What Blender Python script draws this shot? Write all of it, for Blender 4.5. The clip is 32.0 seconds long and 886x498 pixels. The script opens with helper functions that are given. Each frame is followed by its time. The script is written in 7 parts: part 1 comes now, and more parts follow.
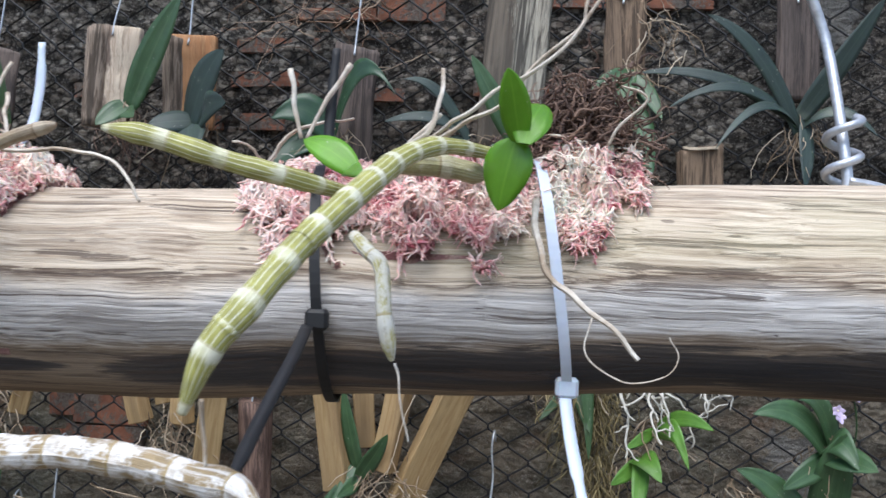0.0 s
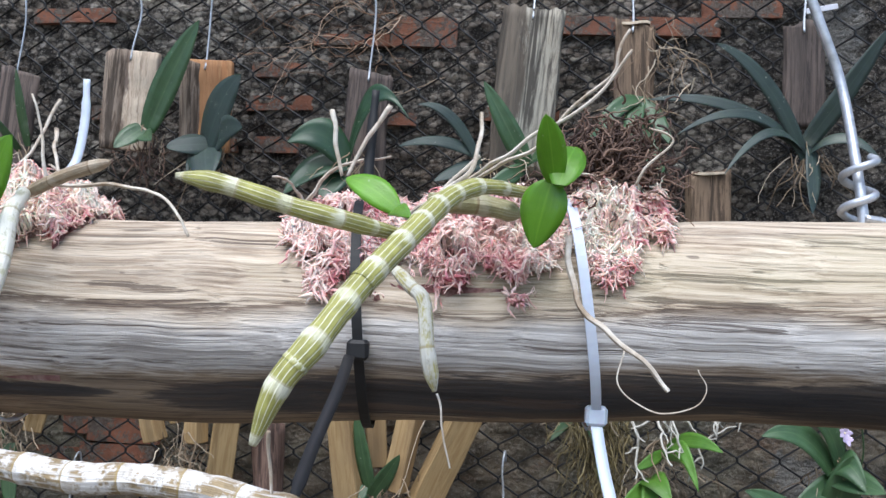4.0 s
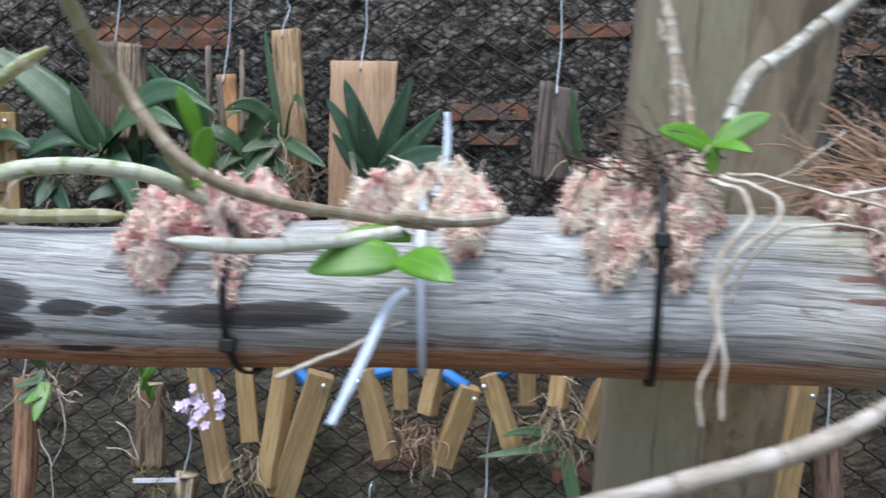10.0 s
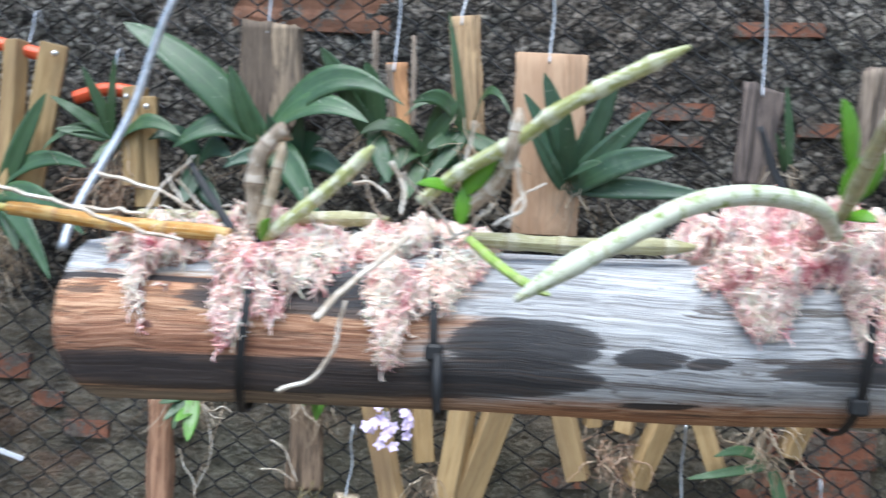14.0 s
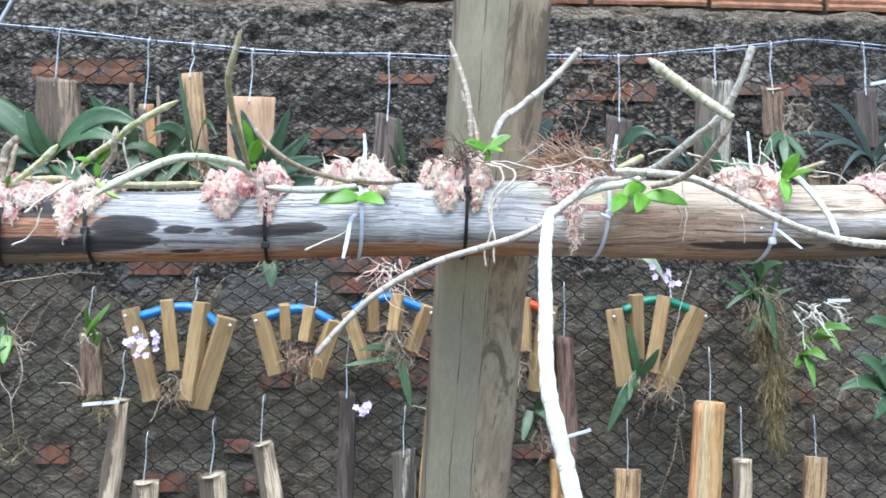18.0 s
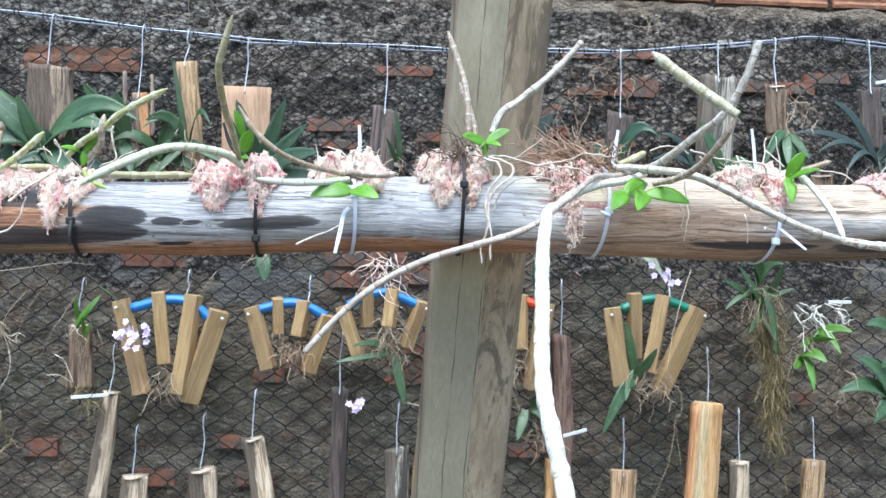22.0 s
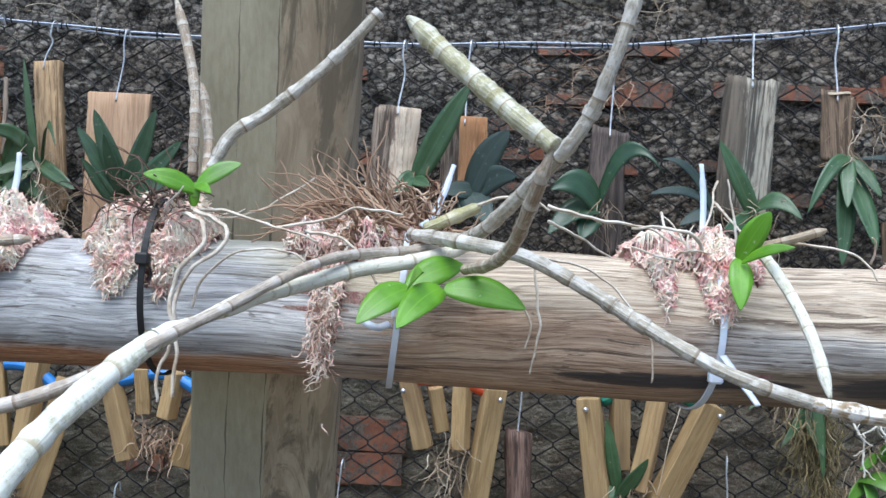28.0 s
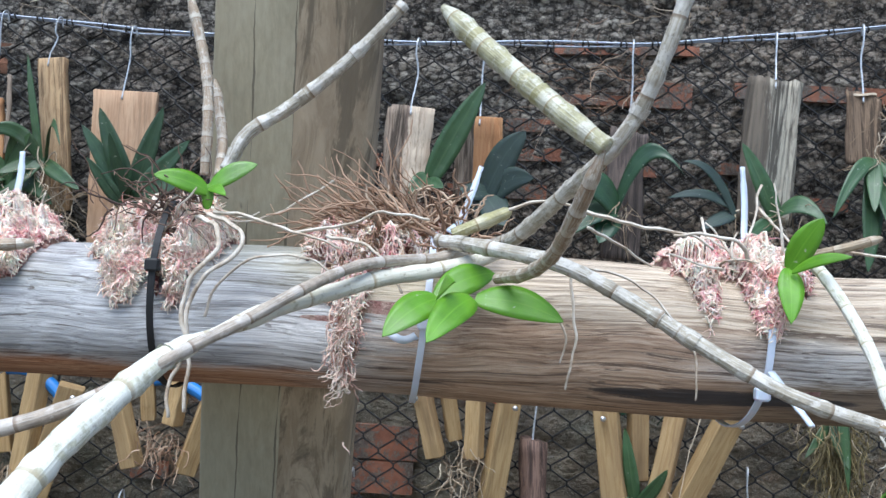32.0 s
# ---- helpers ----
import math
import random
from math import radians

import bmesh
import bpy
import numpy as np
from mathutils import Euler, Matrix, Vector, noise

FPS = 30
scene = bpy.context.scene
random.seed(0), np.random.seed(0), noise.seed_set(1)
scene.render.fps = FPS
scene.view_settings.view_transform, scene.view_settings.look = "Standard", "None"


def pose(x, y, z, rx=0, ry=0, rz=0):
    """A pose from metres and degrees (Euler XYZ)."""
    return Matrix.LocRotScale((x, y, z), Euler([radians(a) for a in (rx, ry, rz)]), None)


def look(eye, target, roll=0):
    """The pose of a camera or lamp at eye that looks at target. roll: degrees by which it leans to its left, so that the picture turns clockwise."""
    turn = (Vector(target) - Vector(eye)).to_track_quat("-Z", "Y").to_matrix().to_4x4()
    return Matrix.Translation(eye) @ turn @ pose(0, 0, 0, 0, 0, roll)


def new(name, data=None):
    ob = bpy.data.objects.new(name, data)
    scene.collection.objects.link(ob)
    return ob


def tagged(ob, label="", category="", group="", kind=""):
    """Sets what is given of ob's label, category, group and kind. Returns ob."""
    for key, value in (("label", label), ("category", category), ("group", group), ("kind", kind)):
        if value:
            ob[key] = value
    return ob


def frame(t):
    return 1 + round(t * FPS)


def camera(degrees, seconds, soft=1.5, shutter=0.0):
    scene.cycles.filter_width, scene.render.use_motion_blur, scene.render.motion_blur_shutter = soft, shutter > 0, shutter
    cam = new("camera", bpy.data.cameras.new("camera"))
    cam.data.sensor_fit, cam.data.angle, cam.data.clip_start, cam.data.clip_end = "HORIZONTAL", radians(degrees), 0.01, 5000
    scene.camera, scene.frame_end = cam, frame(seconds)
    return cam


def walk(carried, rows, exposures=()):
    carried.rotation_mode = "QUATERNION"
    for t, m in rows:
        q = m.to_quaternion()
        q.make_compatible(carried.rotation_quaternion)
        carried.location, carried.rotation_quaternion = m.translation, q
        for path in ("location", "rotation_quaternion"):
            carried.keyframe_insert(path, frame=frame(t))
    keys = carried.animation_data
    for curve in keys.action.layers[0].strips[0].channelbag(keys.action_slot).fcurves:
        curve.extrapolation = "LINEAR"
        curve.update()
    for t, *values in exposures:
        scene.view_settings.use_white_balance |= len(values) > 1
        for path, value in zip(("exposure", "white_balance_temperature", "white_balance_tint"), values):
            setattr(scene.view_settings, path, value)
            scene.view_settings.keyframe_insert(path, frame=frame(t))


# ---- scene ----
cam = camera(53.3, 32.0, 1.5, 0.5)
PATH = [
    (0, (0.019, 0.042, 1.521), (-0.034, 2.041, 1.512), 2.1),
    (0.5, (0.008, 0.029, 1.521), (-0.051, 2.029, 1.507), 2.2),
    (1, (0.008, 0.022, 1.524), (-0.058, 2.021, 1.509), 2.1),
    (1.5, (0.009, 0.012, 1.525), (-0.066, 2.010, 1.521), 2.2),
    (2, (0.009, 0.018, 1.526), (-0.060, 2.017, 1.521), 2.2),
    (2.5, (0.009, 0.019, 1.527), (-0.056, 2.018, 1.533), 2.2),
    (3, (0.005, 0.016, 1.527), (-0.050, 2.015, 1.551), 2.3),
    (3.5, (0.006, 0.024, 1.527), (-0.054, 2.023, 1.555), 2.3),
    (5.5, (-0.004, 0.028, 1.526), (-0.030, 2.028, 1.564), 2.5),
    (6, (-0.034, 0.012, 1.522), (-0.115, 2.010, 1.566), 3.1),
    (6.5, (-0.063, -0.010, 1.522), (-0.273, 1.979, 1.568), 3.9),
    (7, (-0.086, -0.022, 1.512), (-0.389, 1.954, 1.560), 5.3),
    (7.5, (-0.149, -0.070, 1.511), (-0.598, 1.879, 1.554), 3.8),
    (7.7, (-0.227, -0.096, 1.513), (-0.613, 1.866, 1.529), 5.7),
    (8, (-0.295, -0.096, 1.515), (-0.661, 1.871, 1.539), 3.3),
    (8.5, (-0.398, -0.082, 1.498), (-0.653, 1.901, 1.543), 2.8),
    (9, (-0.467, -0.074, 1.498), (-0.707, 1.911, 1.527), 3.1),
    (9.5, (-0.512, -0.070, 1.505), (-0.753, 1.915, 1.537), 2.9),
    (10, (-0.594, -0.018, 1.510), (-0.755, 1.975, 1.547), 2.1),
    (10.5, (-0.691, -0.039, 1.520), (-0.843, 1.955, 1.575), 2.8),
    (11, (-0.766, 0.009, 1.525), (-0.806, 2.008, 1.572), 1.2),
    (11.5, (-0.857, 0.045, 1.520), (-0.741, 2.041, 1.553), 0.8),
    (12, (-0.915, 0.052, 1.520), (-0.813, 2.050, 1.545), 1.7),
    (12.5, (-0.950, 0.044, 1.519), (-0.920, 2.043, 1.539), 2.8),
    (13, (-0.968, 0.036, 1.517), (-0.969, 2.036, 1.539), 3.7),
    (13.5, (-0.952, 0.037, 1.522), (-0.984, 2.037, 1.533), 3.7),
    (14, (-0.928, 0.046, 1.522), (-0.903, 2.046, 1.534), 2.9),
    (14.2, (-0.905, 0.042, 1.524), (-0.788, 2.039, 1.534), 1.9),
    (14.5, (-0.847, -0.008, 1.517), (-0.674, 1.985, 1.537), 1.2),
    (15, (-0.729, -0.111, 1.496), (-0.576, 1.883, 1.527), 1.2),
    (15.2, (-0.686, -0.174, 1.478), (-0.551, 1.821, 1.515), 0.7),
    (15.5, (-0.647, -0.231, 1.475), (-0.542, 1.766, 1.510), 1.0),
    (17.5, (-0.700, -0.504, 1.429), (-0.296, 1.454, 1.507), -0.7),
    (18, (-0.700, -0.530, 1.417), (-0.386, 1.443, 1.511), 0.2),
    (18.5, (-0.728, -0.531, 1.415), (-0.440, 1.445, 1.521), 0.9),
    (19, (-0.753, -0.512, 1.416), (-0.456, 1.464, 1.517), 1.3),
    (19.5, (-0.761, -0.500, 1.422), (-0.446, 1.473, 1.518), 1.3),
    (20, (-0.743, -0.499, 1.421), (-0.435, 1.475, 1.518), 1.2),
    (20.5, (-0.724, -0.524, 1.419), (-0.438, 1.453, 1.519), 1.3),
    (21, (-0.703, -0.529, 1.415), (-0.412, 1.448, 1.510), 1.2),
    (21.5, (-0.695, -0.510, 1.415), (-0.392, 1.465, 1.502), 1.1),
    (22, (-0.693, -0.507, 1.420), (-0.375, 1.466, 1.501), 1.0),
    (22.5, (-0.681, -0.518, 1.421), (-0.358, 1.453, 1.516), 0.8),
    (23, (-0.673, -0.533, 1.418), (-0.340, 1.436, 1.520), 0.6),
    (23.5, (-0.658, -0.514, 1.408), (-0.329, 1.456, 1.509), 0.4),
    (24, (-0.618, -0.489, 1.402), (-0.321, 1.487, 1.487), 0.3),
    (24.5, (-0.589, -0.462, 1.405), (-0.306, 1.517, 1.458), 0.2),
    (24.7, (-0.581, -0.436, 1.411), (-0.295, 1.543, 1.453), 0.1),
    (25, (-0.544, -0.354, 1.418), (-0.238, 1.622, 1.475), -0.5),
    (25.2, (-0.517, -0.282, 1.474), (-0.180, 1.689, 1.496), -0.7),
    (25.5, (-0.488, -0.206, 1.494), (-0.111, 1.758, 1.540), -0.8),
    (27.5, (-0.356, -0.117, 1.514), (-0.304, 1.880, 1.611), 2.7),
    (28, (-0.361, -0.135, 1.515), (-0.314, 1.863, 1.609), 2.8),
    (28.5, (-0.369, -0.135, 1.515), (-0.305, 1.862, 1.614), 3.0),
    (29, (-0.364, -0.120, 1.514), (-0.304, 1.877, 1.616), 3.0),
    (29.5, (-0.358, -0.090, 1.504), (-0.314, 1.908, 1.579), 3.2),
    (30, (-0.360, -0.106, 1.515), (-0.337, 1.892, 1.597), 3.3),
    (30.5, (-0.361, -0.104, 1.513), (-0.350, 1.895, 1.595), 3.4),
    (31, (-0.366, -0.097, 1.518), (-0.348, 1.902, 1.597), 3.3),
    (31.5, (-0.370, -0.100, 1.521), (-0.346, 1.898, 1.610), 3.2),
    (32, (-0.375, -0.104, 1.519), (-0.334, 1.893, 1.615), 3.1),
]
EXPOSURES = [(0.0, 0.6, 6250, 11), (6.0, 0.68, 6250, 11), (7.0, 0.76, 6220, 10), (8.0, 0.84, 6120, 9), (9.0, 0.66, 6120, 8), (11.0, 0.6, 6150, 9), (12.0, 0.86, 6080, 8), (13.0, 1.0, 6010, 7), (14.0, 1.06, 6000, 7), (15.0, 0.95, 5980, 7), (18.0, 1.26, 5920, 7), (24.0, 1.25, 5920, 7), (25.5, 1.0, 5980, 7), (28.0, 0.74, 6000, 8), (30.0, 0.77, 6000, 8), (32.0, 0.76, 6000, 8)]
walk(cam, [(t, look(eye, target, roll)) for t, eye, target, roll in PATH], EXPOSURES)


# ---- world and light: an overcast day ----
world = bpy.data.worlds.new("overcast_sky")
scene.world = world
world.use_nodes = True
wn = world.node_tree
sky = wn.nodes.new("ShaderNodeTexSky")
sky.sky_type = "NISHITA"
sky.sun_disc = False
sky.sun_elevation, sky.sun_rotation = radians(62), radians(200)
sky.dust_density = 1.0
wn.links.new(sky.outputs[0], wn.nodes["Background"].inputs[0])
wn.nodes["Background"].inputs[1].default_value = 0.13
sun = new("sun", bpy.data.lights.new("sun", "SUN"))
sun.data.energy, sun.data.angle, sun.data.color = 2.6, radians(50), (1.0, 0.99, 0.97)
sun.matrix_world = look((-1.0, -1.7, 6.0), (-0.4, 0.4, 1.5))

# ---- the lines of the place ----
RNG = random.Random(7)


def log_y(x):
    return 0.398 - 0.0887 * x


LOG_LINE = [(-1.12, 1.4815, 0.0405), (-0.86, 1.485, 0.0395), (-0.6, 1.4965, 0.042), (-0.45, 1.4995, 0.0435), (-0.3, 1.499, 0.045), (-0.2, 1.4965, 0.044),
            (-0.12, 1.4965, 0.0435), (0.0, 1.5015, 0.0405), (0.12, 1.508, 0.0405), (0.9, 1.52, 0.042)]


def log_at(x, k):
    """Height (k = 1) or radius (k = 2) of the log at x; it is a little bowed and tapered."""
    x = min(max(x, -1.119), 0.899)
    for a, b in zip(LOG_LINE, LOG_LINE[1:]):
        if a[0] <= x <= b[0]:
            t = (x - a[0]) / (b[0] - a[0])
            return a[k] + (b[k] - a[k]) * t * t * (3 - 2 * t)


def log_z(x):
    return log_at(x, 1)


def fence_y(x):
    return 1.06 - 0.085 * (x + 0.2)


WALL_D = 0.062


# ---- node helpers ----
def material(name, rough=0.7, metal=0.0):
    m = bpy.data.materials.new(name)
    m.use_nodes = True
    b = m.node_tree.nodes["Principled BSDF"]
    b.inputs["Roughness"].default_value, b.inputs["Metallic"].default_value = rough, metal
    return m, m.node_tree, b


def coords(nt, kind="Object", scale=(1, 1, 1), shuffle=0.0):
    tc, mp = nt.nodes.new("ShaderNodeTexCoord"), nt.nodes.new("ShaderNodeMapping")
    nt.links.new(tc.outputs[kind], mp.inputs[0])
    mp.inputs[3].default_value = scale
    if shuffle:
        oi, mul = nt.nodes.new("ShaderNodeObjectInfo"), nt.nodes.new("ShaderNodeMath")
        mul.operation, mul.inputs[1].default_value = "MULTIPLY", shuffle
        nt.links.new(oi.outputs["Random"], mul.inputs[0])
        nt.links.new(mul.outputs[0], mp.inputs[1])
    return mp.outputs[0]


def noise_tex(nt, co, scale, detail=5.0, rough=0.6, distort=0.0):
    n = nt.nodes.new("ShaderNodeTexNoise")
    n.inputs["Scale"].default_value, n.inputs["Detail"].default_value = scale, detail
    n.inputs["Roughness"].default_value, n.inputs["Distortion"].default_value = rough, distort
    nt.links.new(co, n.inputs["Vector"])
    return n.outputs["Fac"]


def ramp(nt, fac, *stops):
    r = nt.nodes.new("ShaderNodeValToRGB")
    els = r.color_ramp.elements
    while len(els) < len(stops):
        els.new(0.5)
    for e, (p, c) in zip(els, stops):
        e.position = p
        e.color = (*c, 1) if isinstance(c, tuple) else (c, c, c, 1)
    nt.links.new(fac, r.inputs[0])
    return r.outputs[0]


def mix(nt, fac, a, b, mode="MIX"):
    n = nt.nodes.new("ShaderNodeMix")
    n.data_type, n.blend_type = "RGBA", mode
    for sock, v in ((n.inputs[0], fac), (n.inputs[6], a), (n.inputs[7], b)):
        if isinstance(v, bpy.types.NodeSocket):
            nt.links.new(v, sock)
        elif isinstance(v, tuple):
            sock.default_value = (*v, 1)
        else:
            sock.default_value = v
    return n.outputs[2]


def maths(nt, op, a, b=0.0, c=0.0):
    n = nt.nodes.new("ShaderNodeMath")
    n.operation = op
    for sock, v in zip(n.inputs, (a, b, c)):
        if isinstance(v, bpy.types.NodeSocket):
            nt.links.new(v, sock)
        else:
            sock.default_value = v
    return n.outputs[0]


def bump(nt, b, height, strength=0.4, dist=0.002):
    n = nt.nodes.new("ShaderNodeBump")
    n.inputs["Strength"].default_value, n.inputs["Distance"].default_value = strength, dist
    nt.links.new(height, n.inputs["Height"])
    nt.links.new(n.outputs[0], b.inputs["Normal"])


# ---- materials ----
def wood(name, dark, light, grain=(1, 1, 1), scale=60, stain=None, rough=0.8, strength=0.5, edge=0.8, split=None, vary=0.3):
    """Wood with its grain along the local z; grain: extra stretch."""
    m, nt, b = material(name, rough)
    co = coords(nt, "Object", (grain[0], grain[1], 0.07 * grain[2]), 30.0)
    fine = noise_tex(nt, co, scale * 3.6, 9, 0.72, 0.8)
    broad = noise_tex(nt, coords(nt, "Object", (1, 1, 0.25), 30.0), 16, 4)
    col = ramp(nt, fine, (0.42, dark), (0.55, light))
    if stain:
        col = mix(nt, ramp(nt, broad, (0.45, 0.0), (0.68, 0.85)), col, stain)
    deep = noise_tex(nt, coords(nt, "Object", (1, 1, 0.05), 30.0), scale * 1.4, 7, 0.7, 0.6)
    col = mix(nt, ramp(nt, deep, (0.42, edge), (0.475, 0.0)), col, tuple(c * 0.35 for c in dark))
    oi = nt.nodes.new("ShaderNodeObjectInfo")
    if split:
        # bark or heartwood on one side of a wandering line along the grain
        sep, tc = nt.nodes.new("ShaderNodeSeparateXYZ"), nt.nodes.new("ShaderNodeTexCoord")
        nt.links.new(tc.outputs["Object"], sep.inputs[0])
        wav = maths(nt, "MULTIPLY_ADD", noise_tex(nt, coords(nt, "Object", (1, 1, 0.3), 30.0), 30, 5, 0.7), 0.05, sep.outputs[0])
        wav = maths(nt, "MULTIPLY_ADD", oi.outputs["Random"], 0.012, wav)
        col = mix(nt, maths(nt, "MULTIPLY", ramp(nt, maths(nt, "MULTIPLY_ADD", wav, 20.0, -0.1), (0.44, 1.0), (0.50, 0.0)), 0.9), col, ramp(nt, fine, (0.38, tuple(c * 0.45 for c in split)), (0.62, split)))
    col = mix(nt, maths(nt, "MULTIPLY", oi.outputs["Random"], vary), col, mix(nt, 0.55, col, tuple(c * 0.35 for c in light)))
    nt.links.new(col, b.inputs["Base Color"])
    bump(nt, b, maths(nt, "ADD", fine, deep), strength, 0.003)
    return m


W = {
    "pine": wood("sawn_pine", (0.40, 0.255, 0.11), (0.55, 0.385, 0.185), scale=55, stain=(0.22, 0.14, 0.075), strength=0.25, edge=0.3, vary=0.8),
    "weathered": wood("weathered_bark_wood", (0.10, 0.075, 0.055), (0.40, 0.30, 0.20), stain=(0.12, 0.09, 0.07), split=(0.15, 0.11, 0.08)),
    "split": wood("split_orange_wood", (0.46, 0.21, 0.085), (0.64, 0.35, 0.165), stain=(0.34, 0.17, 0.08), edge=0.4),
    "bark": wood("loose_bark", (0.12, 0.085, 0.06), (0.33, 0.26, 0.20)),
    "tan": wood("tan_wood", (0.34, 0.21, 0.11), (0.58, 0.40, 0.22), stain=(0.17, 0.12, 0.08)),
    "slab": wood("fresh_cut_slab", (0.48, 0.29, 0.17), (0.62, 0.41, 0.26), stain=(0.36, 0.21, 0.12), strength=0.25, edge=0.3),
    "pale": wood("pale_streaked_wood", (0.46, 0.35, 0.26), (0.76, 0.65, 0.51), stain=(0.56, 0.43, 0.31), split=(0.22, 0.155, 0.125), edge=0.35),
    "dark": wood("dark_wet_wood", (0.055, 0.042, 0.038), (0.17, 0.13, 0.11), stain=(0.05, 0.04, 0.035)),
    "grey": wood("grey_lichen_wood", (0.055, 0.043, 0.035), (0.47, 0.43, 0.345), scale=40, stain=(0.40, 0.39, 0.32), split=(0.15, 0.115, 0.085), strength=0.8, edge=0.9),
    "brown": wood("brown_bark_wood", (0.10, 0.066, 0.042), (0.29, 0.20, 0.13), stain=(0.09, 0.065, 0.048)),
    "orange": wood("orange_sawn_wood", (0.42, 0.22, 0.08), (0.60, 0.37, 0.16)),
    "rod": wood("dark_red_branch", (0.085, 0.05, 0.04), (0.23, 0.145, 0.11)),
    "rod_red": wood("red_brown_branch", (0.19, 0.090, 0.052), (0.40, 0.225, 0.135)),
    "round_tan": wood("peeled_stick_wood", (0.34, 0.25, 0.16), (0.70, 0.58, 0.42), stain=(0.20, 0.15, 0.11), split=(0.10, 0.075, 0.055)),
    "round_yellow": wood("split_yellow_billet", (0.46, 0.25, 0.09), (0.64, 0.42, 0.20), stain=(0.50, 0.25, 0.09), split=(0.66, 0.52, 0.30), strength=0.3, edge=0.4),
}


def log_material():
    """Weathered eucalypt: silvery top, tan and orange stretches, charred patches. u runs along the log in metres, v is the height on its face from -1 to 1."""
    m, nt, b = material("weathered_log", 0.75)
    tc, wn_, wsub, wadd = nt.nodes.new("ShaderNodeTexCoord"), nt.nodes.new("ShaderNodeTexNoise"), nt.nodes.new("ShaderNodeVectorMath"), nt.nodes.new("ShaderNodeVectorMath")
    wn_.inputs["Scale"].default_value, wn_.inputs["Detail"].default_value = 8, 3
    nt.links.new(tc.outputs["Object"], wn_.inputs["Vector"])
    wsub.operation, wadd.operation = "MULTIPLY_ADD", "ADD"
    nt.links.new(wn_.outputs["Color"], wsub.inputs[0])
    wsub.inputs[1].default_value, wsub.inputs[2].default_value = (0, 0.015, 0.015), (0, -0.0075, -0.0075)
    nt.links.new(tc.outputs["Object"], wadd.inputs[0])
    nt.links.new(wsub.outputs[0], wadd.inputs[1])

    def along(k):
        """Grain that runs along the log and wanders a little."""
        mp = nt.nodes.new("ShaderNodeMapping")
        mp.inputs[3].default_value = (k, 1, 1)
        nt.links.new(wadd.outputs[0], mp.inputs[0])
        return mp.outputs[0]
    fine = noise_tex(nt, along(0.016), 760, 9, 0.74, 0.4)
    streak = noise_tex(nt, along(0.035), 105, 8, 0.70, 0.5)
    patch = noise_tex(nt, coords(nt, "Object", (0.30, 1, 1)), 24, 5)
    sep, uv = nt.nodes.new("ShaderNodeSeparateXYZ"), nt.nodes.new("ShaderNodeUVMap")
    nt.links.new(uv.outputs[0], sep.inputs[0])
    X, V = sep.outputs[0], sep.outputs[1]
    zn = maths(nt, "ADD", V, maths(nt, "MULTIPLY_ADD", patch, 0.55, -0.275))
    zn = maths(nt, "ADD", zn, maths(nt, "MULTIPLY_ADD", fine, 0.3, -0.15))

    def grain(dark, mid, light):
        return ramp(nt, maths(nt, "MULTIPLY_ADD", streak, 0.30, maths(nt, "MULTIPLY", fine, 0.70)), (0.36, dark), (0.46, mid), (0.58, light))
    tan_ = grain((0.15, 0.10, 0.064), (0.465, 0.37, 0.27), (0.72, 0.62, 0.49))
    silver = grain((0.110, 0.108, 0.110), (0.335, 0.336, 0.340), (0.59, 0.594, 0.60))
    cool = grain((0.12, 0.112, 0.108), (0.43, 0.418, 0.405), (0.80, 0.785, 0.765))
    orange = grain((0.12, 0.046, 0.026), (0.40, 0.185, 0.095), (0.70, 0.43, 0.26))
    amber = grain((0.13, 0.070, 0.044), (0.42, 0.268, 0.172), (0.67, 0.50, 0.36))
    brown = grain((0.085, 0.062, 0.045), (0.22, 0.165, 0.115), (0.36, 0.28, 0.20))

    def window(sock, lo, hi, soft):
        n = nt.nodes.new("ShaderNodeMapRange")
        n.interpolation_type = "SMOOTHSTEP"
        nt.links.new(sock, n.inputs[0])
        n.inputs[1].default_value, n.inputs[2].default_value = lo - soft, lo + soft
        n2 = nt.nodes.new("ShaderNodeMapRange")
        n2.interpolation_type = "SMOOTHSTEP"
        nt.links.new(sock, n2.inputs[0])
        n2.inputs[1].default_value, n2.inputs[2].default_value = hi - soft, hi + soft
        n2.inputs[3].default_value, n2.inputs[4].default_value = 1, 0
        return maths(nt, "MULTIPLY", n.outputs[0], n2.outputs[0])

    def both(a, c):
        return maths(nt, "MULTIPLY", a, c)

    xw = maths(nt, "ADD", X, maths(nt, "MULTIPLY_ADD", streak, 0.16, -0.08))
    col = mix(nt, window(xw, -0.94, -0.43, 0.05), tan_, silver)
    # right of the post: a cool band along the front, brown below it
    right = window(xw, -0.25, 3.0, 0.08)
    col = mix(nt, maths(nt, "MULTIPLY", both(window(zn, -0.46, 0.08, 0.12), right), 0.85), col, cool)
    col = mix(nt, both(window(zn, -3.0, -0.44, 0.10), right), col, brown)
    # a long check in the grain
    col = mix(nt, maths(nt, "MULTIPLY", both(window(zn, 0.15, 0.19, 0.02), right), 0.85), col, (0.10, 0.062, 0.042))
    # under the branching canes the front is orange
    col = mix(nt, maths(nt, "MULTIPLY", both(window(xw, -0.40, -0.20, 0.05), window(zn, -3.0, 0.16, 0.18)), 0.9), col, amber)
    col = mix(nt, both(window(xw, -0.46, -0.39, 0.03), window(zn, -3.0, 0.22, 0.15)), col, cool)
    # the sawn end: bleached top, orange front
    end = window(xw, -1.5, -0.925, 0.025)
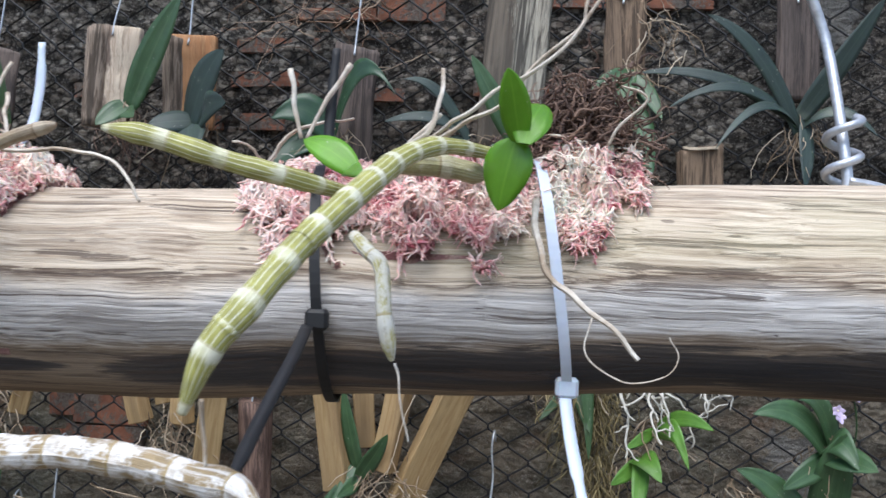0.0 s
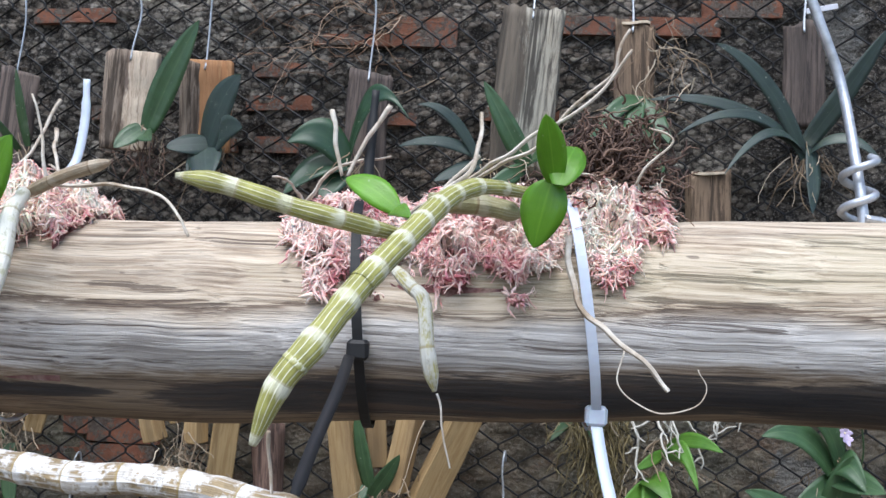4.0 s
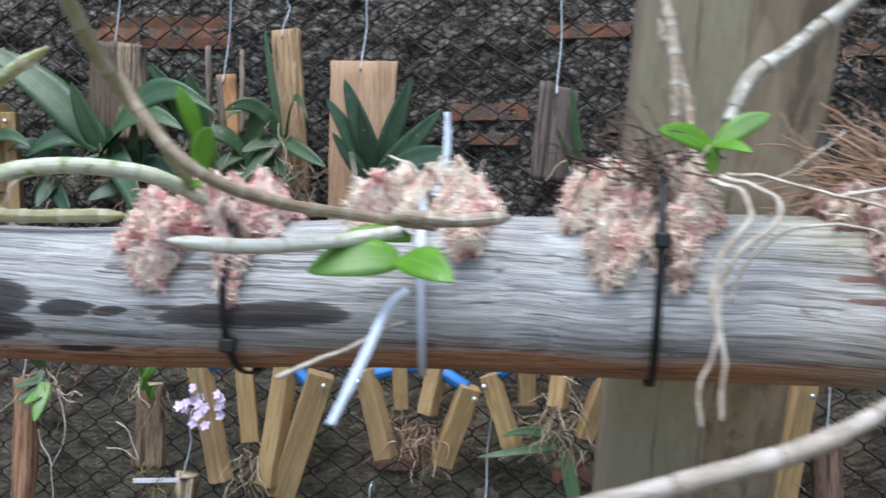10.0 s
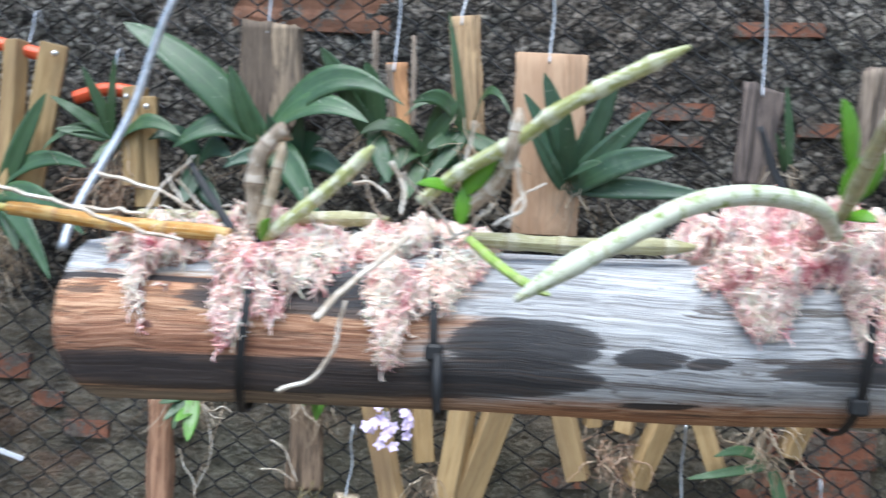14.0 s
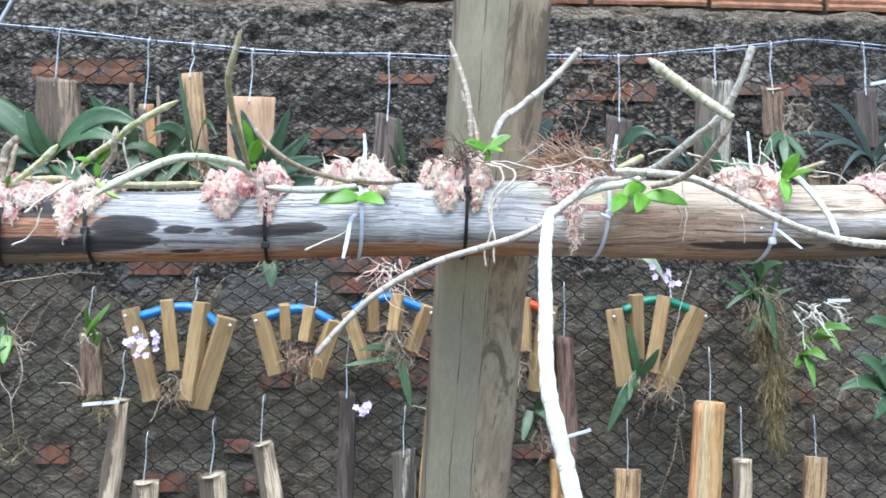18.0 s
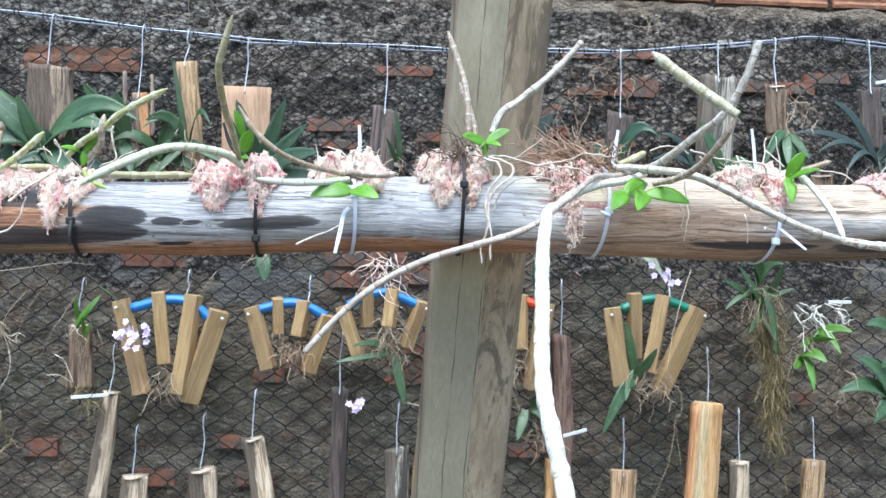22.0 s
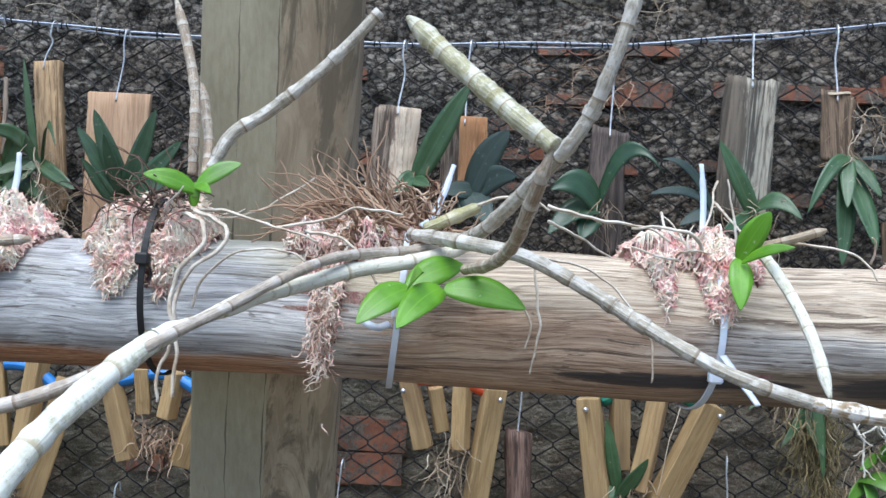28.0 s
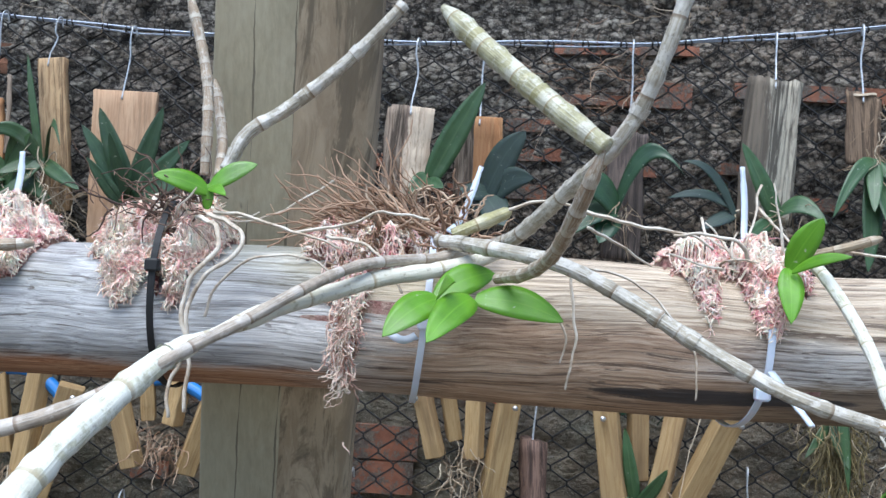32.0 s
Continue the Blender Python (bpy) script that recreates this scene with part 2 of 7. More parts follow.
    col = mix(nt, both(window(zn, 0.56, 3.0, 0.06), window(xw, -1.5, -0.90, 0.05)), col, silver)
    col = mix(nt, both(window(zn, -3.0, 0.52, 0.06), end), col, orange)
    col = mix(nt, maths(nt, "MULTIPLY", both(window(zn, -0.60, 0.06, 0.16), end), 0.6), col, grain((0.055, 0.022, 0.015), (0.19, 0.072, 0.043), (0.40, 0.185, 0.12)))
    # sound wood along the foot of the silvery stretch
    col = mix(nt, both(window(zn, -3.0, -0.70, 0.10), window(xw, -0.93, -0.42, 0.05)), col, orange)
    col = mix(nt, both(window(zn, -3.0, -0.74, 0.08), window(xw, -1.5, -0.93, 0.05)), col, brown)
    # darker bands of weathered grain
    band = noise_tex(nt, along(0.035), 55, 5, 0.6, 0.9)
    col = mix(nt, ramp(nt, band, (0.34, 0.62), (0.52, 0.0)), col, mix(nt, 0.5, col, (0.10, 0.07, 0.05)))
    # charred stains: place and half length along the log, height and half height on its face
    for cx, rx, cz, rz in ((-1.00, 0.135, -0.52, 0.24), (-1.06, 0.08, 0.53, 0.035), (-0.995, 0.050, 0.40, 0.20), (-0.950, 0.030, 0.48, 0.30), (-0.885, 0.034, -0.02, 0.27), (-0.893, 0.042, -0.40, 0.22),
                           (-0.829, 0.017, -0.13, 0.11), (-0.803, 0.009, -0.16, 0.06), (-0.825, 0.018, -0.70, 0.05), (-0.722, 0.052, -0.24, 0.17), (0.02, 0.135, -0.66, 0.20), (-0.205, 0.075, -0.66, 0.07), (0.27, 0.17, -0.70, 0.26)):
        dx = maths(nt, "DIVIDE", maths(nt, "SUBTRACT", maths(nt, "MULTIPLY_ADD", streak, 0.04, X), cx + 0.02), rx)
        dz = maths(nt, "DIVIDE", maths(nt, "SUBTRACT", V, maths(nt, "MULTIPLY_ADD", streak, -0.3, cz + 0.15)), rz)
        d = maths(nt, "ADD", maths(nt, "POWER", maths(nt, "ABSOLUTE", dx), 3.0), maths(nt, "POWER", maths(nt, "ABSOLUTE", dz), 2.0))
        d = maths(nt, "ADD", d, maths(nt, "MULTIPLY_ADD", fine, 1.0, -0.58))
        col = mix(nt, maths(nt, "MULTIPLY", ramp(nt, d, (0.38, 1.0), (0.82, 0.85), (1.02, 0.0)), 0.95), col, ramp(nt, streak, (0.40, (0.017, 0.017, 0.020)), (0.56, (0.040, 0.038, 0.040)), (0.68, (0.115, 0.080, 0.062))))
    crack = maths(nt, "MULTIPLY", ramp(nt, noise_tex(nt, along(0.012), 210, 6, 0.66, 0.6), (0.365, 0.0), (0.400, 1.0)), ramp(nt, noise_tex(nt, along(0.02), 70, 4, 0.6, 0.5), (0.325, 0.25), (0.345, 1.0)))
    col = mix(nt, crack, mix(nt, 0.78, col, (0.075, 0.05, 0.038)), col)
    # hairline checks, close together
    hair = maths(nt, "MULTIPLY", ramp(nt, noise_tex(nt, along(0.022), 620, 3, 0.55, 0.25), (0.41, 1.0), (0.462, 0.0)), ramp(nt, noise_tex(nt, along(0.10), 60, 3), (0.36, 0.4), (0.56, 1.0)))
    col = mix(nt, maths(nt, "MULTIPLY", hair, 0.5), col, mix(nt, 0.80, col, (0.06, 0.042, 0.032)))
    crack = maths(nt, "SUBTRACT", crack, maths(nt, "MULTIPLY", hair, 0.7))
    # algae on the upper face
    col = mix(nt, both(window(zn, 0.30, 3.0, 0.2), ramp(nt, noise_tex(nt, coords(nt, "Object", (0.4, 1, 1)), 14, 4), (0.52, 0.0), (0.66, 0.45))), col, mix(nt, 0.6, col, (0.40, 0.40, 0.22)))
    # small dark pits and knots
    pit = ramp(nt, noise_tex(nt, coords(nt, "Object", (0.5, 1, 1)), 150, 2), (0.255, 1.0), (0.285, 0.0))
    col = mix(nt, both(pit, ramp(nt, patch, (0.35, 1.0), (0.6, 0.3))), col, (0.09, 0.065, 0.05))
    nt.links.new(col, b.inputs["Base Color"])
    bump(nt, b, maths(nt, "ADD", maths(nt, "MULTIPLY", maths(nt, "ADD", fine, streak), 0.6), crack), 0.5, 0.0016)
    return m


LOG_MAT = log_material()


def post_material():
    """Weathered eucalypt: an even olive grey with faint streaks along it, a few checks and water stains."""
    m, nt, b = material("weathered_post", 0.75)
    fine = noise_tex(nt, coords(nt, "Object", (1, 1, 0.02)), 300, 8, 0.7, 0.3)
    broad = noise_tex(nt, coords(nt, "Object", (1, 1, 0.06)), 34, 5, 0.6)
    cloud = noise_tex(nt, coords(nt, "Object", (1, 1, 0.35)), 9, 4, 0.6)
    col = ramp(nt, fine, (0.32, (0.272, 0.240, 0.160)), (0.66, (0.360, 0.325, 0.225)))
    col = mix(nt, ramp(nt, broad, (0.42, 0.0), (0.70, 0.55)), col, ramp(nt, fine, (0.34, (0.205, 0.178, 0.118)), (0.62, (0.285, 0.25, 0.17))))
    col = mix(nt, ramp(nt, cloud, (0.40, 0.35), (0.56, 0.0)), col, (0.235, 0.225, 0.160))
    col = mix(nt, ramp(nt, cloud, (0.56, 0.0), (0.72, 0.45)), col, (0.46, 0.42, 0.315))
    crack = ramp(nt, noise_tex(nt, coords(nt, "Object", (1, 1, 0.012)), 70, 3, 0.5, 0.2), (0.270, 1.0), (0.295, 0.0))
    col = mix(nt, maths(nt, "MULTIPLY", crack, 0.75), col, (0.07, 0.055, 0.04))
    # two long checks that follow the lean of the post
    sep, tc = nt.nodes.new("ShaderNodeSeparateXYZ"), nt.nodes.new("ShaderNodeTexCoord")
    nt.links.new(tc.outputs["Object"], sep.inputs[0])
    line = maths(nt, "MULTIPLY_ADD", sep.outputs[2], -0.0277, sep.outputs[0])
    line = maths(nt, "MULTIPLY_ADD", noise_tex(nt, coords(nt, "Object", (0, 0, 1)), 7, 5, 0.6), 0.014, line)
    wide = noise_tex(nt, coords(nt, "Object", (0, 0, 1)), 9, 2)
    for dx, w in ((-0.0263, 0.0011), (0.0015, 0.0012)):
        d = maths(nt, "ABSOLUTE", maths(nt, "SUBTRACT", line, -0.4738 - 0.0277 * 1.5 + 0.007 + dx))
        split = maths(nt, "LESS_THAN", d, maths(nt, "MULTIPLY", ramp(nt, wide, (0.40, 0.0), (0.60, 1.0)), w))
        col = mix(nt, maths(nt, "MULTIPLY", split, 0.7), col, (0.055, 0.042, 0.03))
        crack = maths(nt, "MAXIMUM", crack, split)
    nt.links.new(col, b.inputs["Base Color"])
    bump(nt, b, maths(nt, "SUBTRACT", fine, crack), 0.35, 0.0015)
    return m


POST_MAT = post_material()
POST_SIDE = wood("stripped_post_side", (0.30, 0.235, 0.152), (0.48, 0.39, 0.268), scale=20, stain=(0.25, 0.19, 0.125), strength=0.5, edge=0.8)


def wall_material():
    """Blobs of dark mortar with pale sand grains; the lower part was plastered later, smoother, browner, green with algae in places."""
    m, nt, b = material("rough_dirty_mortar", 0.95)
    co = coords(nt, "Object")
    grit = noise_tex(nt, co, 330, 6, 0.8)
    mid = noise_tex(nt, co, 46, 6, 0.68)
    big = noise_tex(nt, coords(nt, "Object", (1, 1, 1.6)), 5, 4)
    drift = noise_tex(nt, coords(nt, "Object", (1, 1, 2.2)), 3.1, 5, 0.6)

    def cells(scale, squash):
        v = nt.nodes.new("ShaderNodeTexVoronoi")
        v.inputs["Scale"].default_value = scale
        nt.links.new(coords(nt, "Object", (1, 1, squash)), v.inputs["Vector"])
        return v.outputs["Distance"]
    blob, stones, slab = cells(58, 1.5), cells(150, 1.3), cells(20, 1.5)
    sep = nt.nodes.new("ShaderNodeSeparateXYZ")
    nt.links.new(co, sep.inputs[0])
    # the rough upper courses: nodules of mortar, each of its own tone, the shade in their gaps painted in
    nod = nt.nodes.new("ShaderNodeTexVoronoi")
    nod.inputs["Scale"].default_value = 92
    warp = nt.nodes.new("ShaderNodeVectorMath")
    warp.operation = "MULTIPLY_ADD"
    wob = nt.nodes.new("ShaderNodeTexNoise")
    wob.inputs["Scale"].default_value, wob.inputs["Detail"].default_value = 60, 4
    nt.links.new(co, wob.inputs["Vector"])
    nt.links.new(wob.outputs["Color"], warp.inputs[0])
    warp.inputs[1].default_value = (0.010, 0.010, 0.010)
    nt.links.new(coords(nt, "Object", (1, 1, 1.5)), warp.inputs[2])
    nt.links.new(warp.outputs[0], nod.inputs["Vector"])
    tone = nt.nodes.new("ShaderNodeSeparateColor")
    nt.links.new(nod.outputs["Color"], tone.inputs[0])
    k = maths(nt, "ADD", maths(nt, "MULTIPLY", tone.outputs[0], 0.55), maths(nt, "MULTIPLY_ADD", mid, 1.5, -0.52))
    col = ramp(nt, k, (0.12, (0.105, 0.093, 0.080)), (0.38, (0.31, 0.28, 0.24)), (0.62, (0.50, 0.465, 0.405)), (0.88, (0.72, 0.68, 0.60)))
    col = mix(nt, ramp(nt, drift, (0.46, 0.0), (0.60, 0.5)), col, ramp(nt, k, (0.2, (0.10, 0.07, 0.05)), (0.8, (0.40, 0.29, 0.215))))
    col = mix(nt, ramp(nt, drift, (0.34, 0.5), (0.44, 0.0)), col, ramp(nt, k, (0.2, (0.085, 0.09, 0.075)), (0.8, (0.34, 0.35, 0.30))))
    # a stretch of redder, lighter mortar among broken bricks, and a darker grey stretch past it
    wander_x = maths(nt, "MULTIPLY_ADD", drift, 0.30, sep.outputs[0])
    red = maths(nt, "MULTIPLY", ramp(nt, wander_x, (0.0, 0.0), (0.10, 1.0), (0.24, 1.0), (0.40, 0.0)), 0.5)
    red = maths(nt, "ADD", red, maths(nt, "MULTIPLY", ramp(nt, maths(nt, "MULTIPLY", wander_x, -1.0), (0.0, 0.9), (0.40, 0.6), (0.60, 0.0)), 0.5))
    col = mix(nt, maths(nt, "MULTIPLY", red, 0.6), col, ramp(nt, k, (0.15, (0.20, 0.145, 0.105)), (0.5, (0.42, 0.33, 0.255)), (0.9, (0.68, 0.58, 0.47))))
    col = mix(nt, ramp(nt, wander_x, (0.40, 0.0), (0.52, 0.65)), col, (0.075, 0.072, 0.064))
    # creases between nodules and blobs coloured near-black for shade; lump middles paler, as lit
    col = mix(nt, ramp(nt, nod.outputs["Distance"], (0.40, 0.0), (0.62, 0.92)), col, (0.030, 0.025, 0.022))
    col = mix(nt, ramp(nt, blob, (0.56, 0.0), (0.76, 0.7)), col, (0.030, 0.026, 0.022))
    col = mix(nt, ramp(nt, stones, (0.16, 0.45), (0.30, 0.0)), col, (0.56, 0.52, 0.45))
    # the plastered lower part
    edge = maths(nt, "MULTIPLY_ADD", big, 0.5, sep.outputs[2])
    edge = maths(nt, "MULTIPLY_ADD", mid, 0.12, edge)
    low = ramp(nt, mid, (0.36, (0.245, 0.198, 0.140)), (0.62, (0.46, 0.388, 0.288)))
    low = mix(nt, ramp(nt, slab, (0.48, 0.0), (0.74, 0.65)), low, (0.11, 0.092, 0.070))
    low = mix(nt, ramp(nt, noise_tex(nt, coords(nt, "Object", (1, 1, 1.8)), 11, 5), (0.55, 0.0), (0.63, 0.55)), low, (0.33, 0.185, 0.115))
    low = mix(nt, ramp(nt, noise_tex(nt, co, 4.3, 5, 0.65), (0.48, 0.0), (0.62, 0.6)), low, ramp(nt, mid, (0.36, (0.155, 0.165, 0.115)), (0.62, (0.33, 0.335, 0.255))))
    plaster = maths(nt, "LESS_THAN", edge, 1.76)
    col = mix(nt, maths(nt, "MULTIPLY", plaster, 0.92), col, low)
    # patches of smoother grey plaster
    for cx, rx, cz, rz in ((-0.76, 0.12, 1.415, 0.045), (-1.00, 0.05, 1.44, 0.03), (0.42, 0.06, 1.275, 0.06), (0.425, 0.045, 1.81, 0.065), (0.44, 0.055, 1.448, 0.035)):
        d = maths(nt, "MAXIMUM", maths(nt, "ABSOLUTE", maths(nt, "DIVIDE", maths(nt, "SUBTRACT", sep.outputs[0], cx), rx)), maths(nt, "ABSOLUTE", maths(nt, "DIVIDE", maths(nt, "SUBTRACT", sep.outputs[2], cz), rz)))
        d = maths(nt, "MULTIPLY_ADD", mid, 1.6, d)
        col = mix(nt, ramp(nt, maths(nt, "MULTIPLY", d, 0.5), (0.72, 0.85), (0.80, 0.0)), col, ramp(nt, grit, (0.35, (0.25, 0.24, 0.22)), (0.65, (0.46, 0.45, 0.42))))
    # fresh tan mortar squeezed out under the clean upper bricks
    lip = maths(nt, "MULTIPLY_ADD", big, 0.07, maths(nt, "MULTIPLY_ADD", mid, 0.03, sep.outputs[2]))
    col = mix(nt, ramp(nt, maths(nt, "MULTIPLY_ADD", lip, 10.0, -19.5), (0.48, 0.0), (0.62, 0.85)), col, ramp(nt, grit, (0.35, (0.30, 0.23, 0.16)), (0.65, (0.52, 0.43, 0.32))))
    col = mix(nt, ramp(nt, grit, (0.54, 0.0), (0.61, 0.75)), col, (0.50, 0.46, 0.40))
    # near-black spots: the shade of small gaps put into the colour
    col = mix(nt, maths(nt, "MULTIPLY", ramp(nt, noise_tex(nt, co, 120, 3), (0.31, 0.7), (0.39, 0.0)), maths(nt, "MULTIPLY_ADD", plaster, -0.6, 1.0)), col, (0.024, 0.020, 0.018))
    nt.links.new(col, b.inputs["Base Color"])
    bump(nt, b, maths(nt, "ADD", maths(nt, "ADD", grit, mid), maths(nt, "MULTIPLY", maths(nt, "ADD", blob, maths(nt, "ADD", stones, nod.outputs["Distance"])), -0.7)), 1.0, 0.016)
    return m


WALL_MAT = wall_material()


def plain(name, colour, rough=0.5, metal=0.0, vary=0.25, scale=80):
    m, nt, b = material(name, rough, metal)
    n = noise_tex(nt, coords(nt, "Object"), scale, 5)
    nt.links.new(ramp(nt, n, (0.3, tuple(c * (1 - vary) for c in colour)), (0.7, tuple(min(1, c * (1 + vary)) for c in colour))), b.inputs["Base Color"])
    bump(nt, b, n, 0.15, 0.001)
    return m


def brick_material(name, clay, cover):
    """Clay with old mortar smeared over part of it."""
    m, nt, b = material(name, 0.92)
    co = coords(nt, "Object", (1, 1, 1), 9.0)
    grit = noise_tex(nt, co, 260, 6, 0.75)
    col = ramp(nt, noise_tex(nt, co, 40, 5), (0.3, tuple(v * 0.6 for v in clay)), (0.7, tuple(v * 1.3 for v in clay)))
    smear = maths(nt, "MULTIPLY_ADD", grit, 0.35, maths(nt, "MULTIPLY_ADD", noise_tex(nt, co, 34, 8, 0.75), 1.0, -0.175))
    col = mix(nt, ramp(nt, smear, (0.97 - cover, 0.0), (1.03 - cover, 0.92)), col, ramp(nt, grit, (0.35, (0.05, 0.044, 0.038)), (0.65, (0.26, 0.235, 0.20))))
    nt.links.new(col, b.inputs["Base Color"])
    bump(nt, b, maths(nt, "ADD", grit, smear), 0.8, 0.006)
    return m


BRICK_MAT = brick_material("smeared_clay_brick", (0.36, 0.15, 0.09), 0.50)
RIB_MAT = brick_material("ribbed_clay_brick", (0.50, 0.245, 0.145), 0.36)
GALV = plain("galvanised_wire", (0.50, 0.53, 0.57), 0.45, 0.6, 0.25, 200)
# bluish and bright: the sky's reflection is put into the wire's own colour
LINE_WIRE = plain("sky_tinted_line_wire", (0.52, 0.60, 0.74), 0.35, 0.4, 0.2, 200)
MESH_MAT = plain("dark_mesh_wire", (0.010, 0.0105, 0.012), 0.6, 0.0, 0.3, 300)
NYLON_W = plain("white_nylon", (0.64, 0.69, 0.80), 0.38, 0, 0.06, 120)
NYLON_W.node_tree.nodes["Principled BSDF"].inputs["Subsurface Weight"].default_value = 0.15
NYLON_B = plain("black_nylon", (0.010, 0.0105, 0.012), 0.6, 0, 0.2)
SOIL = plain("bare_soil", (0.10, 0.075, 0.05), 0.95, 0, 0.5, 9)
HOSE = {"red": plain("orange_red_hose", (0.72, 0.10, 0.035), 0.4, 0, 0.12), "blue": plain("blue_hose", (0.03, 0.20, 0.56), 0.4, 0, 0.15),
        "green": plain("green_hose", (0.02, 0.20, 0.13), 0.4, 0, 0.15)}
SCREW = plain("zinc_screw", (0.65, 0.66, 0.68), 0.35, 0.8)


def leaf_material(name, colour, back, rough=0.35):
    """A leathery leaf: u runs across it, v along it; a pale midrib, faint veins along it, dust and pale flecks."""
    m, nt, b = material(name, rough)
    tc, sep = nt.nodes.new("ShaderNodeUVMap"), nt.nodes.new("ShaderNodeSeparateXYZ")
    nt.links.new(tc.outputs[0], sep.inputs[0])
    rib = maths(nt, "ABSOLUTE", maths(nt, "SUBTRACT", sep.outputs[0], 0.5))
    n = noise_tex(nt, coords(nt, "Object", (1, 1, 1), 10.0), 70, 5)
    oi = nt.nodes.new("ShaderNodeObjectInfo")
    col = ramp(nt, n, (0.3, tuple(c * 0.72 for c in colour)), (0.7, tuple(c * 1.22 for c in colour)))
    vein = noise_tex(nt, coords(nt, "UV", (34, 0.9, 1), 10.0), 2.0, 3, 0.6)
    col = mix(nt, maths(nt, "MULTIPLY", ramp(nt, vein, (0.46, 0.0), (0.62, 1.0)), 0.35), col, back)
    col = mix(nt, ramp(nt, rib, (0.0, 0.75), (0.040, 0.0)), col, back)
    col = mix(nt, maths(nt, "MULTIPLY", oi.outputs["Random"], 0.35), col, tuple(c * 0.62 for c in colour))
    col = mix(nt, ramp(nt, noise_tex(nt, coords(nt, "Object", (1, 1, 1), 10.0), 16, 3), (0.60, 0.0), (0.75, 0.30)), col, (0.30, 0.33, 0.26))
    col = mix(nt, ramp(nt, noise_tex(nt, coords(nt, "Object", (1, 1, 1), 10.0), 210, 2), (0.70, 0.0), (0.74, 0.6)), col, (0.42, 0.44, 0.36))
    nt.links.new(col, b.inputs["Base Color"])
    nt.links.new(ramp(nt, n, (0.3, rough - 0.08), (0.7, rough + 0.14)), b.inputs["Roughness"])
    b.inputs["Subsurface Weight"].default_value = 0.12
    b.inputs["Subsurface Radius"].default_value = (0.002, 0.004, 0.001)
    bump(nt, b, maths(nt, "ADD", vein, n), 0.18, 0.001)
    return m


LEAF = {
    "young": leaf_material("young_bright_leaf", (0.108, 0.285, 0.012), (0.17, 0.37, 0.03), 0.36),
    "broad": leaf_material("dark_strap_leaf", (0.044, 0.100, 0.042), (0.10, 0.17, 0.075), 0.38),
    "narrow": leaf_material("narrow_green_leaf", (0.042, 0.090, 0.034), (0.08, 0.14, 0.055), 0.40),
    "fan": leaf_material("upright_fan_leaf", (0.040, 0.086, 0.046), (0.08, 0.135, 0.07), 0.38),
    "grey": leaf_material("grey_green_leaf", (0.029, 0.050, 0.043), (0.055, 0.085, 0.07), 0.48),
    "grass": leaf_material("grassy_green_leaf", (0.085, 0.175, 0.045), (0.13, 0.24, 0.08), 0.40),
    "dark": leaf_material("shaded_dark_leaf", (0.028, 0.07, 0.035), (0.05, 0.10, 0.05)),
    "bright": leaf_material("fresh_green_leaf", (0.095, 0.235, 0.030), (0.15, 0.30, 0.05), 0.42),
    "pale": leaf_material("pale_green_leaf", (0.30, 0.36, 0.25), (0.36, 0.42, 0.30), 0.5),
}


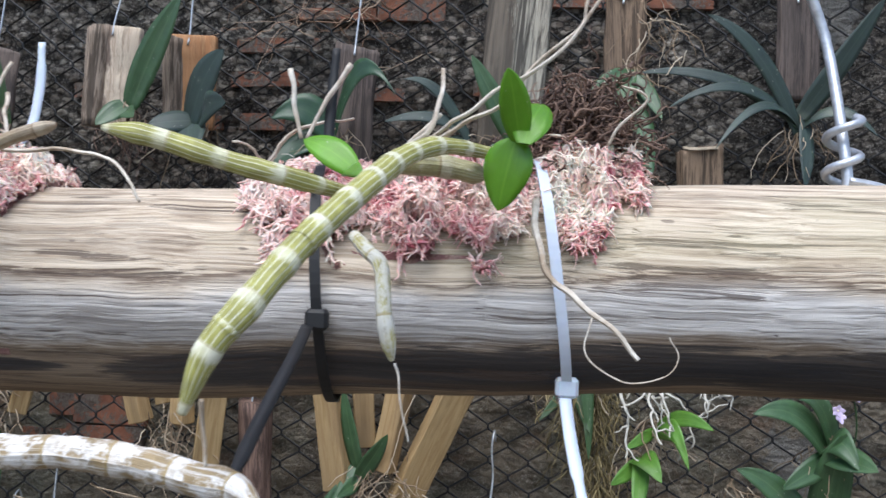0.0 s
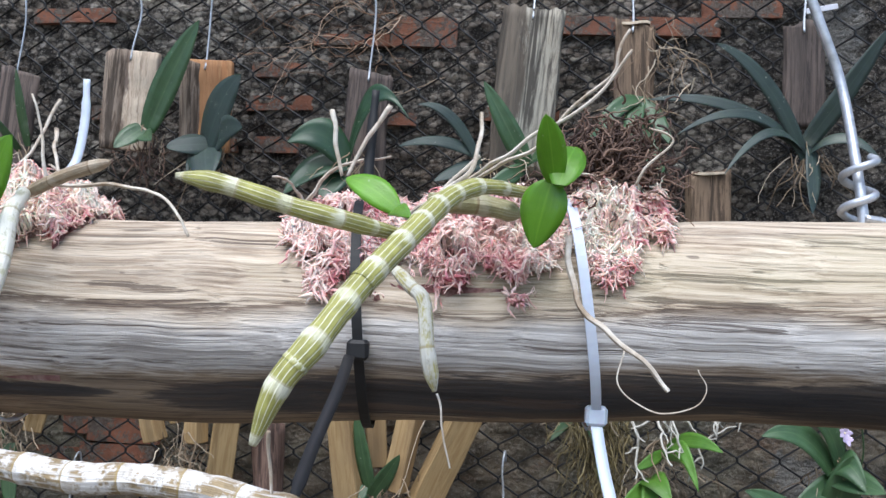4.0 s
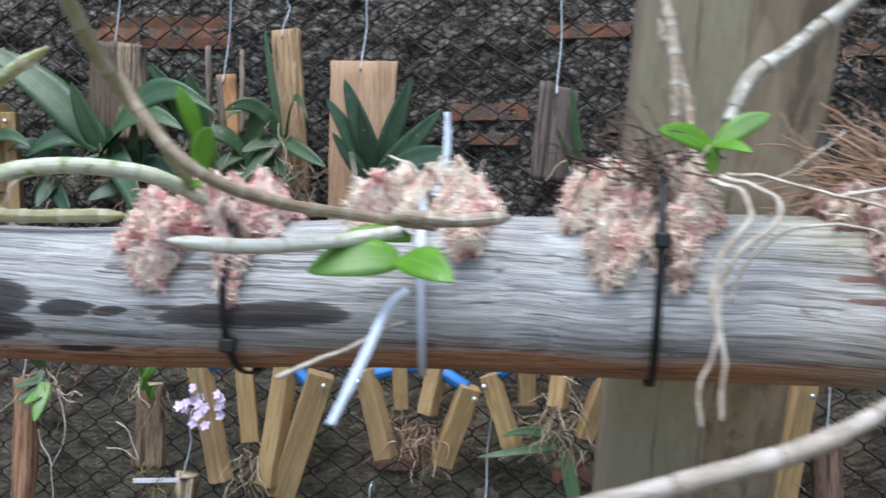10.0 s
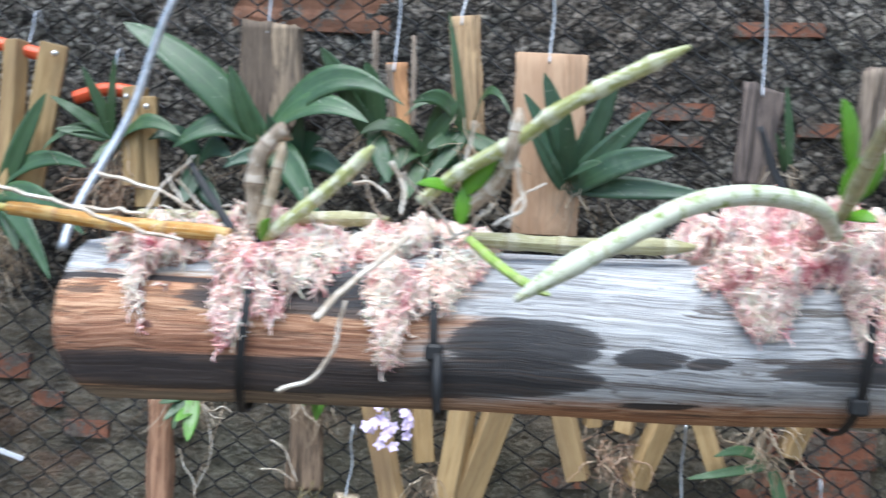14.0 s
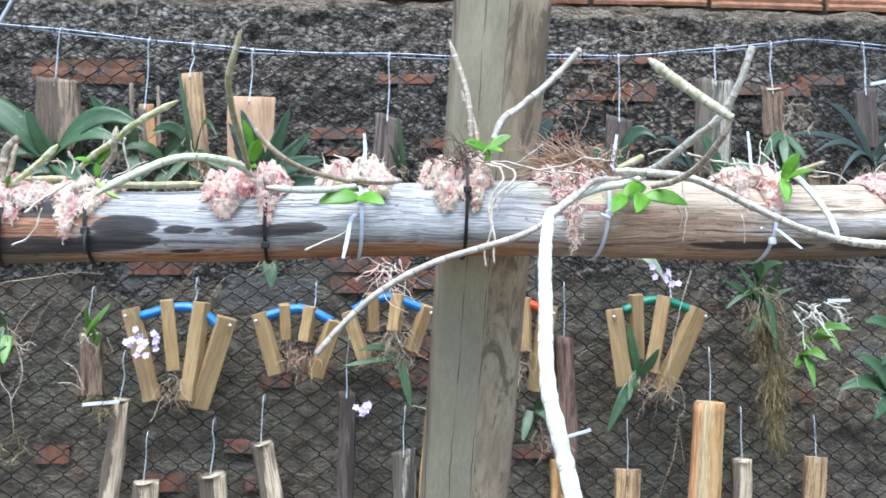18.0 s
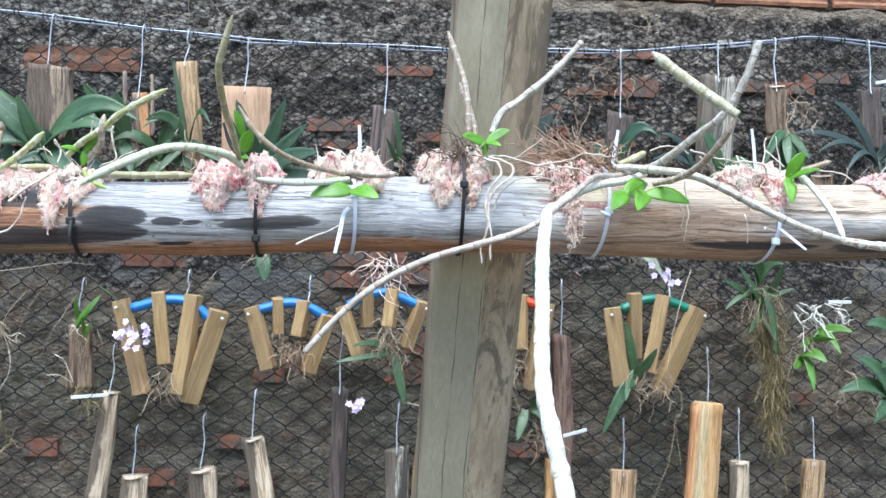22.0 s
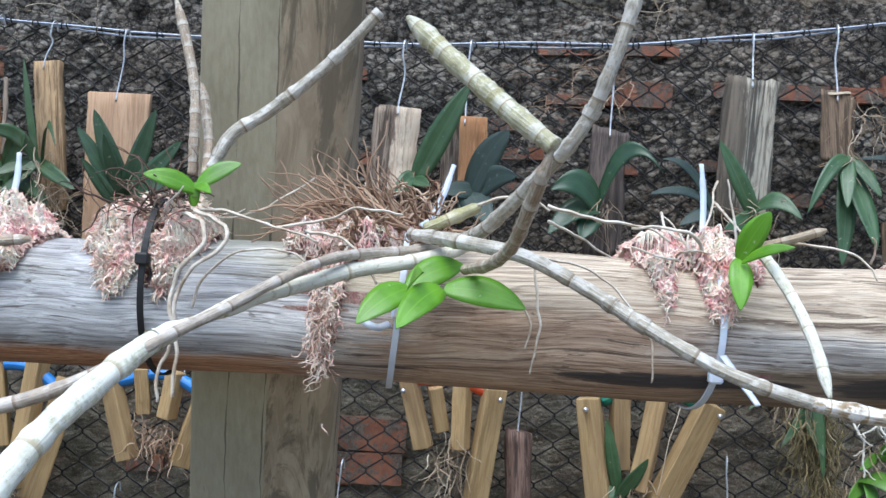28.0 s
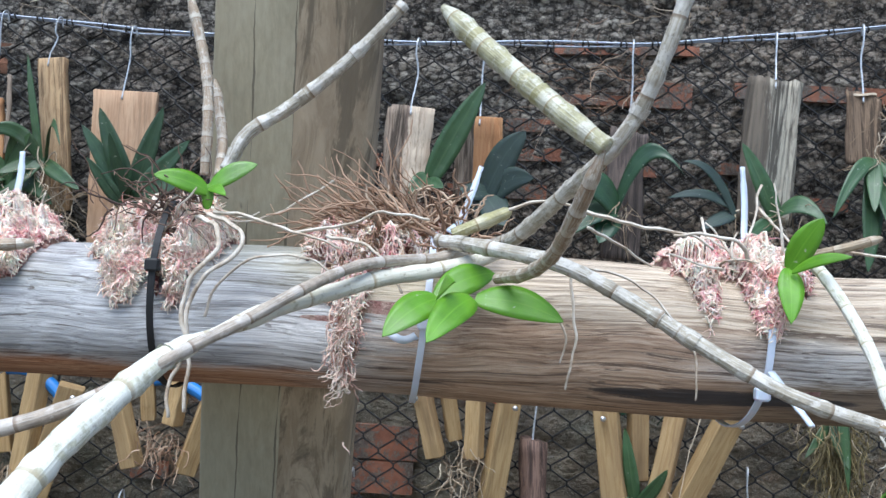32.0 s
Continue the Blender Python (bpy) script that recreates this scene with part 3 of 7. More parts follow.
def cane_material(name, flesh, sheath, node_col, streaks=0.5, node_len=0.022, cover=0.45, lines=0):
    """Jointed cane: u runs round it, v is the length in metres along it; lines: fine pale lines along it."""
    m, nt, b = material(name, 0.48)
    uv, sep = nt.nodes.new("ShaderNodeUVMap"), nt.nodes.new("ShaderNodeSeparateXYZ")
    nt.links.new(uv.outputs[0], sep.inputs[0])
    oi = nt.nodes.new("ShaderNodeObjectInfo")
    blot = noise_tex(nt, coords(nt, "UV", (2.2, 75, 1), 20.0), 2.0, 8, 0.72)
    rag = noise_tex(nt, coords(nt, "UV", (9, 60, 1), 20.0), 1.6, 4)
    v = maths(nt, "ADD", maths(nt, "DIVIDE", sep.outputs[1], node_len), maths(nt, "MULTIPLY", oi.outputs["Random"], 3.0))
    f = maths(nt, "FRACT", v)
    fr = maths(nt, "ADD", f, maths(nt, "MULTIPLY_ADD", rag, 0.5, -0.25))
    line = noise_tex(nt, coords(nt, "UV", (9, 12, 1), 20.0), 3.0, 3, 0.6, 0.2)
    col = ramp(nt, noise_tex(nt, coords(nt, "Object"), 220, 5), (0.3, tuple(c * 0.72 for c in flesh)), (0.7, tuple(min(1, c * 1.25) for c in flesh)))
    if lines:
        wob = maths(nt, "MULTIPLY_ADD", noise_tex(nt, coords(nt, "UV", (2, 40, 1), 20.0), 1.5, 2), 5.0, maths(nt, "MULTIPLY", sep.outputs[0], 2 * math.pi * lines))
        col = mix(nt, maths(nt, "MULTIPLY", ramp(nt, maths(nt, "SINE", wob), (0.80, 0.0), (0.97, 1.0)), streaks), col, sheath)
    else:
        col = mix(nt, maths(nt, "MULTIPLY", ramp(nt, line, (0.50, 0.0), (0.60, 1.0)), streaks), col, sheath)
    col = mix(nt, ramp(nt, blot, (1 - cover - 0.04, 0.0), (1 - cover + 0.04, 0.85)), col, sheath)
    col = mix(nt, maths(nt, "MULTIPLY", ramp(nt, fr, (0.0, 0.95), (0.15, 0.85), (0.25, 0.0)), ramp(nt, blot, (0.35, 0.35), (0.6, 1.0))), col, sheath)
    dirt = noise_tex(nt, coords(nt, "UV", (3, 90, 1), 20.0), 3.0, 5, 0.7)
    col = mix(nt, ramp(nt, dirt, (0.30, 0.55), (0.42, 0.0)), col, tuple(c * 0.45 for c in node_col))
    col = mix(nt, ramp(nt, f, (0.945, 0.0), (0.975, 0.8)), col, node_col)
    nt.links.new(col, b.inputs["Base Color"])
    bump(nt, b, maths(nt, "ADD", line, blot), 0.5, 0.0012)
    return m


CANE = {
    "striped_thin": cane_material("slim_striped_cane", (0.36, 0.35, 0.10), (0.78, 0.77, 0.60), (0.54, 0.48, 0.31), 0.9, 0.0145, 0.29, 13),
    "striped": cane_material("striped_cane", (0.35, 0.345, 0.095), (0.80, 0.795, 0.64), (0.56, 0.52, 0.36), 0.9, 0.0145, 0.27, 13),
    "fork": cane_material("pale_knotted_cane", (0.36, 0.34, 0.20), (0.62, 0.61, 0.51), (0.30, 0.23, 0.12), 0.4, 0.021, 0.46),
    "fork_green": cane_material("pale_green_cane", (0.35, 0.37, 0.12), (0.67, 0.68, 0.54), (0.44, 0.42, 0.24), 0.4, 0.024, 0.45),
    "grey": cane_material("grey_cane", (0.35, 0.315, 0.245), (0.63, 0.61, 0.56), (0.20, 0.145, 0.09), 0.6, 0.036, 0.46),
    "olive": cane_material("olive_cane", (0.35, 0.325, 0.16), (0.54, 0.51, 0.37), (0.27, 0.20, 0.10), 0.5, 0.024, 0.4),
    "thin": cane_material("dry_thin_cane", (0.34, 0.255, 0.175), (0.62, 0.58, 0.50), (0.24, 0.16, 0.10), 0.5, 0.016, 0.43),
    "thin_brown": cane_material("brown_thin_cane", (0.33, 0.25, 0.16), (0.50, 0.43, 0.33), (0.22, 0.15, 0.09), 0.5, 0.018, 0.4),
    "pale": cane_material("pale_cane", (0.52, 0.48, 0.33), (0.74, 0.72, 0.62), (0.40, 0.33, 0.20), 0.5, 0.042, 0.6),
    "grey_thin": cane_material("brown_grey_cane", (0.38, 0.32, 0.255), (0.60, 0.56, 0.51), (0.24, 0.17, 0.12), 0.6, 0.03, 0.4),
    "pale_thin": cane_material("pale_drooping_cane", (0.50, 0.50, 0.34), (0.74, 0.74, 0.66), (0.42, 0.38, 0.24), 0.6, 0.024, 0.55),
    "pale_tip": cane_material("pale_tip_cane", (0.42, 0.38, 0.14), (0.66, 0.65, 0.58), (0.40, 0.33, 0.16), 0.6, 0.022, 0.52),
    "white": cane_material("white_sheathed_cane", (0.54, 0.53, 0.40), (0.82, 0.83, 0.75), (0.42, 0.36, 0.24), 0.6, 0.05, 0.52),
    "yellow": cane_material("amber_cane", (0.46, 0.215, 0.035), (0.62, 0.43, 0.17), (0.30, 0.16, 0.09), 0.8, 0.030, 0.38),
    "yellow_tip": cane_material("yellow_cane_tip", (0.50, 0.42, 0.10), (0.62, 0.55, 0.24), (0.30, 0.2, 0.08), 0.7, 0.012, 0.35),
    "stub": cane_material("peeling_brown_cane", (0.25, 0.185, 0.125), (0.50, 0.43, 0.35), (0.17, 0.115, 0.075), 0.5, 0.019, 0.44),
    "green": cane_material("green_arching_cane", (0.25, 0.33, 0.07), (0.68, 0.70, 0.57), (0.40, 0.40, 0.20), 0.35, 0.034, 0.57),
    "mottled": cane_material("peeling_papery_cane", (0.30, 0.22, 0.115), (0.80, 0.79, 0.77), (0.34, 0.25, 0.10), 0.6, 0.017, 0.48),
    "shoot": cane_material("green_shoot", (0.30, 0.45, 0.08), (0.42, 0.50, 0.20), (0.36, 0.38, 0.14), 0.3, 0.012, 0.2),
}


def strand_material(name, *stops):
    m, nt, b = material(name, 0.85)
    geo = nt.nodes.new("ShaderNodeNewGeometry")
    col = ramp(nt, geo.outputs["Random Per Island"], *stops)
    nt.links.new(col, b.inputs["Base Color"])
    return m


def moss_material(name, deep, mid, pale):
    """Dried sphagnum: its colour drifts from clump to clump and from leaflet to leaflet."""
    m, nt, b = material(name, 0.9)
    geo = nt.nodes.new("ShaderNodeNewGeometry")
    clump = noise_tex(nt, coords(nt, "Object"), 70, 4, 0.6)
    k = maths(nt, "ADD", maths(nt, "MULTIPLY", geo.outputs["Random Per Island"], 0.45), maths(nt, "MULTIPLY_ADD", clump, 2.5, -0.88))
    nt.links.new(ramp(nt, k, (0.05, deep), (0.38, mid), (0.70, pale), (1.0, tuple(min(0.9, c * 1.08) for c in pale))), b.inputs["Base Color"])
    b.inputs["Subsurface Weight"].default_value = 0.35
    b.inputs["Subsurface Radius"].default_value = (0.003, 0.0018, 0.0015)
    return m


MOSS = {
    "pink": moss_material("pink_sphagnum", (0.50, 0.13, 0.17), (0.83, 0.50, 0.47), (0.90, 0.73, 0.65)),
    "rose": moss_material("rose_sphagnum", (0.50, 0.12, 0.16), (0.74, 0.38, 0.38), (0.85, 0.65, 0.59)),
    "cream": moss_material("cream_sphagnum", (0.66, 0.32, 0.29), (0.87, 0.66, 0.56), (0.92, 0.79, 0.67)),
    "hung": moss_material("hanging_brown_pink_moss", (0.40, 0.22, 0.18), (0.64, 0.46, 0.38), (0.80, 0.66, 0.56)),
    "dry": strand_material("dry_brown_roots", (0.0, (0.14, 0.08, 0.05)), (0.5, (0.36, 0.225, 0.145)), (1.0, (0.58, 0.45, 0.33))),
    "dark": strand_material("dark_root_fibres", (0.0, (0.05, 0.03, 0.025)), (0.5, (0.13, 0.08, 0.06)), (1.0, (0.28, 0.18, 0.13))),
    "wispy": strand_material("wispy_tan_roots", (0.0, (0.20, 0.14, 0.09)), (0.5, (0.36, 0.27, 0.18)), (1.0, (0.55, 0.47, 0.36))),
    "mossy": strand_material("hanging_green_brown_moss", (0.0, (0.08, 0.065, 0.03)), (0.5, (0.21, 0.165, 0.075)), (1.0, (0.36, 0.29, 0.15))),
}


def core_material():
    m, nt, b = material("shade_dark_moss_core", 0.95)
    co = coords(nt, "Object")
    fine = noise_tex(nt, co, 520, 6, 0.7)
    # maroon moss, coloured darker than the fleece for deep shade between the strands
    col = ramp(nt, noise_tex(nt, co, 90, 4), (0.36, (0.30, 0.12, 0.12)), (0.48, (0.46, 0.26, 0.23)), (0.62, (0.60, 0.44, 0.37)))
    col = mix(nt, ramp(nt, fine, (0.40, 0.6), (0.52, 0.0)), col, (0.28, 0.15, 0.12))
    nt.links.new(col, b.inputs["Base Color"])
    bump(nt, b, fine, 1.0, 0.004)
    return m


CORE = core_material()
def root_material():
    """Velvety aerial root: chalky, stained tan in places."""
    m, nt, b = material("aerial_root", 0.85)
    co = coords(nt, "Object", (1, 1, 1), 5.0)
    col = ramp(nt, noise_tex(nt, co, 75, 5, 0.65), (0.36, (0.36, 0.28, 0.20)), (0.50, (0.58, 0.51, 0.42)), (0.66, (0.74, 0.70, 0.62)))
    nt.links.new(col, b.inputs["Base Color"])
    bump(nt, b, noise_tex(nt, co, 500, 4), 0.5, 0.001)
    return m


ROOT = root_material()
ROOT_WHITE = plain("white_velvet_root", (0.52, 0.50, 0.44), 0.85, 0, 0.2, 120)
LIP = plain("yellow_white_lip", (0.80, 0.72, 0.45), 0.5, 0, 0.15, 200)
PETAL = plain("lilac_petal", (0.72, 0.60, 0.84), 0.5, 0, 0.12, 150)
TAG = plain("white_plastic_tag", (0.62, 0.64, 0.70), 0.45, 0, 0.06)


# ---- mesh helpers ----
class Build:
    """Vertices, faces and texture coordinates of one mesh."""

    def __init__(self):
        self.v, self.f, self.uv = [], [], []

    def add(self, verts, faces, uvs=None):
        k = len(self.v)
        self.v += [tuple(p) for p in verts]
        self.f += [tuple(i + k for i in q) for q in faces]
        self.uv += uvs if uvs else [(0.0, 0.0)] * len(verts)

    def mesh(self, name, smooth=True):
        me = bpy.data.meshes.new(name)
        me.from_pydata(self.v, [], self.f)
        layer = me.uv_layers.new(name="UVMap")
        idx = np.empty(len(me.loops), dtype=np.int32)
        me.loops.foreach_get("vertex_index", idx)
        layer.data.foreach_set("uv", np.array(self.uv, dtype=np.float32)[idx].ravel())
        me.polygons.foreach_set("use_smooth", [smooth] * len(me.polygons))
        me.update()
        return me


def part(name, build, mat, parent=None, label="", smooth=True):
    me = build if isinstance(build, bpy.types.Mesh) else build.mesh(name, smooth)
    if not me.materials:
        me.materials.append(mat)
    ob = new(name, me)
    if parent:
        ob.parent = parent
        ob.matrix_parent_inverse = parent.matrix_basis.inverted()
    if label:
        ob["label"] = label
    return ob


def thing(name, at, label, category, group="", kind=""):
    ob = new(name)
    ob.empty_display_size = 0.02
    ob.matrix_basis = Matrix.Translation(at)
    return tagged(ob, label, category, group, kind)


def spline(pts, per=8):
    """A smooth line through the points."""
    P = [Vector(p) for p in pts]
    if len(P) < 3:
        return [P[0].lerp(P[-1], i / per) for i in range(per + 1)]
    P = [2 * P[0] - P[1]] + P + [2 * P[-1] - P[-2]]
    out = []
    for i in range(1, len(P) - 2):
        a, b, c, d = P[i - 1:i + 3]
        for k in range(per):
            t = k / per
            out.append(0.5 * (2 * b + (c - a) * t + (2 * a - 5 * b + 4 * c - d) * t * t + (3 * b - a - 3 * c + d) * t ** 3))
    out.append(P[-2])
    return out


def tube(bd, line, radius, sides=8, cap=True, flat=1.0):
    """Sweeps a round section along a line. radius: a number or a function of (share, metres)."""
    n = len(line)
    total = sum((line[i + 1] - line[i]).length for i in range(n - 1)) or 1e-6
    t0 = (line[1] - line[0]).normalized()
    side = t0.orthogonal().normalized()
    if abs(t0.z) < 0.9:
        side = t0.cross(Vector((0, 0, 1))).normalized()
    verts, uvs, faces, s = [], [], [], 0.0
    for i, p in enumerate(line):
        if i:
            s += (p - line[i - 1]).length
        tan = (line[min(i + 1, n - 1)] - line[max(i - 1, 0)]).normalized()
        side = (side - tan * side.dot(tan)).normalized()
        up = tan.cross(side)
        r = radius(s / total, s) if callable(radius) else radius
        for k in range(sides + 1):
            a = 2 * math.pi * k / sides
            verts.append(p + (side * math.cos(a) + up * math.sin(a) * flat) * r)
            uvs.append((k / sides, s))
    w = sides + 1
    for i in range(n - 1):
        for k in range(sides):
            faces.append((i * w + k, i * w + k + 1, (i + 1) * w + k + 1, (i + 1) * w + k))
    if cap:
        for i0, rev in ((0, True), ((n - 1) * w, False)):
            ring = [i0 + k for k in range(sides)]
            faces.append(tuple(reversed(ring)) if rev else tuple(ring))
    bd.add(verts, faces, uvs)
    return bd


def strand(bd, line, r, sides=3):
    """A cheap thin fibre with a taper to its end."""
    n = len(line)
    verts, faces = [], []
    side = Vector((RNG.uniform(-1, 1), RNG.uniform(-1, 1), RNG.uniform(-1, 1)))
    for i, p in enumerate(line):
        tan = (line[min(i + 1, n - 1)] - line[max(i - 1, 0)])
        tan = tan.normalized() if tan.length > 1e-9 else Vector((0, 0, 1))
        s = side - tan * side.dot(tan)
        s = s.normalized() if s.length > 1e-6 else tan.orthogonal().normalized()
        u = tan.cross(s)
        q = r * (1.0 - 0.55 * i / (n - 1))
        for k in range(sides):
            a = 2 * math.pi * k / sides
            verts.append(p + (s * math.cos(a) + u * math.sin(a)) * q)
    for i in range(n - 1):
        for k in range(sides):
            k2 = (k + 1) % sides
            faces.append((i * sides + k, i * sides + k2, (i + 1) * sides + k2, (i + 1) * sides + k))
    bd.add(verts, faces)


def wander(start, way, length, steps, curl, droop=0.0):
    """A wandering line from start."""
    p, d, out = Vector(start), Vector(way).normalized(), [Vector(start)]
    for i in range(steps):
        d = (d + Vector((RNG.uniform(-curl, curl), RNG.uniform(-curl, curl), RNG.uniform(-curl, curl) - droop))).normalized()
        p = p + d * (length / steps)
        out.append(p.copy())
    return out


def blade(bd, base, tip, width, bend=0.0, face=(0, -1, 0.35), fold=0.18, shape="lance", thick=0.0012, rows=12):
    """A leaf from base to tip, with a folded midrib, a bend out of its line and real thickness."""
    base, tip, face = Vector(base), Vector(tip), Vector(face)
    ax = tip - base
    L = ax.length
    ax.normalize()
    face = face - ax * face.dot(ax)
    face = face.normalized() if face.length > 1e-4 else ax.orthogonal().normalized()
    side = ax.cross(face)
    lift = Vector((0, 0, 1)) * bend
    top, low, uvs = [], [], []
    across = (-1, -0.55, 0, 0.55, 1)
    for i in range(rows + 1):
        t = i / rows
        if shape == "lance":
            w = (math.sin(math.pi * min(1, (0.10 + 0.90 * t)) ** 0.85)) ** 0.6 * (1 - 0.15 * t)
        else:
            w = math.sin(math.pi * (0.05 + 0.95 * t) ** 0.92) ** 0.66 * (1.0 - 0.10 * t)
        w = max(w, 0.03) * width / 2
        if i == rows:
            w = width * 0.015
        mid = base + ax * (L * t) + lift * (4 * t * (1 - t)) + face * (0.10 * L * math.sin(math.pi * t) * (0.3 + abs(bend) * 5))
        for a in across:
            wave = 0.035 * width * math.sin(5 * t + 2 * a)
            q = mid + side * (w * a) + face * (fold * w * abs(a) + wave * abs(a))
            h = thick * (1 - 0.75 * abs(a)) * 0.5
            top.append(q + face * h)
            low.append(q - face * h)
            uvs.append((0.5 + 0.5 * a, t))
    n = len(across)
    faces = []
    for i in range(rows):
        for k in range(n - 1):
            a = i * n + k
            faces.append((a, a + 1, a + n + 1, a + n))
    m = len(top)
    low_faces = [tuple(j + m for j in reversed(q)) for q in faces]
    rim = []
    for i in range(rows):
        for k in (0, n - 1):
            a, b = i * n + k, (i + 1) * n + k
            rim.append((a, b, b + m, a + m) if k == 0 else (b, a, a + m, b + m))
    bd.add(top + low, faces + low_faces + rim, uvs + uvs)
    return bd


def block(bd, size, m=Matrix(), cuts=6, rough=0.0006, taper=1.0, seed=0, bevel=0.0012):
    """A sawn or split block along z from 0 to size.z, with worn edges and uneven faces."""
    sx, sy, sz = size
    prof = []
    b = min(bevel, sx * 0.3, sy * 0.3)
    for x, y in ((-1, -1), (1, -1), (1, 1), (-1, 1)):
        px, py = x * sx / 2, y * sy / 2
        if x * y > 0:
            prof += [(px, py - y * b), (px - x * b, py)] if x < 0 else [(px, py - y * b), (px - x * b, py)]
        else:
            prof += [(px - x * b, py), (px, py - y * b)]
    verts, faces = [], []
    n = len(prof)
    rr = random.Random(seed)
    off = Vector((rr.uniform(0, 50), rr.uniform(0, 50), rr.uniform(0, 50)))
    zs = [0, b] + [b + (sz - 2 * b) * i / cuts for i in range(1, cuts)] + [sz - b, sz]
    for j, z in enumerate(zs):
        edge = 1 - (b / max(sx, sy)) * 1.6 if j in (0, len(zs) - 1) else 1
        k = (1 + (taper - 1) * (1 - z / sz)) * edge
        for x, y in prof:
            q = Vector((x * k, y * k, z))
            w = noise.noise_vector(q * 60 + off) * rough
            verts.append(m @ (q + Vector((w.x, w.y, w.z * 0.4))))
    for j in range(len(zs) - 1):
        for i in range(n):
            i2 = (i + 1) % n
            faces.append((j * n + i, j * n + i2, (j + 1) * n + i2, (j + 1) * n + i))
    faces.append(tuple(reversed(range(n))))
    faces.append(tuple((len(zs) - 1) * n + i for i in range(n)))
    bd.add(verts, faces)
    return bd


def stick(bd, r, length, m=Matrix(), seed=0, rough=0.10, sides=14, cuts=10, flat=None, fissure=0.0, torn=0.0):
    """A round stick or half-round billet along z, knobbly, with sawn or torn ends and fissured bark."""
    rr = random.Random(seed)
    off = Vector((rr.uniform(0, 50), rr.uniform(0, 50), rr.uniform(0, 50)))
    verts, faces = [], []
    slant = rr.uniform(-0.25, 0.25)
    for j in range(cuts + 1):
        z = length * j / cuts
        for k in range(sides):
            a = 2 * math.pi * k / sides
            c, s = math.cos(a), math.sin(a)
            w = r * (1 + rough * noise.noise(Vector((c * 1.5, s * 1.5, z * 14)) + off) + fissure * noise.noise(Vector((c * 6, s * 6, z * 9)) + off))
            x, y = c * w, s * w
            if flat is not None and y < -flat * r:
                y = -flat * r + fissure * r * 0.8 * noise.noise(Vector((x * 260, 0, z * 10)) + off)
            dz = slant * x + torn * noise.noise(Vector((x * 160, s * 2, 0)) + off) if j == cuts else 0
            verts.append(m @ Vector((x, y, z + dz)))
    for j in range(cuts):
        for k in range(sides):
            k2 = (k + 1) % sides
            faces.append((j * sides + k, j * sides + k2, (j + 1) * sides + k2, (j + 1) * sides + k))
    faces.append(tuple(reversed(range(sides))))
    faces.append(tuple(cuts * sides + k for k in range(sides)))
    bd.add(verts, faces)
    return bd


# ---- the large structure ----
def build_wall():
    """A brick wall under rough dark mortar; its courses show as soft ridges."""
    x0, x1, z0, z1, nx, nz = -2.3, 1.35, 0.0, 1.975, 430, 250
    verts, faces = [], []
    for j in range(nz + 1):
        # finer rows where the wall is in view
        z = z0 + (z1 - z0) * (j / nz) ** 0.62
        for i in range(nx + 1):
            x = x0 + (x1 - x0) * i / nx
            q = Vector((x, 0, z))
            course = abs(((z / 0.062) % 1) - 0.5) * 2
            h = 0.010 * noise.noise(q * 13) + 0.007 * noise.noise(q * 34) + 0.006 * noise.noise(q * 80)
            h += 0.005 * (1 - course) * (0.5 + noise.noise(q * 7))
            lump = noise.voronoi(q * 30)[0][0]
            h += (0.022 if z > 1.5 else 0.008) * max(0, 0.5 - lump)
            h += 0.006 * max(0, 0.4 - noise.voronoi(q * 62)[0][0])
            top = 0.012 * noise.noise(Vector((x * 14, 4, 0))) if j == nz else 0
            verts.append((x, fence_y(x) + WALL_D - h, z + top))
    w = nx + 1
    for j in range(nz):
        for i in range(nx):
            a = j * w + i
            faces.append((a, a + 1, a + w + 1, a + w))
    # back and top, so that the wall is solid
    k = len(verts)
    for x in (x0, x1):
        for z in (z0, z1):
            verts.append((x, fence_y(x) + WALL_D + 0.16, z))
    faces.append((k + 2, k, k + 1, k + 3))
    bd = Build()
    bd.add(verts, faces)
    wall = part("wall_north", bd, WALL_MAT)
    return tagged(wall, "rough dark mortar wall with red brick showing through", "wall", kind="structure")


wall_north = build_wall()
gr = Build()
gr.add([(-60, -60, 0), (60, -60, 0), (60, 60, 0), (-60, 60, 0)], [(0, 1, 2, 3)])
tagged(part("ground", gr, SOIL), "bare brown soil ground", "ground", kind="structure")


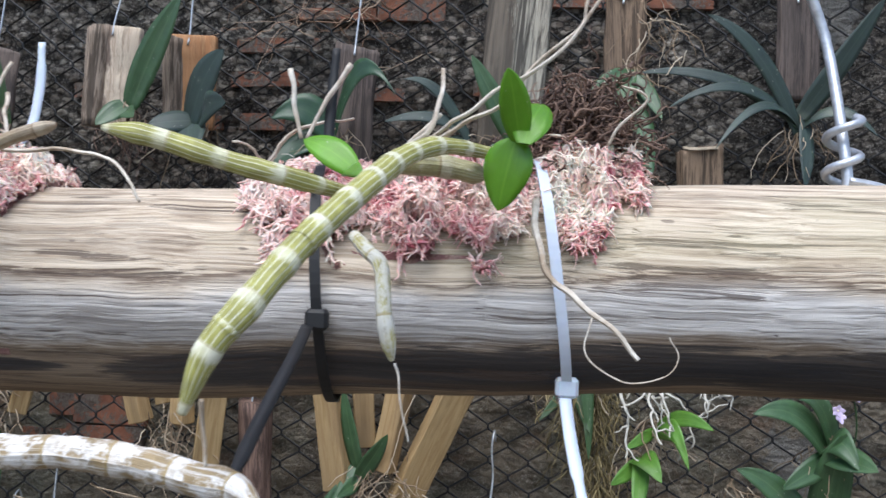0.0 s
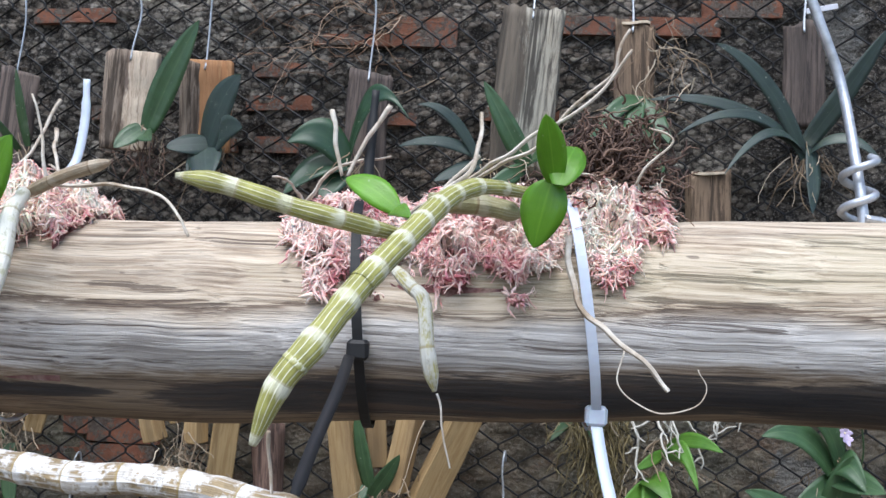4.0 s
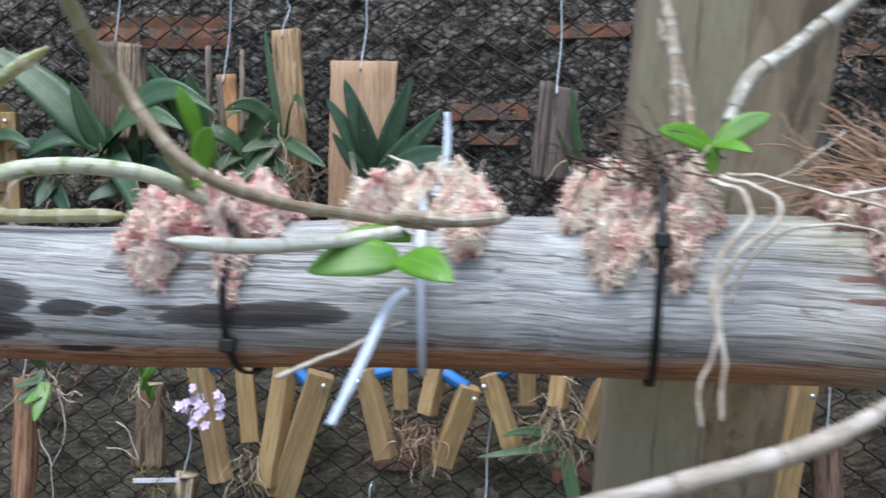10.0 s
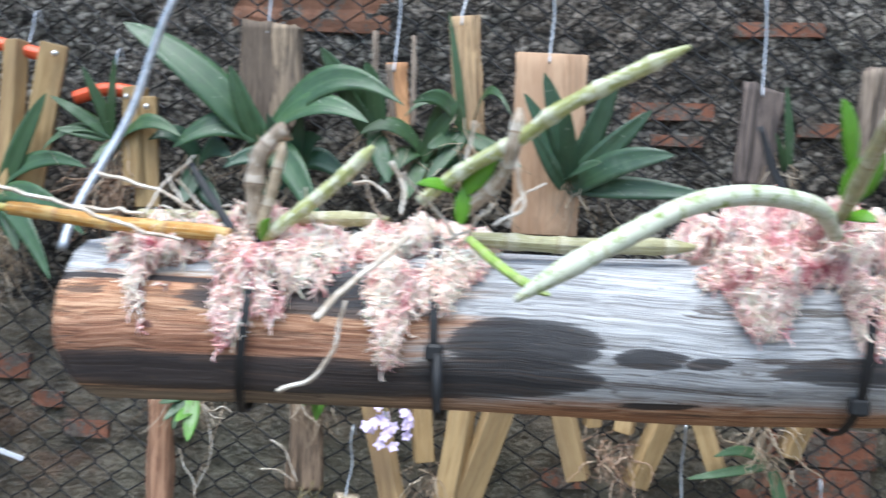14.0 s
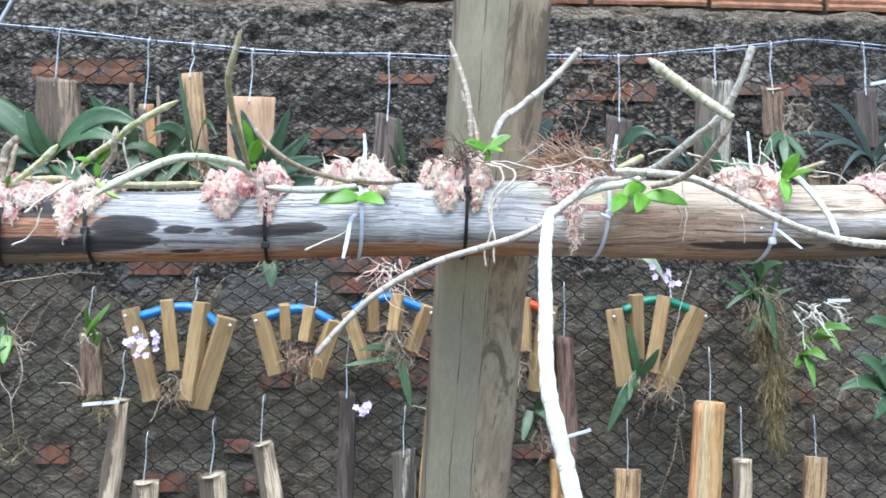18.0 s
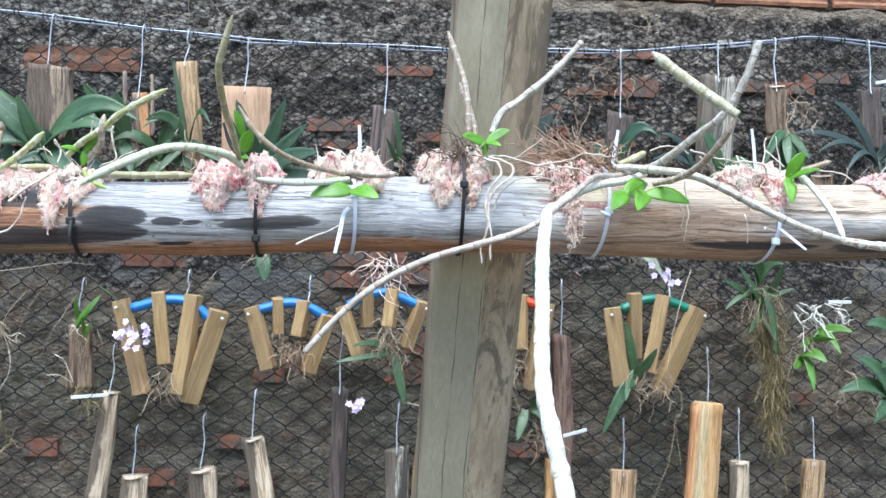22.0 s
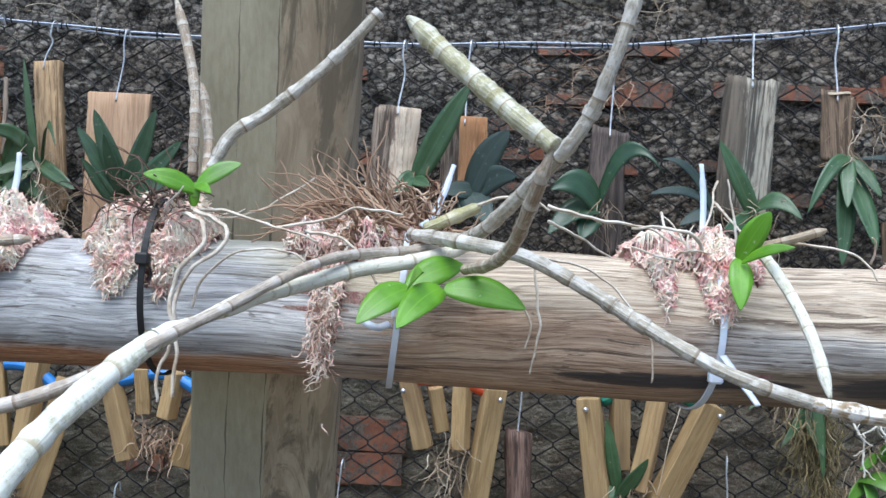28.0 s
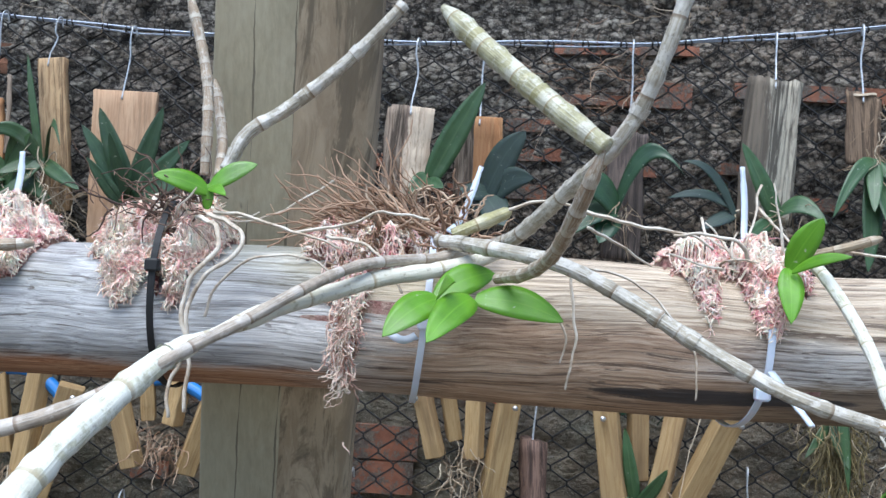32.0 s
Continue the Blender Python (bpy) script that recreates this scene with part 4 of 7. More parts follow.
def build_log():
    """The horizontal log; its origin lies on its line at x = 0 and its local x runs along it."""
    x0, x1, nx, ns = -1.102, 0.78, 420, 64
    verts, faces, uvs = [], [], []
    turn = math.cos(math.atan(0.0887))
    for i in range(nx + 1):
        x = x0 + (x1 - x0) * i / nx
        bow, r = log_z(x * turn) - log_z(0), log_at(x * turn, 2) * 0.985
        for k in range(ns):
            a = 2 * math.pi * k / ns
            q = Vector((x * 5, math.cos(a) * 1.4, math.sin(a) * 1.4))
            rr = r * (1 + 0.060 * noise.noise(q) + 0.022 * noise.noise(Vector((x * 7, math.cos(a) * 9, math.sin(a) * 9))) + 0.010 * noise.noise(Vector((x * 16, math.cos(a) * 24, math.sin(a) * 24))))
            xe = x
            if i < 12:
                # the saw cut runs askew: its foot stands back
                xe += (0.020 * max(0.0, -math.sin(a) - 0.25) ** 1.3 + 0.0015 * noise.noise(q * 8)) * (1 - i / 12)
            verts.append((xe, math.cos(a) * rr, math.sin(a) * rr + bow))
            uvs.append((x, math.sin(a)))
    for i in range(nx):
        for k in range(ns):
            k2 = (k + 1) % ns
            faces.append((i * ns + k, (i + 1) * ns + k, (i + 1) * ns + k2, i * ns + k2))
    faces.append(tuple(range(ns)))
    faces.append(tuple(nx * ns + k for k in reversed(range(ns))))
    bd = Build()
    bd.add(verts, faces, uvs)
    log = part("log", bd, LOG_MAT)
    log.matrix_basis = Matrix.Translation((0, log_y(0), log_z(0))) @ Matrix.Rotation(-math.atan(0.0887), 4, "Z")
    return tagged(log, "weathered horizontal log with charred patches fixed to a wooden post", "log")


the_log = build_log()


def build_post():
    """A square-hewn post, its head leaning out, behind the log: a grey face and a stripped brown face at its right edge."""
    post = thing("post", (-0.515, 0.94, 0.0), "weathered grey wooden post carrying the log", "post")
    z0, z1, n = 0.0, 2.35, 60
    front = [(-0.0555, 0.006), (-0.052, -0.002), (-0.02, -0.004), (0.000, -0.0055), (0.003, -0.0050)]
    side = [(0.003, -0.0050), (0.022, -0.002), (0.048, 0.001), (0.0545, 0.008), (0.056, 0.05), (0.03, 0.085), (-0.03, 0.085), (-0.056, 0.055), (-0.0555, 0.006)]
    for name, prof, mat in (("grey_face", front, POST_MAT), ("stripped_side", side, POST_SIDE)):
        verts, faces = [], []
        m = len(prof)
        for j in range(n + 1):
            z = z0 + (z1 - z0) * j / n
            cx, cy = -0.4738 + 0.0277 * (z - 1.5), 0.5245 - 0.25 * (z - 1.5)
            for x, y in prof:
                w = noise.noise(Vector((x * 60, y * 60, z * 7))) * 0.0018 + noise.noise(Vector((x * 200, y * 200, z * 16))) * 0.0007
                verts.append((cx + x + w, cy + y + w, z))
        for j in range(n):
            for i in range(m - 1):
                faces.append((j * m + i, j * m + i + 1, (j + 1) * m + i + 1, (j + 1) * m + i))
        faces.append(tuple(n * m + i for i in range(m)))
        bd = Build()
        bd.add(verts, faces)
        part(name, bd, mat, post)
    return post


build_post()

# ---- the fence of hexagon mesh, its line wires ----
WIRE_PTS = [(-1.8, 1.955), (-1.201, 1.894), (-0.792, 1.860), (-0.429, 1.857), (-0.1, 1.866), (0.102, 1.885), (0.259, 1.908), (0.463, 1.893), (0.95, 1.86)]


def wire_z(x):
    """Height of the sagging line wire."""
    for (xa, za), (xb, zb) in zip(WIRE_PTS, WIRE_PTS[1:]):
        if xa <= x <= xb:
            return za + (zb - za) * (x - xa) / (xb - xa)
    return 1.87


def build_fence():
    fence = thing("wire_mesh_fence", (-0.4, fence_y(-0.4), 0.0), "dark diamond wire mesh stretched before the wall", "fence")
    bd = Build()
    cw, ch = 0.045, 0.039
    x, col = -1.95, 0
    while x < 1.05:
        z, row = 0.75, 0
        while z < 2.06:
            zz = z + (ch / 2 if col % 2 else 0)

            def P(a, b):
                q = Vector((a * 4, 0, b * 4))
                jx, jz = 0.010 * noise.noise(q), 0.010 * noise.noise(q + Vector((9, 9, 9)))
                lim = min(b + jz, wire_z(a) + 0.003)
                return Vector((a + jx, fence_y(a) + 0.022 + 0.006 * noise.noise(q * 0.7), lim))
            if zz - ch * 0.1 > wire_z(x):
                break
            a, b2, c = P(x, zz - ch * 0.065), P(x, zz + ch * 0.065), P(x + cw / 2, zz + ch * 0.435)
            d = P(x - cw / 2, zz + ch * 0.435)
            tube(bd, [a, b2], 0.0016, 4, False)
            tube(bd, [b2, c], 0.0013, 3, False)
            tube(bd, [b2, d], 0.0013, 3, False)
            z += ch
            row += 1
        x += cw / 2
        col += 1
    part("mesh", bd, MESH_MAT, fence)["kind"] = "stuff"
    for dy, dz, phase in ((0.0, 0.0015, 0.0), (0.002, -0.0025, 2.2)):
        bd = Build()
        tube(bd, [Vector((x, fence_y(x) + 0.014 + dy, wire_z(x) + dz + 0.0015 * math.sin(phase + x * 21))) for x in [-1.79 + k * 0.02 for k in range(136)]], 0.0015, 6)
        part("line_wire", bd, LINE_WIRE, fence, "galvanised line wire with sky reflection in its colour")
    # the mesh is laced to the line wires by its own dark ends
    for k in range(60):
        x = -1.75 + k * 0.045 + RNG.uniform(-0.006, 0.006)
        z, bd = wire_z(x), Build()
        tube(bd, [Vector((x + 0.010 * q / 9 + 0.002 * math.cos(q * 0.9), fence_y(x) + 0.015 + 0.0045 * math.cos(q * 1.4), z + 0.0045 * math.sin(q * 1.4))) for q in range(10)], 0.0011, 5)
        part("lacing", bd, MESH_MAT, fence)
    return fence


build_fence()


# ---- things hanging on the fence ----
def hook(parent, x, z_top, z_bottom, y, mat=None):
    bd = Build()
    pts = [(x + 0.004, y + 0.010, z_top - 0.010), (x + 0.003, y + 0.006, z_top + 0.003), (x + 0.001, y - 0.002, z_top - 0.002), (x, y - 0.004, z_top - 0.02),
           (x + RNG.uniform(-0.004, 0.004), y - 0.004, (z_top + z_bottom) / 2), (x - 0.002, y - 0.010, z_bottom + 0.006), (x - 0.003, y - 0.014, z_bottom - 0.012)]
    tube(bd, spline(pts, 5), 0.0013, 6)
    part("wire_hook", bd, mat or GALV, parent)


SLAT_WORDS = {
    "weathered": "weathered bark-edged wooden slat", "split": "split orange-brown wooden slat", "bark": "thin strip of loose grey bark", "tan": "narrow tan wooden slat",
    "slab": "wide fresh-cut pinkish wooden slab", "pale": "pale streaked wooden slat", "dark": "dark damp wooden slat", "grey": "grey fissured wooden slat with lichen",
    "brown": "brown bark-covered wooden slat", "orange": "orange sawn wooden slat", "rod": "dark reddish round branch", "rod_red": "red-brown round branch",
    "round_tan": "peeled tan round stick", "round_yellow": "thick split yellow and orange billet"}
SLAT_N = [0]
SAWN = plain("pale_end_grain", (0.46, 0.38, 0.28), 0.8, 0, 0.35, 160)


def hanging_slat(x, z, length, width, lean, style):
    """A piece of wood hung from the fence by a wire hook; x, z: the middle of its top."""
    SLAT_N[0] += 1
    y = fence_y(x) - 0.004
    ob = thing("wood_mount", (x, y, z - length), SLAT_WORDS[style] + " hung on the fence by wire", "hanging wood", "wooden mounts on the fence")
    m = Matrix.Translation((x, y, z)) @ Euler((radians(RNG.uniform(-2, 2)), radians(lean), 0)).to_matrix().to_4x4() @ Matrix.Translation((0, 0, -length))
    bd = Build()
    if style == "round_tan":
        stick(bd, width / 2, length, seed=SLAT_N[0], rough=0.34, sides=36, cuts=18, flat=0.55, fissure=0.16, torn=0.006)
    elif style == "round_yellow":
        block(bd, (width * 0.9, width * 0.6, length), Matrix.Rotation(radians(14), 4, "Z"), cuts=12, rough=0.0016, seed=SLAT_N[0], taper=1.05, bevel=0.004)
    elif style.startswith("r"):
        stick(bd, width / 2, length, seed=SLAT_N[0], rough=0.30, sides=28, cuts=18, fissure=0.10, torn=0.004)
    elif style in ("weathered", "grey", "dark", "brown"):
        stick(bd, width / 2, length, Matrix.Diagonal((1, 0.5, 1, 1)), seed=SLAT_N[0], rough=0.22, sides=44, cuts=18, flat=0.45, fissure=0.16, torn=0.007)
    else:
        block(bd, (width, min(0.014, width * 0.5), length), cuts=12, rough=0.0022, seed=SLAT_N[0], taper=0.93)
    w = part("wood", bd, W[style])
    w.parent = ob
    w.matrix_basis = Matrix.Translation((-x, -y, -(z - length))) @ m
    if style in ("round_tan", "brown"):
        # the pale sawn end
        bd = Build()
        ring = [(math.cos(k * math.pi / 8) * width * 0.43, math.sin(k * math.pi / 8) * width * (0.43 if style != "brown" else 0.22), length + 0.0006 + 0.0012 * math.sin(k)) for k in range(16)]
        low = [(x_, y_, z_ - 0.003) for x_, y_, z_ in ring]
        bd.add(ring + low, [tuple(range(16))] + [(k, k + 16, (k + 1) % 16 + 16, (k + 1) % 16) for k in range(16)])
        e = part("sawn_end", bd, SAWN, label="pale sawn end")
        e.parent = ob
        e.matrix_basis = w.matrix_basis.copy()
    zt = wire_z(x) if z > 1.6 else z + RNG.uniform(0.07, 0.10)
    if style != "bark" and not (z < 1.65 and z > 1.6):
        hook(ob, x, zt, z, y + 0.006)
    if style in ("split", "pale", "round_yellow"):
        bd = Build()
        stick(bd, width * 0.22, length * 0.98, seed=SLAT_N[0] + 50, rough=0.3)
        s = part("bark_edge", bd, W["bark" if style != "round_yellow" else "split"])
        s.parent = ob
        s.matrix_basis = w.matrix_basis @ Matrix.Translation((-width * 0.36, -0.002, 0))
    return ob


def fan_basket(slats, hose, colour):
    """Four pine bars threaded on a bent length of hose, opening upward like a fan."""
    xm = sum(s[0] for s in slats) / len(slats)
    zb = min(s[3] for s in slats)
    ob = thing("fan_basket", (xm, fence_y(xm) - 0.02, zb), f"fan of pale pine bars joined by {colour.replace('red', 'orange-red')} hose on the mesh", "hanging planter", "fan planters")
    for i, (xa, za, xb, zb_, w) in enumerate(slats):
        a = Vector((xa, fence_y(xa) - 0.030, za + 0.006))
        b = Vector((xb, fence_y(xb) - 0.028 + 0.012 * (i % 2), zb_))
        q = (a - b).to_track_quat("Z", "Y").to_matrix().to_4x4()
        bd = Build()
        block(bd, (w * 0.92, 0.020, (a - b).length), cuts=6, rough=0.0009, seed=i * 7 + int(xa * 1000))
        s = part("bar", bd, W["pine"], smooth=False)
        s.parent = ob
        yaw = Matrix.Rotation(radians((-20, 16, -24, 22)[i % 4]), 4, "Z")
        # keep the bar's wide face toward the open side
        ax = (a - b).normalized()
        fx = Vector((1, -0.085, 0))
        fx = (fx - ax * fx.dot(ax)).normalized()
        fy = ax.cross(fx)
        rot = Matrix((fx, fy, ax)).transposed().to_4x4()
        s.matrix_basis = Matrix.Translation(-ob.matrix_basis.translation) @ Matrix.Translation(b) @ rot @ yaw
        if i in (0, len(slats) - 1):
            bd = Build()
            h = a + Vector((0.006 if i else -0.006, -0.012, -0.014))
            tube(bd, [h, h + Vector((0.001, -0.004, 0))], 0.0034, 8)
            sc = part("screw_head", bd, SCREW)
            sc.parent = s
            sc.matrix_parent_inverse = (ob.matrix_basis @ s.matrix_basis).inverted()
    bd = Build()
    tube(bd, spline([(x, fence_y(x) - 0.026, z - 0.003) for x, z in hose], 8), 0.0085, 12)
    part("hose", bd, HOSE[colour], ob, f"{colour} plastic hose")
    xh, zh = hose[len(hose) // 2]
    hook(ob, xh, zh + 0.05, zh, fence_y(xh) - 0.002)
    return ob


def orchid_roots(bd, centre, spread, n, length, r, way=(0, -0.25, -1)):
    for _ in range(n):
        s = Vector(centre) + Vector((RNG.gauss(0, spread), RNG.gauss(0, spread * 0.4), RNG.gauss(0, spread * 0.7)))
        d = Vector(way) + Vector((RNG.uniform(-1, 1), RNG.uniform(-0.5, 0.4), RNG.uniform(-0.6, 0.6)))
        strand(bd, wander(s, d, length * RNG.uniform(0.4, 1.2), 7, 0.45, 0.1), r * RNG.uniform(0.6, 1.3))


PLANT_WORDS = {"grass": "small green orchid with thin grassy leaves", "broad": "dark green orchid with broad strap leaves", "narrow": "green orchid with narrow arching leaves", "fan": "dark green orchid with a fan of upright leaves",
               "grey": "grey-green orchid with long dull leaves", "dark": "shaded dark green orchid", "bright": "small fresh green orchid plant", "pale": "small pale-leaved orchid"}


def mounted_orchid(base, leaves, style):
    ob = thing("mounted_orchid", base, PLANT_WORDS[style] + " on hung wood", "orchid", "orchids on the fence")
    for x, y, z, w, bend in leaves:
        bd = Build()
        b = Vector(base) + Vector((RNG.uniform(-0.006, 0.006), RNG.uniform(-0.004, 0.004), RNG.uniform(-0.008, 0.008)))
        blade(bd, b, (x, y, z), w, bend, face=(RNG.uniform(-0.35, 0.35), -1, RNG.uniform(0.1, 0.6)), fold=0.22 if style != "grey" else 0.1, rows=14)
        part("leaf", bd, LEAF[style], ob)
    bd = Build()
    big = len(leaves) > 3
    orchid_roots(bd, base, 0.012, 24 if big else 10, 0.060 if big else 0.04, 0.0009)
    part("root_mass", bd, MOSS["wispy"], ob)["kind"] = "stuff"
    return ob


hanging_slat(-1.140, 1.794, 0.131, 0.074, -2.3, 'weathered')
hanging_slat(-0.982, 1.752, 0.087, 0.024, -6.0, 'split')
hanging_slat(-1.011, 1.791, 0.124, 0.008, -3.7, 'bark')
hanging_slat(-0.962, 1.786, 0.110, 0.007, -1.5, 'bark')
hanging_slat(-0.903, 1.811, 0.211, 0.038, -5.5, 'tan')
hanging_slat(-0.796, 1.769, 0.218, 0.086, -0.4, 'slab')
hanging_slat(-0.546, 1.738, 0.119, 0.046, 3.6, 'dark')
hanging_slat(-0.401, 1.764, 0.119, 0.059, 2.7, 'pale')
hanging_slat(-0.309, 1.754, 0.108, 0.057, -0.2, 'split')
hanging_slat(-0.113, 1.744, 0.171, 0.049, 2.4, 'dark')
hanging_slat(0.073, 1.818, 0.189, 0.068, 4.3, 'grey')
hanging_slat(0.184, 1.804, 0.091, 0.042, -1.9, 'brown')
hanging_slat(0.368, 1.806, 0.116, 0.044, -0.6, 'dark')
hanging_slat(0.272, 1.637, 0.076, 0.047, -0.3, 'brown')
hanging_slat(-1.015, 1.222, 0.189, 0.034, 6.5, 'round_tan')
hanging_slat(-0.972, 1.076, 0.100, 0.045, 0.0, 'round_tan')
hanging_slat(-0.856, 1.088, 0.114, 0.050, -4.8, 'round_tan')
hanging_slat(-0.768, 1.142, 0.172, 0.040, -10.2, 'round_tan')
hanging_slat(-0.616, 1.233, 0.232, 0.029, 0.8, 'dark')
hanging_slat(-0.513, 1.126, 0.156, 0.043, 0.7, 'grey')
hanging_slat(-0.457, 1.187, 0.188, 0.039, 5.0, 'orange')
hanging_slat(-0.227, 1.107, 0.141, 0.036, 1.0, 'orange')
hanging_slat(-0.219, 1.332, 0.284, 0.036, -1.3, 'rod')
hanging_slat(-0.101, 1.088, 0.124, 0.047, 1.9, 'tan')
hanging_slat(0.056, 1.212, 0.219, 0.056, 5.0, 'round_yellow')
hanging_slat(0.116, 1.103, 0.142, 0.036, 2.1, 'round_tan')
hanging_slat(0.258, 1.107, 0.147, 0.043, 4.0, 'tan')
hanging_slat(-1.253, 1.334, 0.285, 0.031, -2.0, 'rod_red')
hanging_slat(-1.072, 1.338, 0.112, 0.040, -1.5, 'brown')
hanging_slat(-1.506, 1.351, 0.094, 0.036, 3.6, 'tan')
fan_basket([(-1.558, 1.755, -1.522, 1.573, 0.032), (-1.497, 1.767, -1.490, 1.589, 0.025), (-1.450, 1.752, -1.455, 1.566, 0.026), (-1.402, 1.749, -1.435, 1.542, 0.034)],
           [(-1.555, 1.757), (-1.495, 1.760), (-1.442, 1.750), (-1.394, 1.741)], 'red')
fan_basket([(-1.298, 1.700, -1.292, 1.586, 0.028), (-1.285, 1.689, -1.279, 1.562, 0.030)],
           [(-1.374, 1.694), (-1.333, 1.706), (-1.289, 1.701)], 'red')
fan_basket([(-0.999, 1.378, -0.958, 1.222, 0.028), (-0.937, 1.393, -0.925, 1.274, 0.025), (-0.875, 1.389, -0.897, 1.222, 0.029), (-0.831, 1.362, -0.881, 1.207, 0.036)],
           [(-0.981, 1.373), (-0.926, 1.388), (-0.889, 1.387), (-0.864, 1.372), (-0.839, 1.349)], 'blue')
fan_basket([(-0.775, 1.370, -0.743, 1.267, 0.027), (-0.732, 1.386, -0.729, 1.329, 0.020), (-0.684, 1.382, -0.694, 1.325, 0.022), (-0.642, 1.357, -0.676, 1.262, 0.028)],
           [(-0.765, 1.373), (-0.711, 1.387), (-0.676, 1.379), (-0.646, 1.363)], 'blue')
fan_basket([(-0.619, 1.373, -0.584, 1.283, 0.022), (-0.576, 1.406, -0.572, 1.344, 0.022), (-0.528, 1.405, -0.536, 1.344, 0.023), (-0.477, 1.384, -0.503, 1.308, 0.023)],
           [(-0.608, 1.383), (-0.576, 1.401), (-0.540, 1.407), (-0.479, 1.385)], 'blue')
fan_basket([(-0.371, 1.389, -0.346, 1.306, 0.023), (-0.335, 1.382, -0.323, 1.329, 0.020), (-0.299, 1.399, -0.298, 1.307, 0.022), (-0.256, 1.384, -0.275, 1.234, 0.032)],
           [(-0.371, 1.398), (-0.330, 1.401), (-0.293, 1.397), (-0.258, 1.384)], 'red')
fan_basket([(-0.134, 1.378, -0.114, 1.243, 0.033), (-0.094, 1.405, -0.087, 1.292, 0.025), (-0.040, 1.402, -0.065, 1.268, 0.027), (0.025, 1.379, -0.042, 1.231, 0.038)],
           [(-0.116, 1.384), (-0.066, 1.404), (-0.018, 1.397), (0.035, 1.373)], 'green')
mounted_orchid((-1.141, 1.110, 1.646), [
    (-1.309, 1.104, 1.779, 0.051, 0.01), (-1.176, 1.083, 1.731, 0.027, 0.0), (-0.968, 1.045, 1.688, 0.040, 0.05), (-1.006, 1.038, 1.665, 0.039, 0.03), (-1.057, 1.053, 1.546, 0.039, 0.02), (-1.241, 1.098, 1.633, 0.037, 0.02), (-1.089, 1.076, 1.595, 0.033, 0.0)], 'broad')
mounted_orchid((-1.102, 1.117, 1.611), [
    (-1.180, 1.093, 1.611, 0.030, 0.02), (-1.026, 1.090, 1.597, 0.031, 0.02), (-1.130, 1.089, 1.678, 0.023, 0.0), (-1.063, 1.083, 1.651, 0.027, 0.02), (-1.150, 1.091, 1.578, 0.027, 0.0), (-1.089, 1.086, 1.683, 0.020, 0.0)], 'dark')
mounted_orchid((-0.944, 1.103, 1.637), [
    (-1.020, 1.080, 1.657, 0.027, 0.02), (-0.906, 1.070, 1.699, 0.023, 0.0), (-0.992, 1.077, 1.598, 0.027, 0.01), (-0.873, 1.077, 1.606, 0.027, 0.01), (-0.928, 1.072, 1.701, 0.020, 0.0), (-0.961, 1.075, 1.583, 0.023, 0.0)], 'narrow')
mounted_orchid((-1.224, 1.137, 1.612), [
    (-1.276, 1.111, 1.641, 0.028, 0.02), (-1.169, 1.102, 1.619, 0.030, 0.02), (-1.228, 1.107, 1.568, 0.027, 0.0), (-1.179, 1.103, 1.557, 0.025, 0.0)], 'dark')
mounted_orchid((-1.004, 1.098, 1.664), [
    (-1.069, 1.074, 1.756, 0.032, 0.0), (-1.015, 1.069, 1.740, 0.027, 0.01), (-0.982, 1.067, 1.601, 0.026, 0.0), (-1.043, 1.072, 1.717, 0.024, 0.0)], 'broad')
mounted_orchid((-0.896, 1.089, 1.666), [
    (-0.847, 1.025, 1.679, 0.014, 0.04), (-0.959, 1.045, 1.691, 0.023, 0.02), (-0.830, 1.054, 1.626, 0.022, 0.0), (-0.922, 1.081, 1.808, 0.011, 0.0), (-0.939, 1.063, 1.643, 0.024, 0.0), (-0.968, 1.065, 1.678, 0.017, 0.03), (-0.940, 1.063, 1.603, 0.020, 0.0)], 'narrow')
mounted_orchid((-0.772, 1.079, 1.612), [
    (-0.832, 1.054, 1.711, 0.026, 0.0), (-0.810, 1.052, 1.735, 0.030, 0.0), (-0.787, 1.030, 1.700, 0.022, 0), (-0.725, 1.045, 1.739, 0.030, 0.0), (-0.687, 1.041, 1.697, 0.030, 0.0), (-0.667, 1.010, 1.643, 0.036, 0.01), (-0.630, 1.017, 1.602, 0.030, 0.0), (-0.823, 1.053, 1.669, 0.020, 0.0), (-0.747, 1.006, 1.630, 0.025, 0.0)], 'fan')
mounted_orchid((-1.462, 1.137, 1.572), [
    (-1.396, 1.102, 1.690, 0.027, 0.0), (-1.524, 1.113, 1.628, 0.028, 0.0), (-1.498, 1.110, 1.516, 0.032, 0.02), (-1.365, 1.069, 1.470, 0.029, 0.02), (-1.328, 1.066, 1.524, 0.030, 0.02), (-1.341, 1.097, 1.603, 0.024, 0.02), (-1.534, 1.113, 1.569, 0.035, 0.0), (-1.421, 1.104, 1.500, 0.025, 0.0)], 'broad')
mounted_orchid((-1.320, 1.125, 1.640), [
    (-1.391, 1.101, 1.687, 0.018, 0.0), (-1.354, 1.098, 1.724, 0.016, 0.0), (-1.314, 1.095, 1.738, 0.012, 0.0), (-1.398, 1.102, 1.621, 0.018, 0.02), (-1.382, 1.101, 1.648, 0.019, 0.0), (-1.229, 1.087, 1.644, 0.024, 0.02), (-1.337, 1.097, 1.608, 0.018, 0.0)], 'narrow')
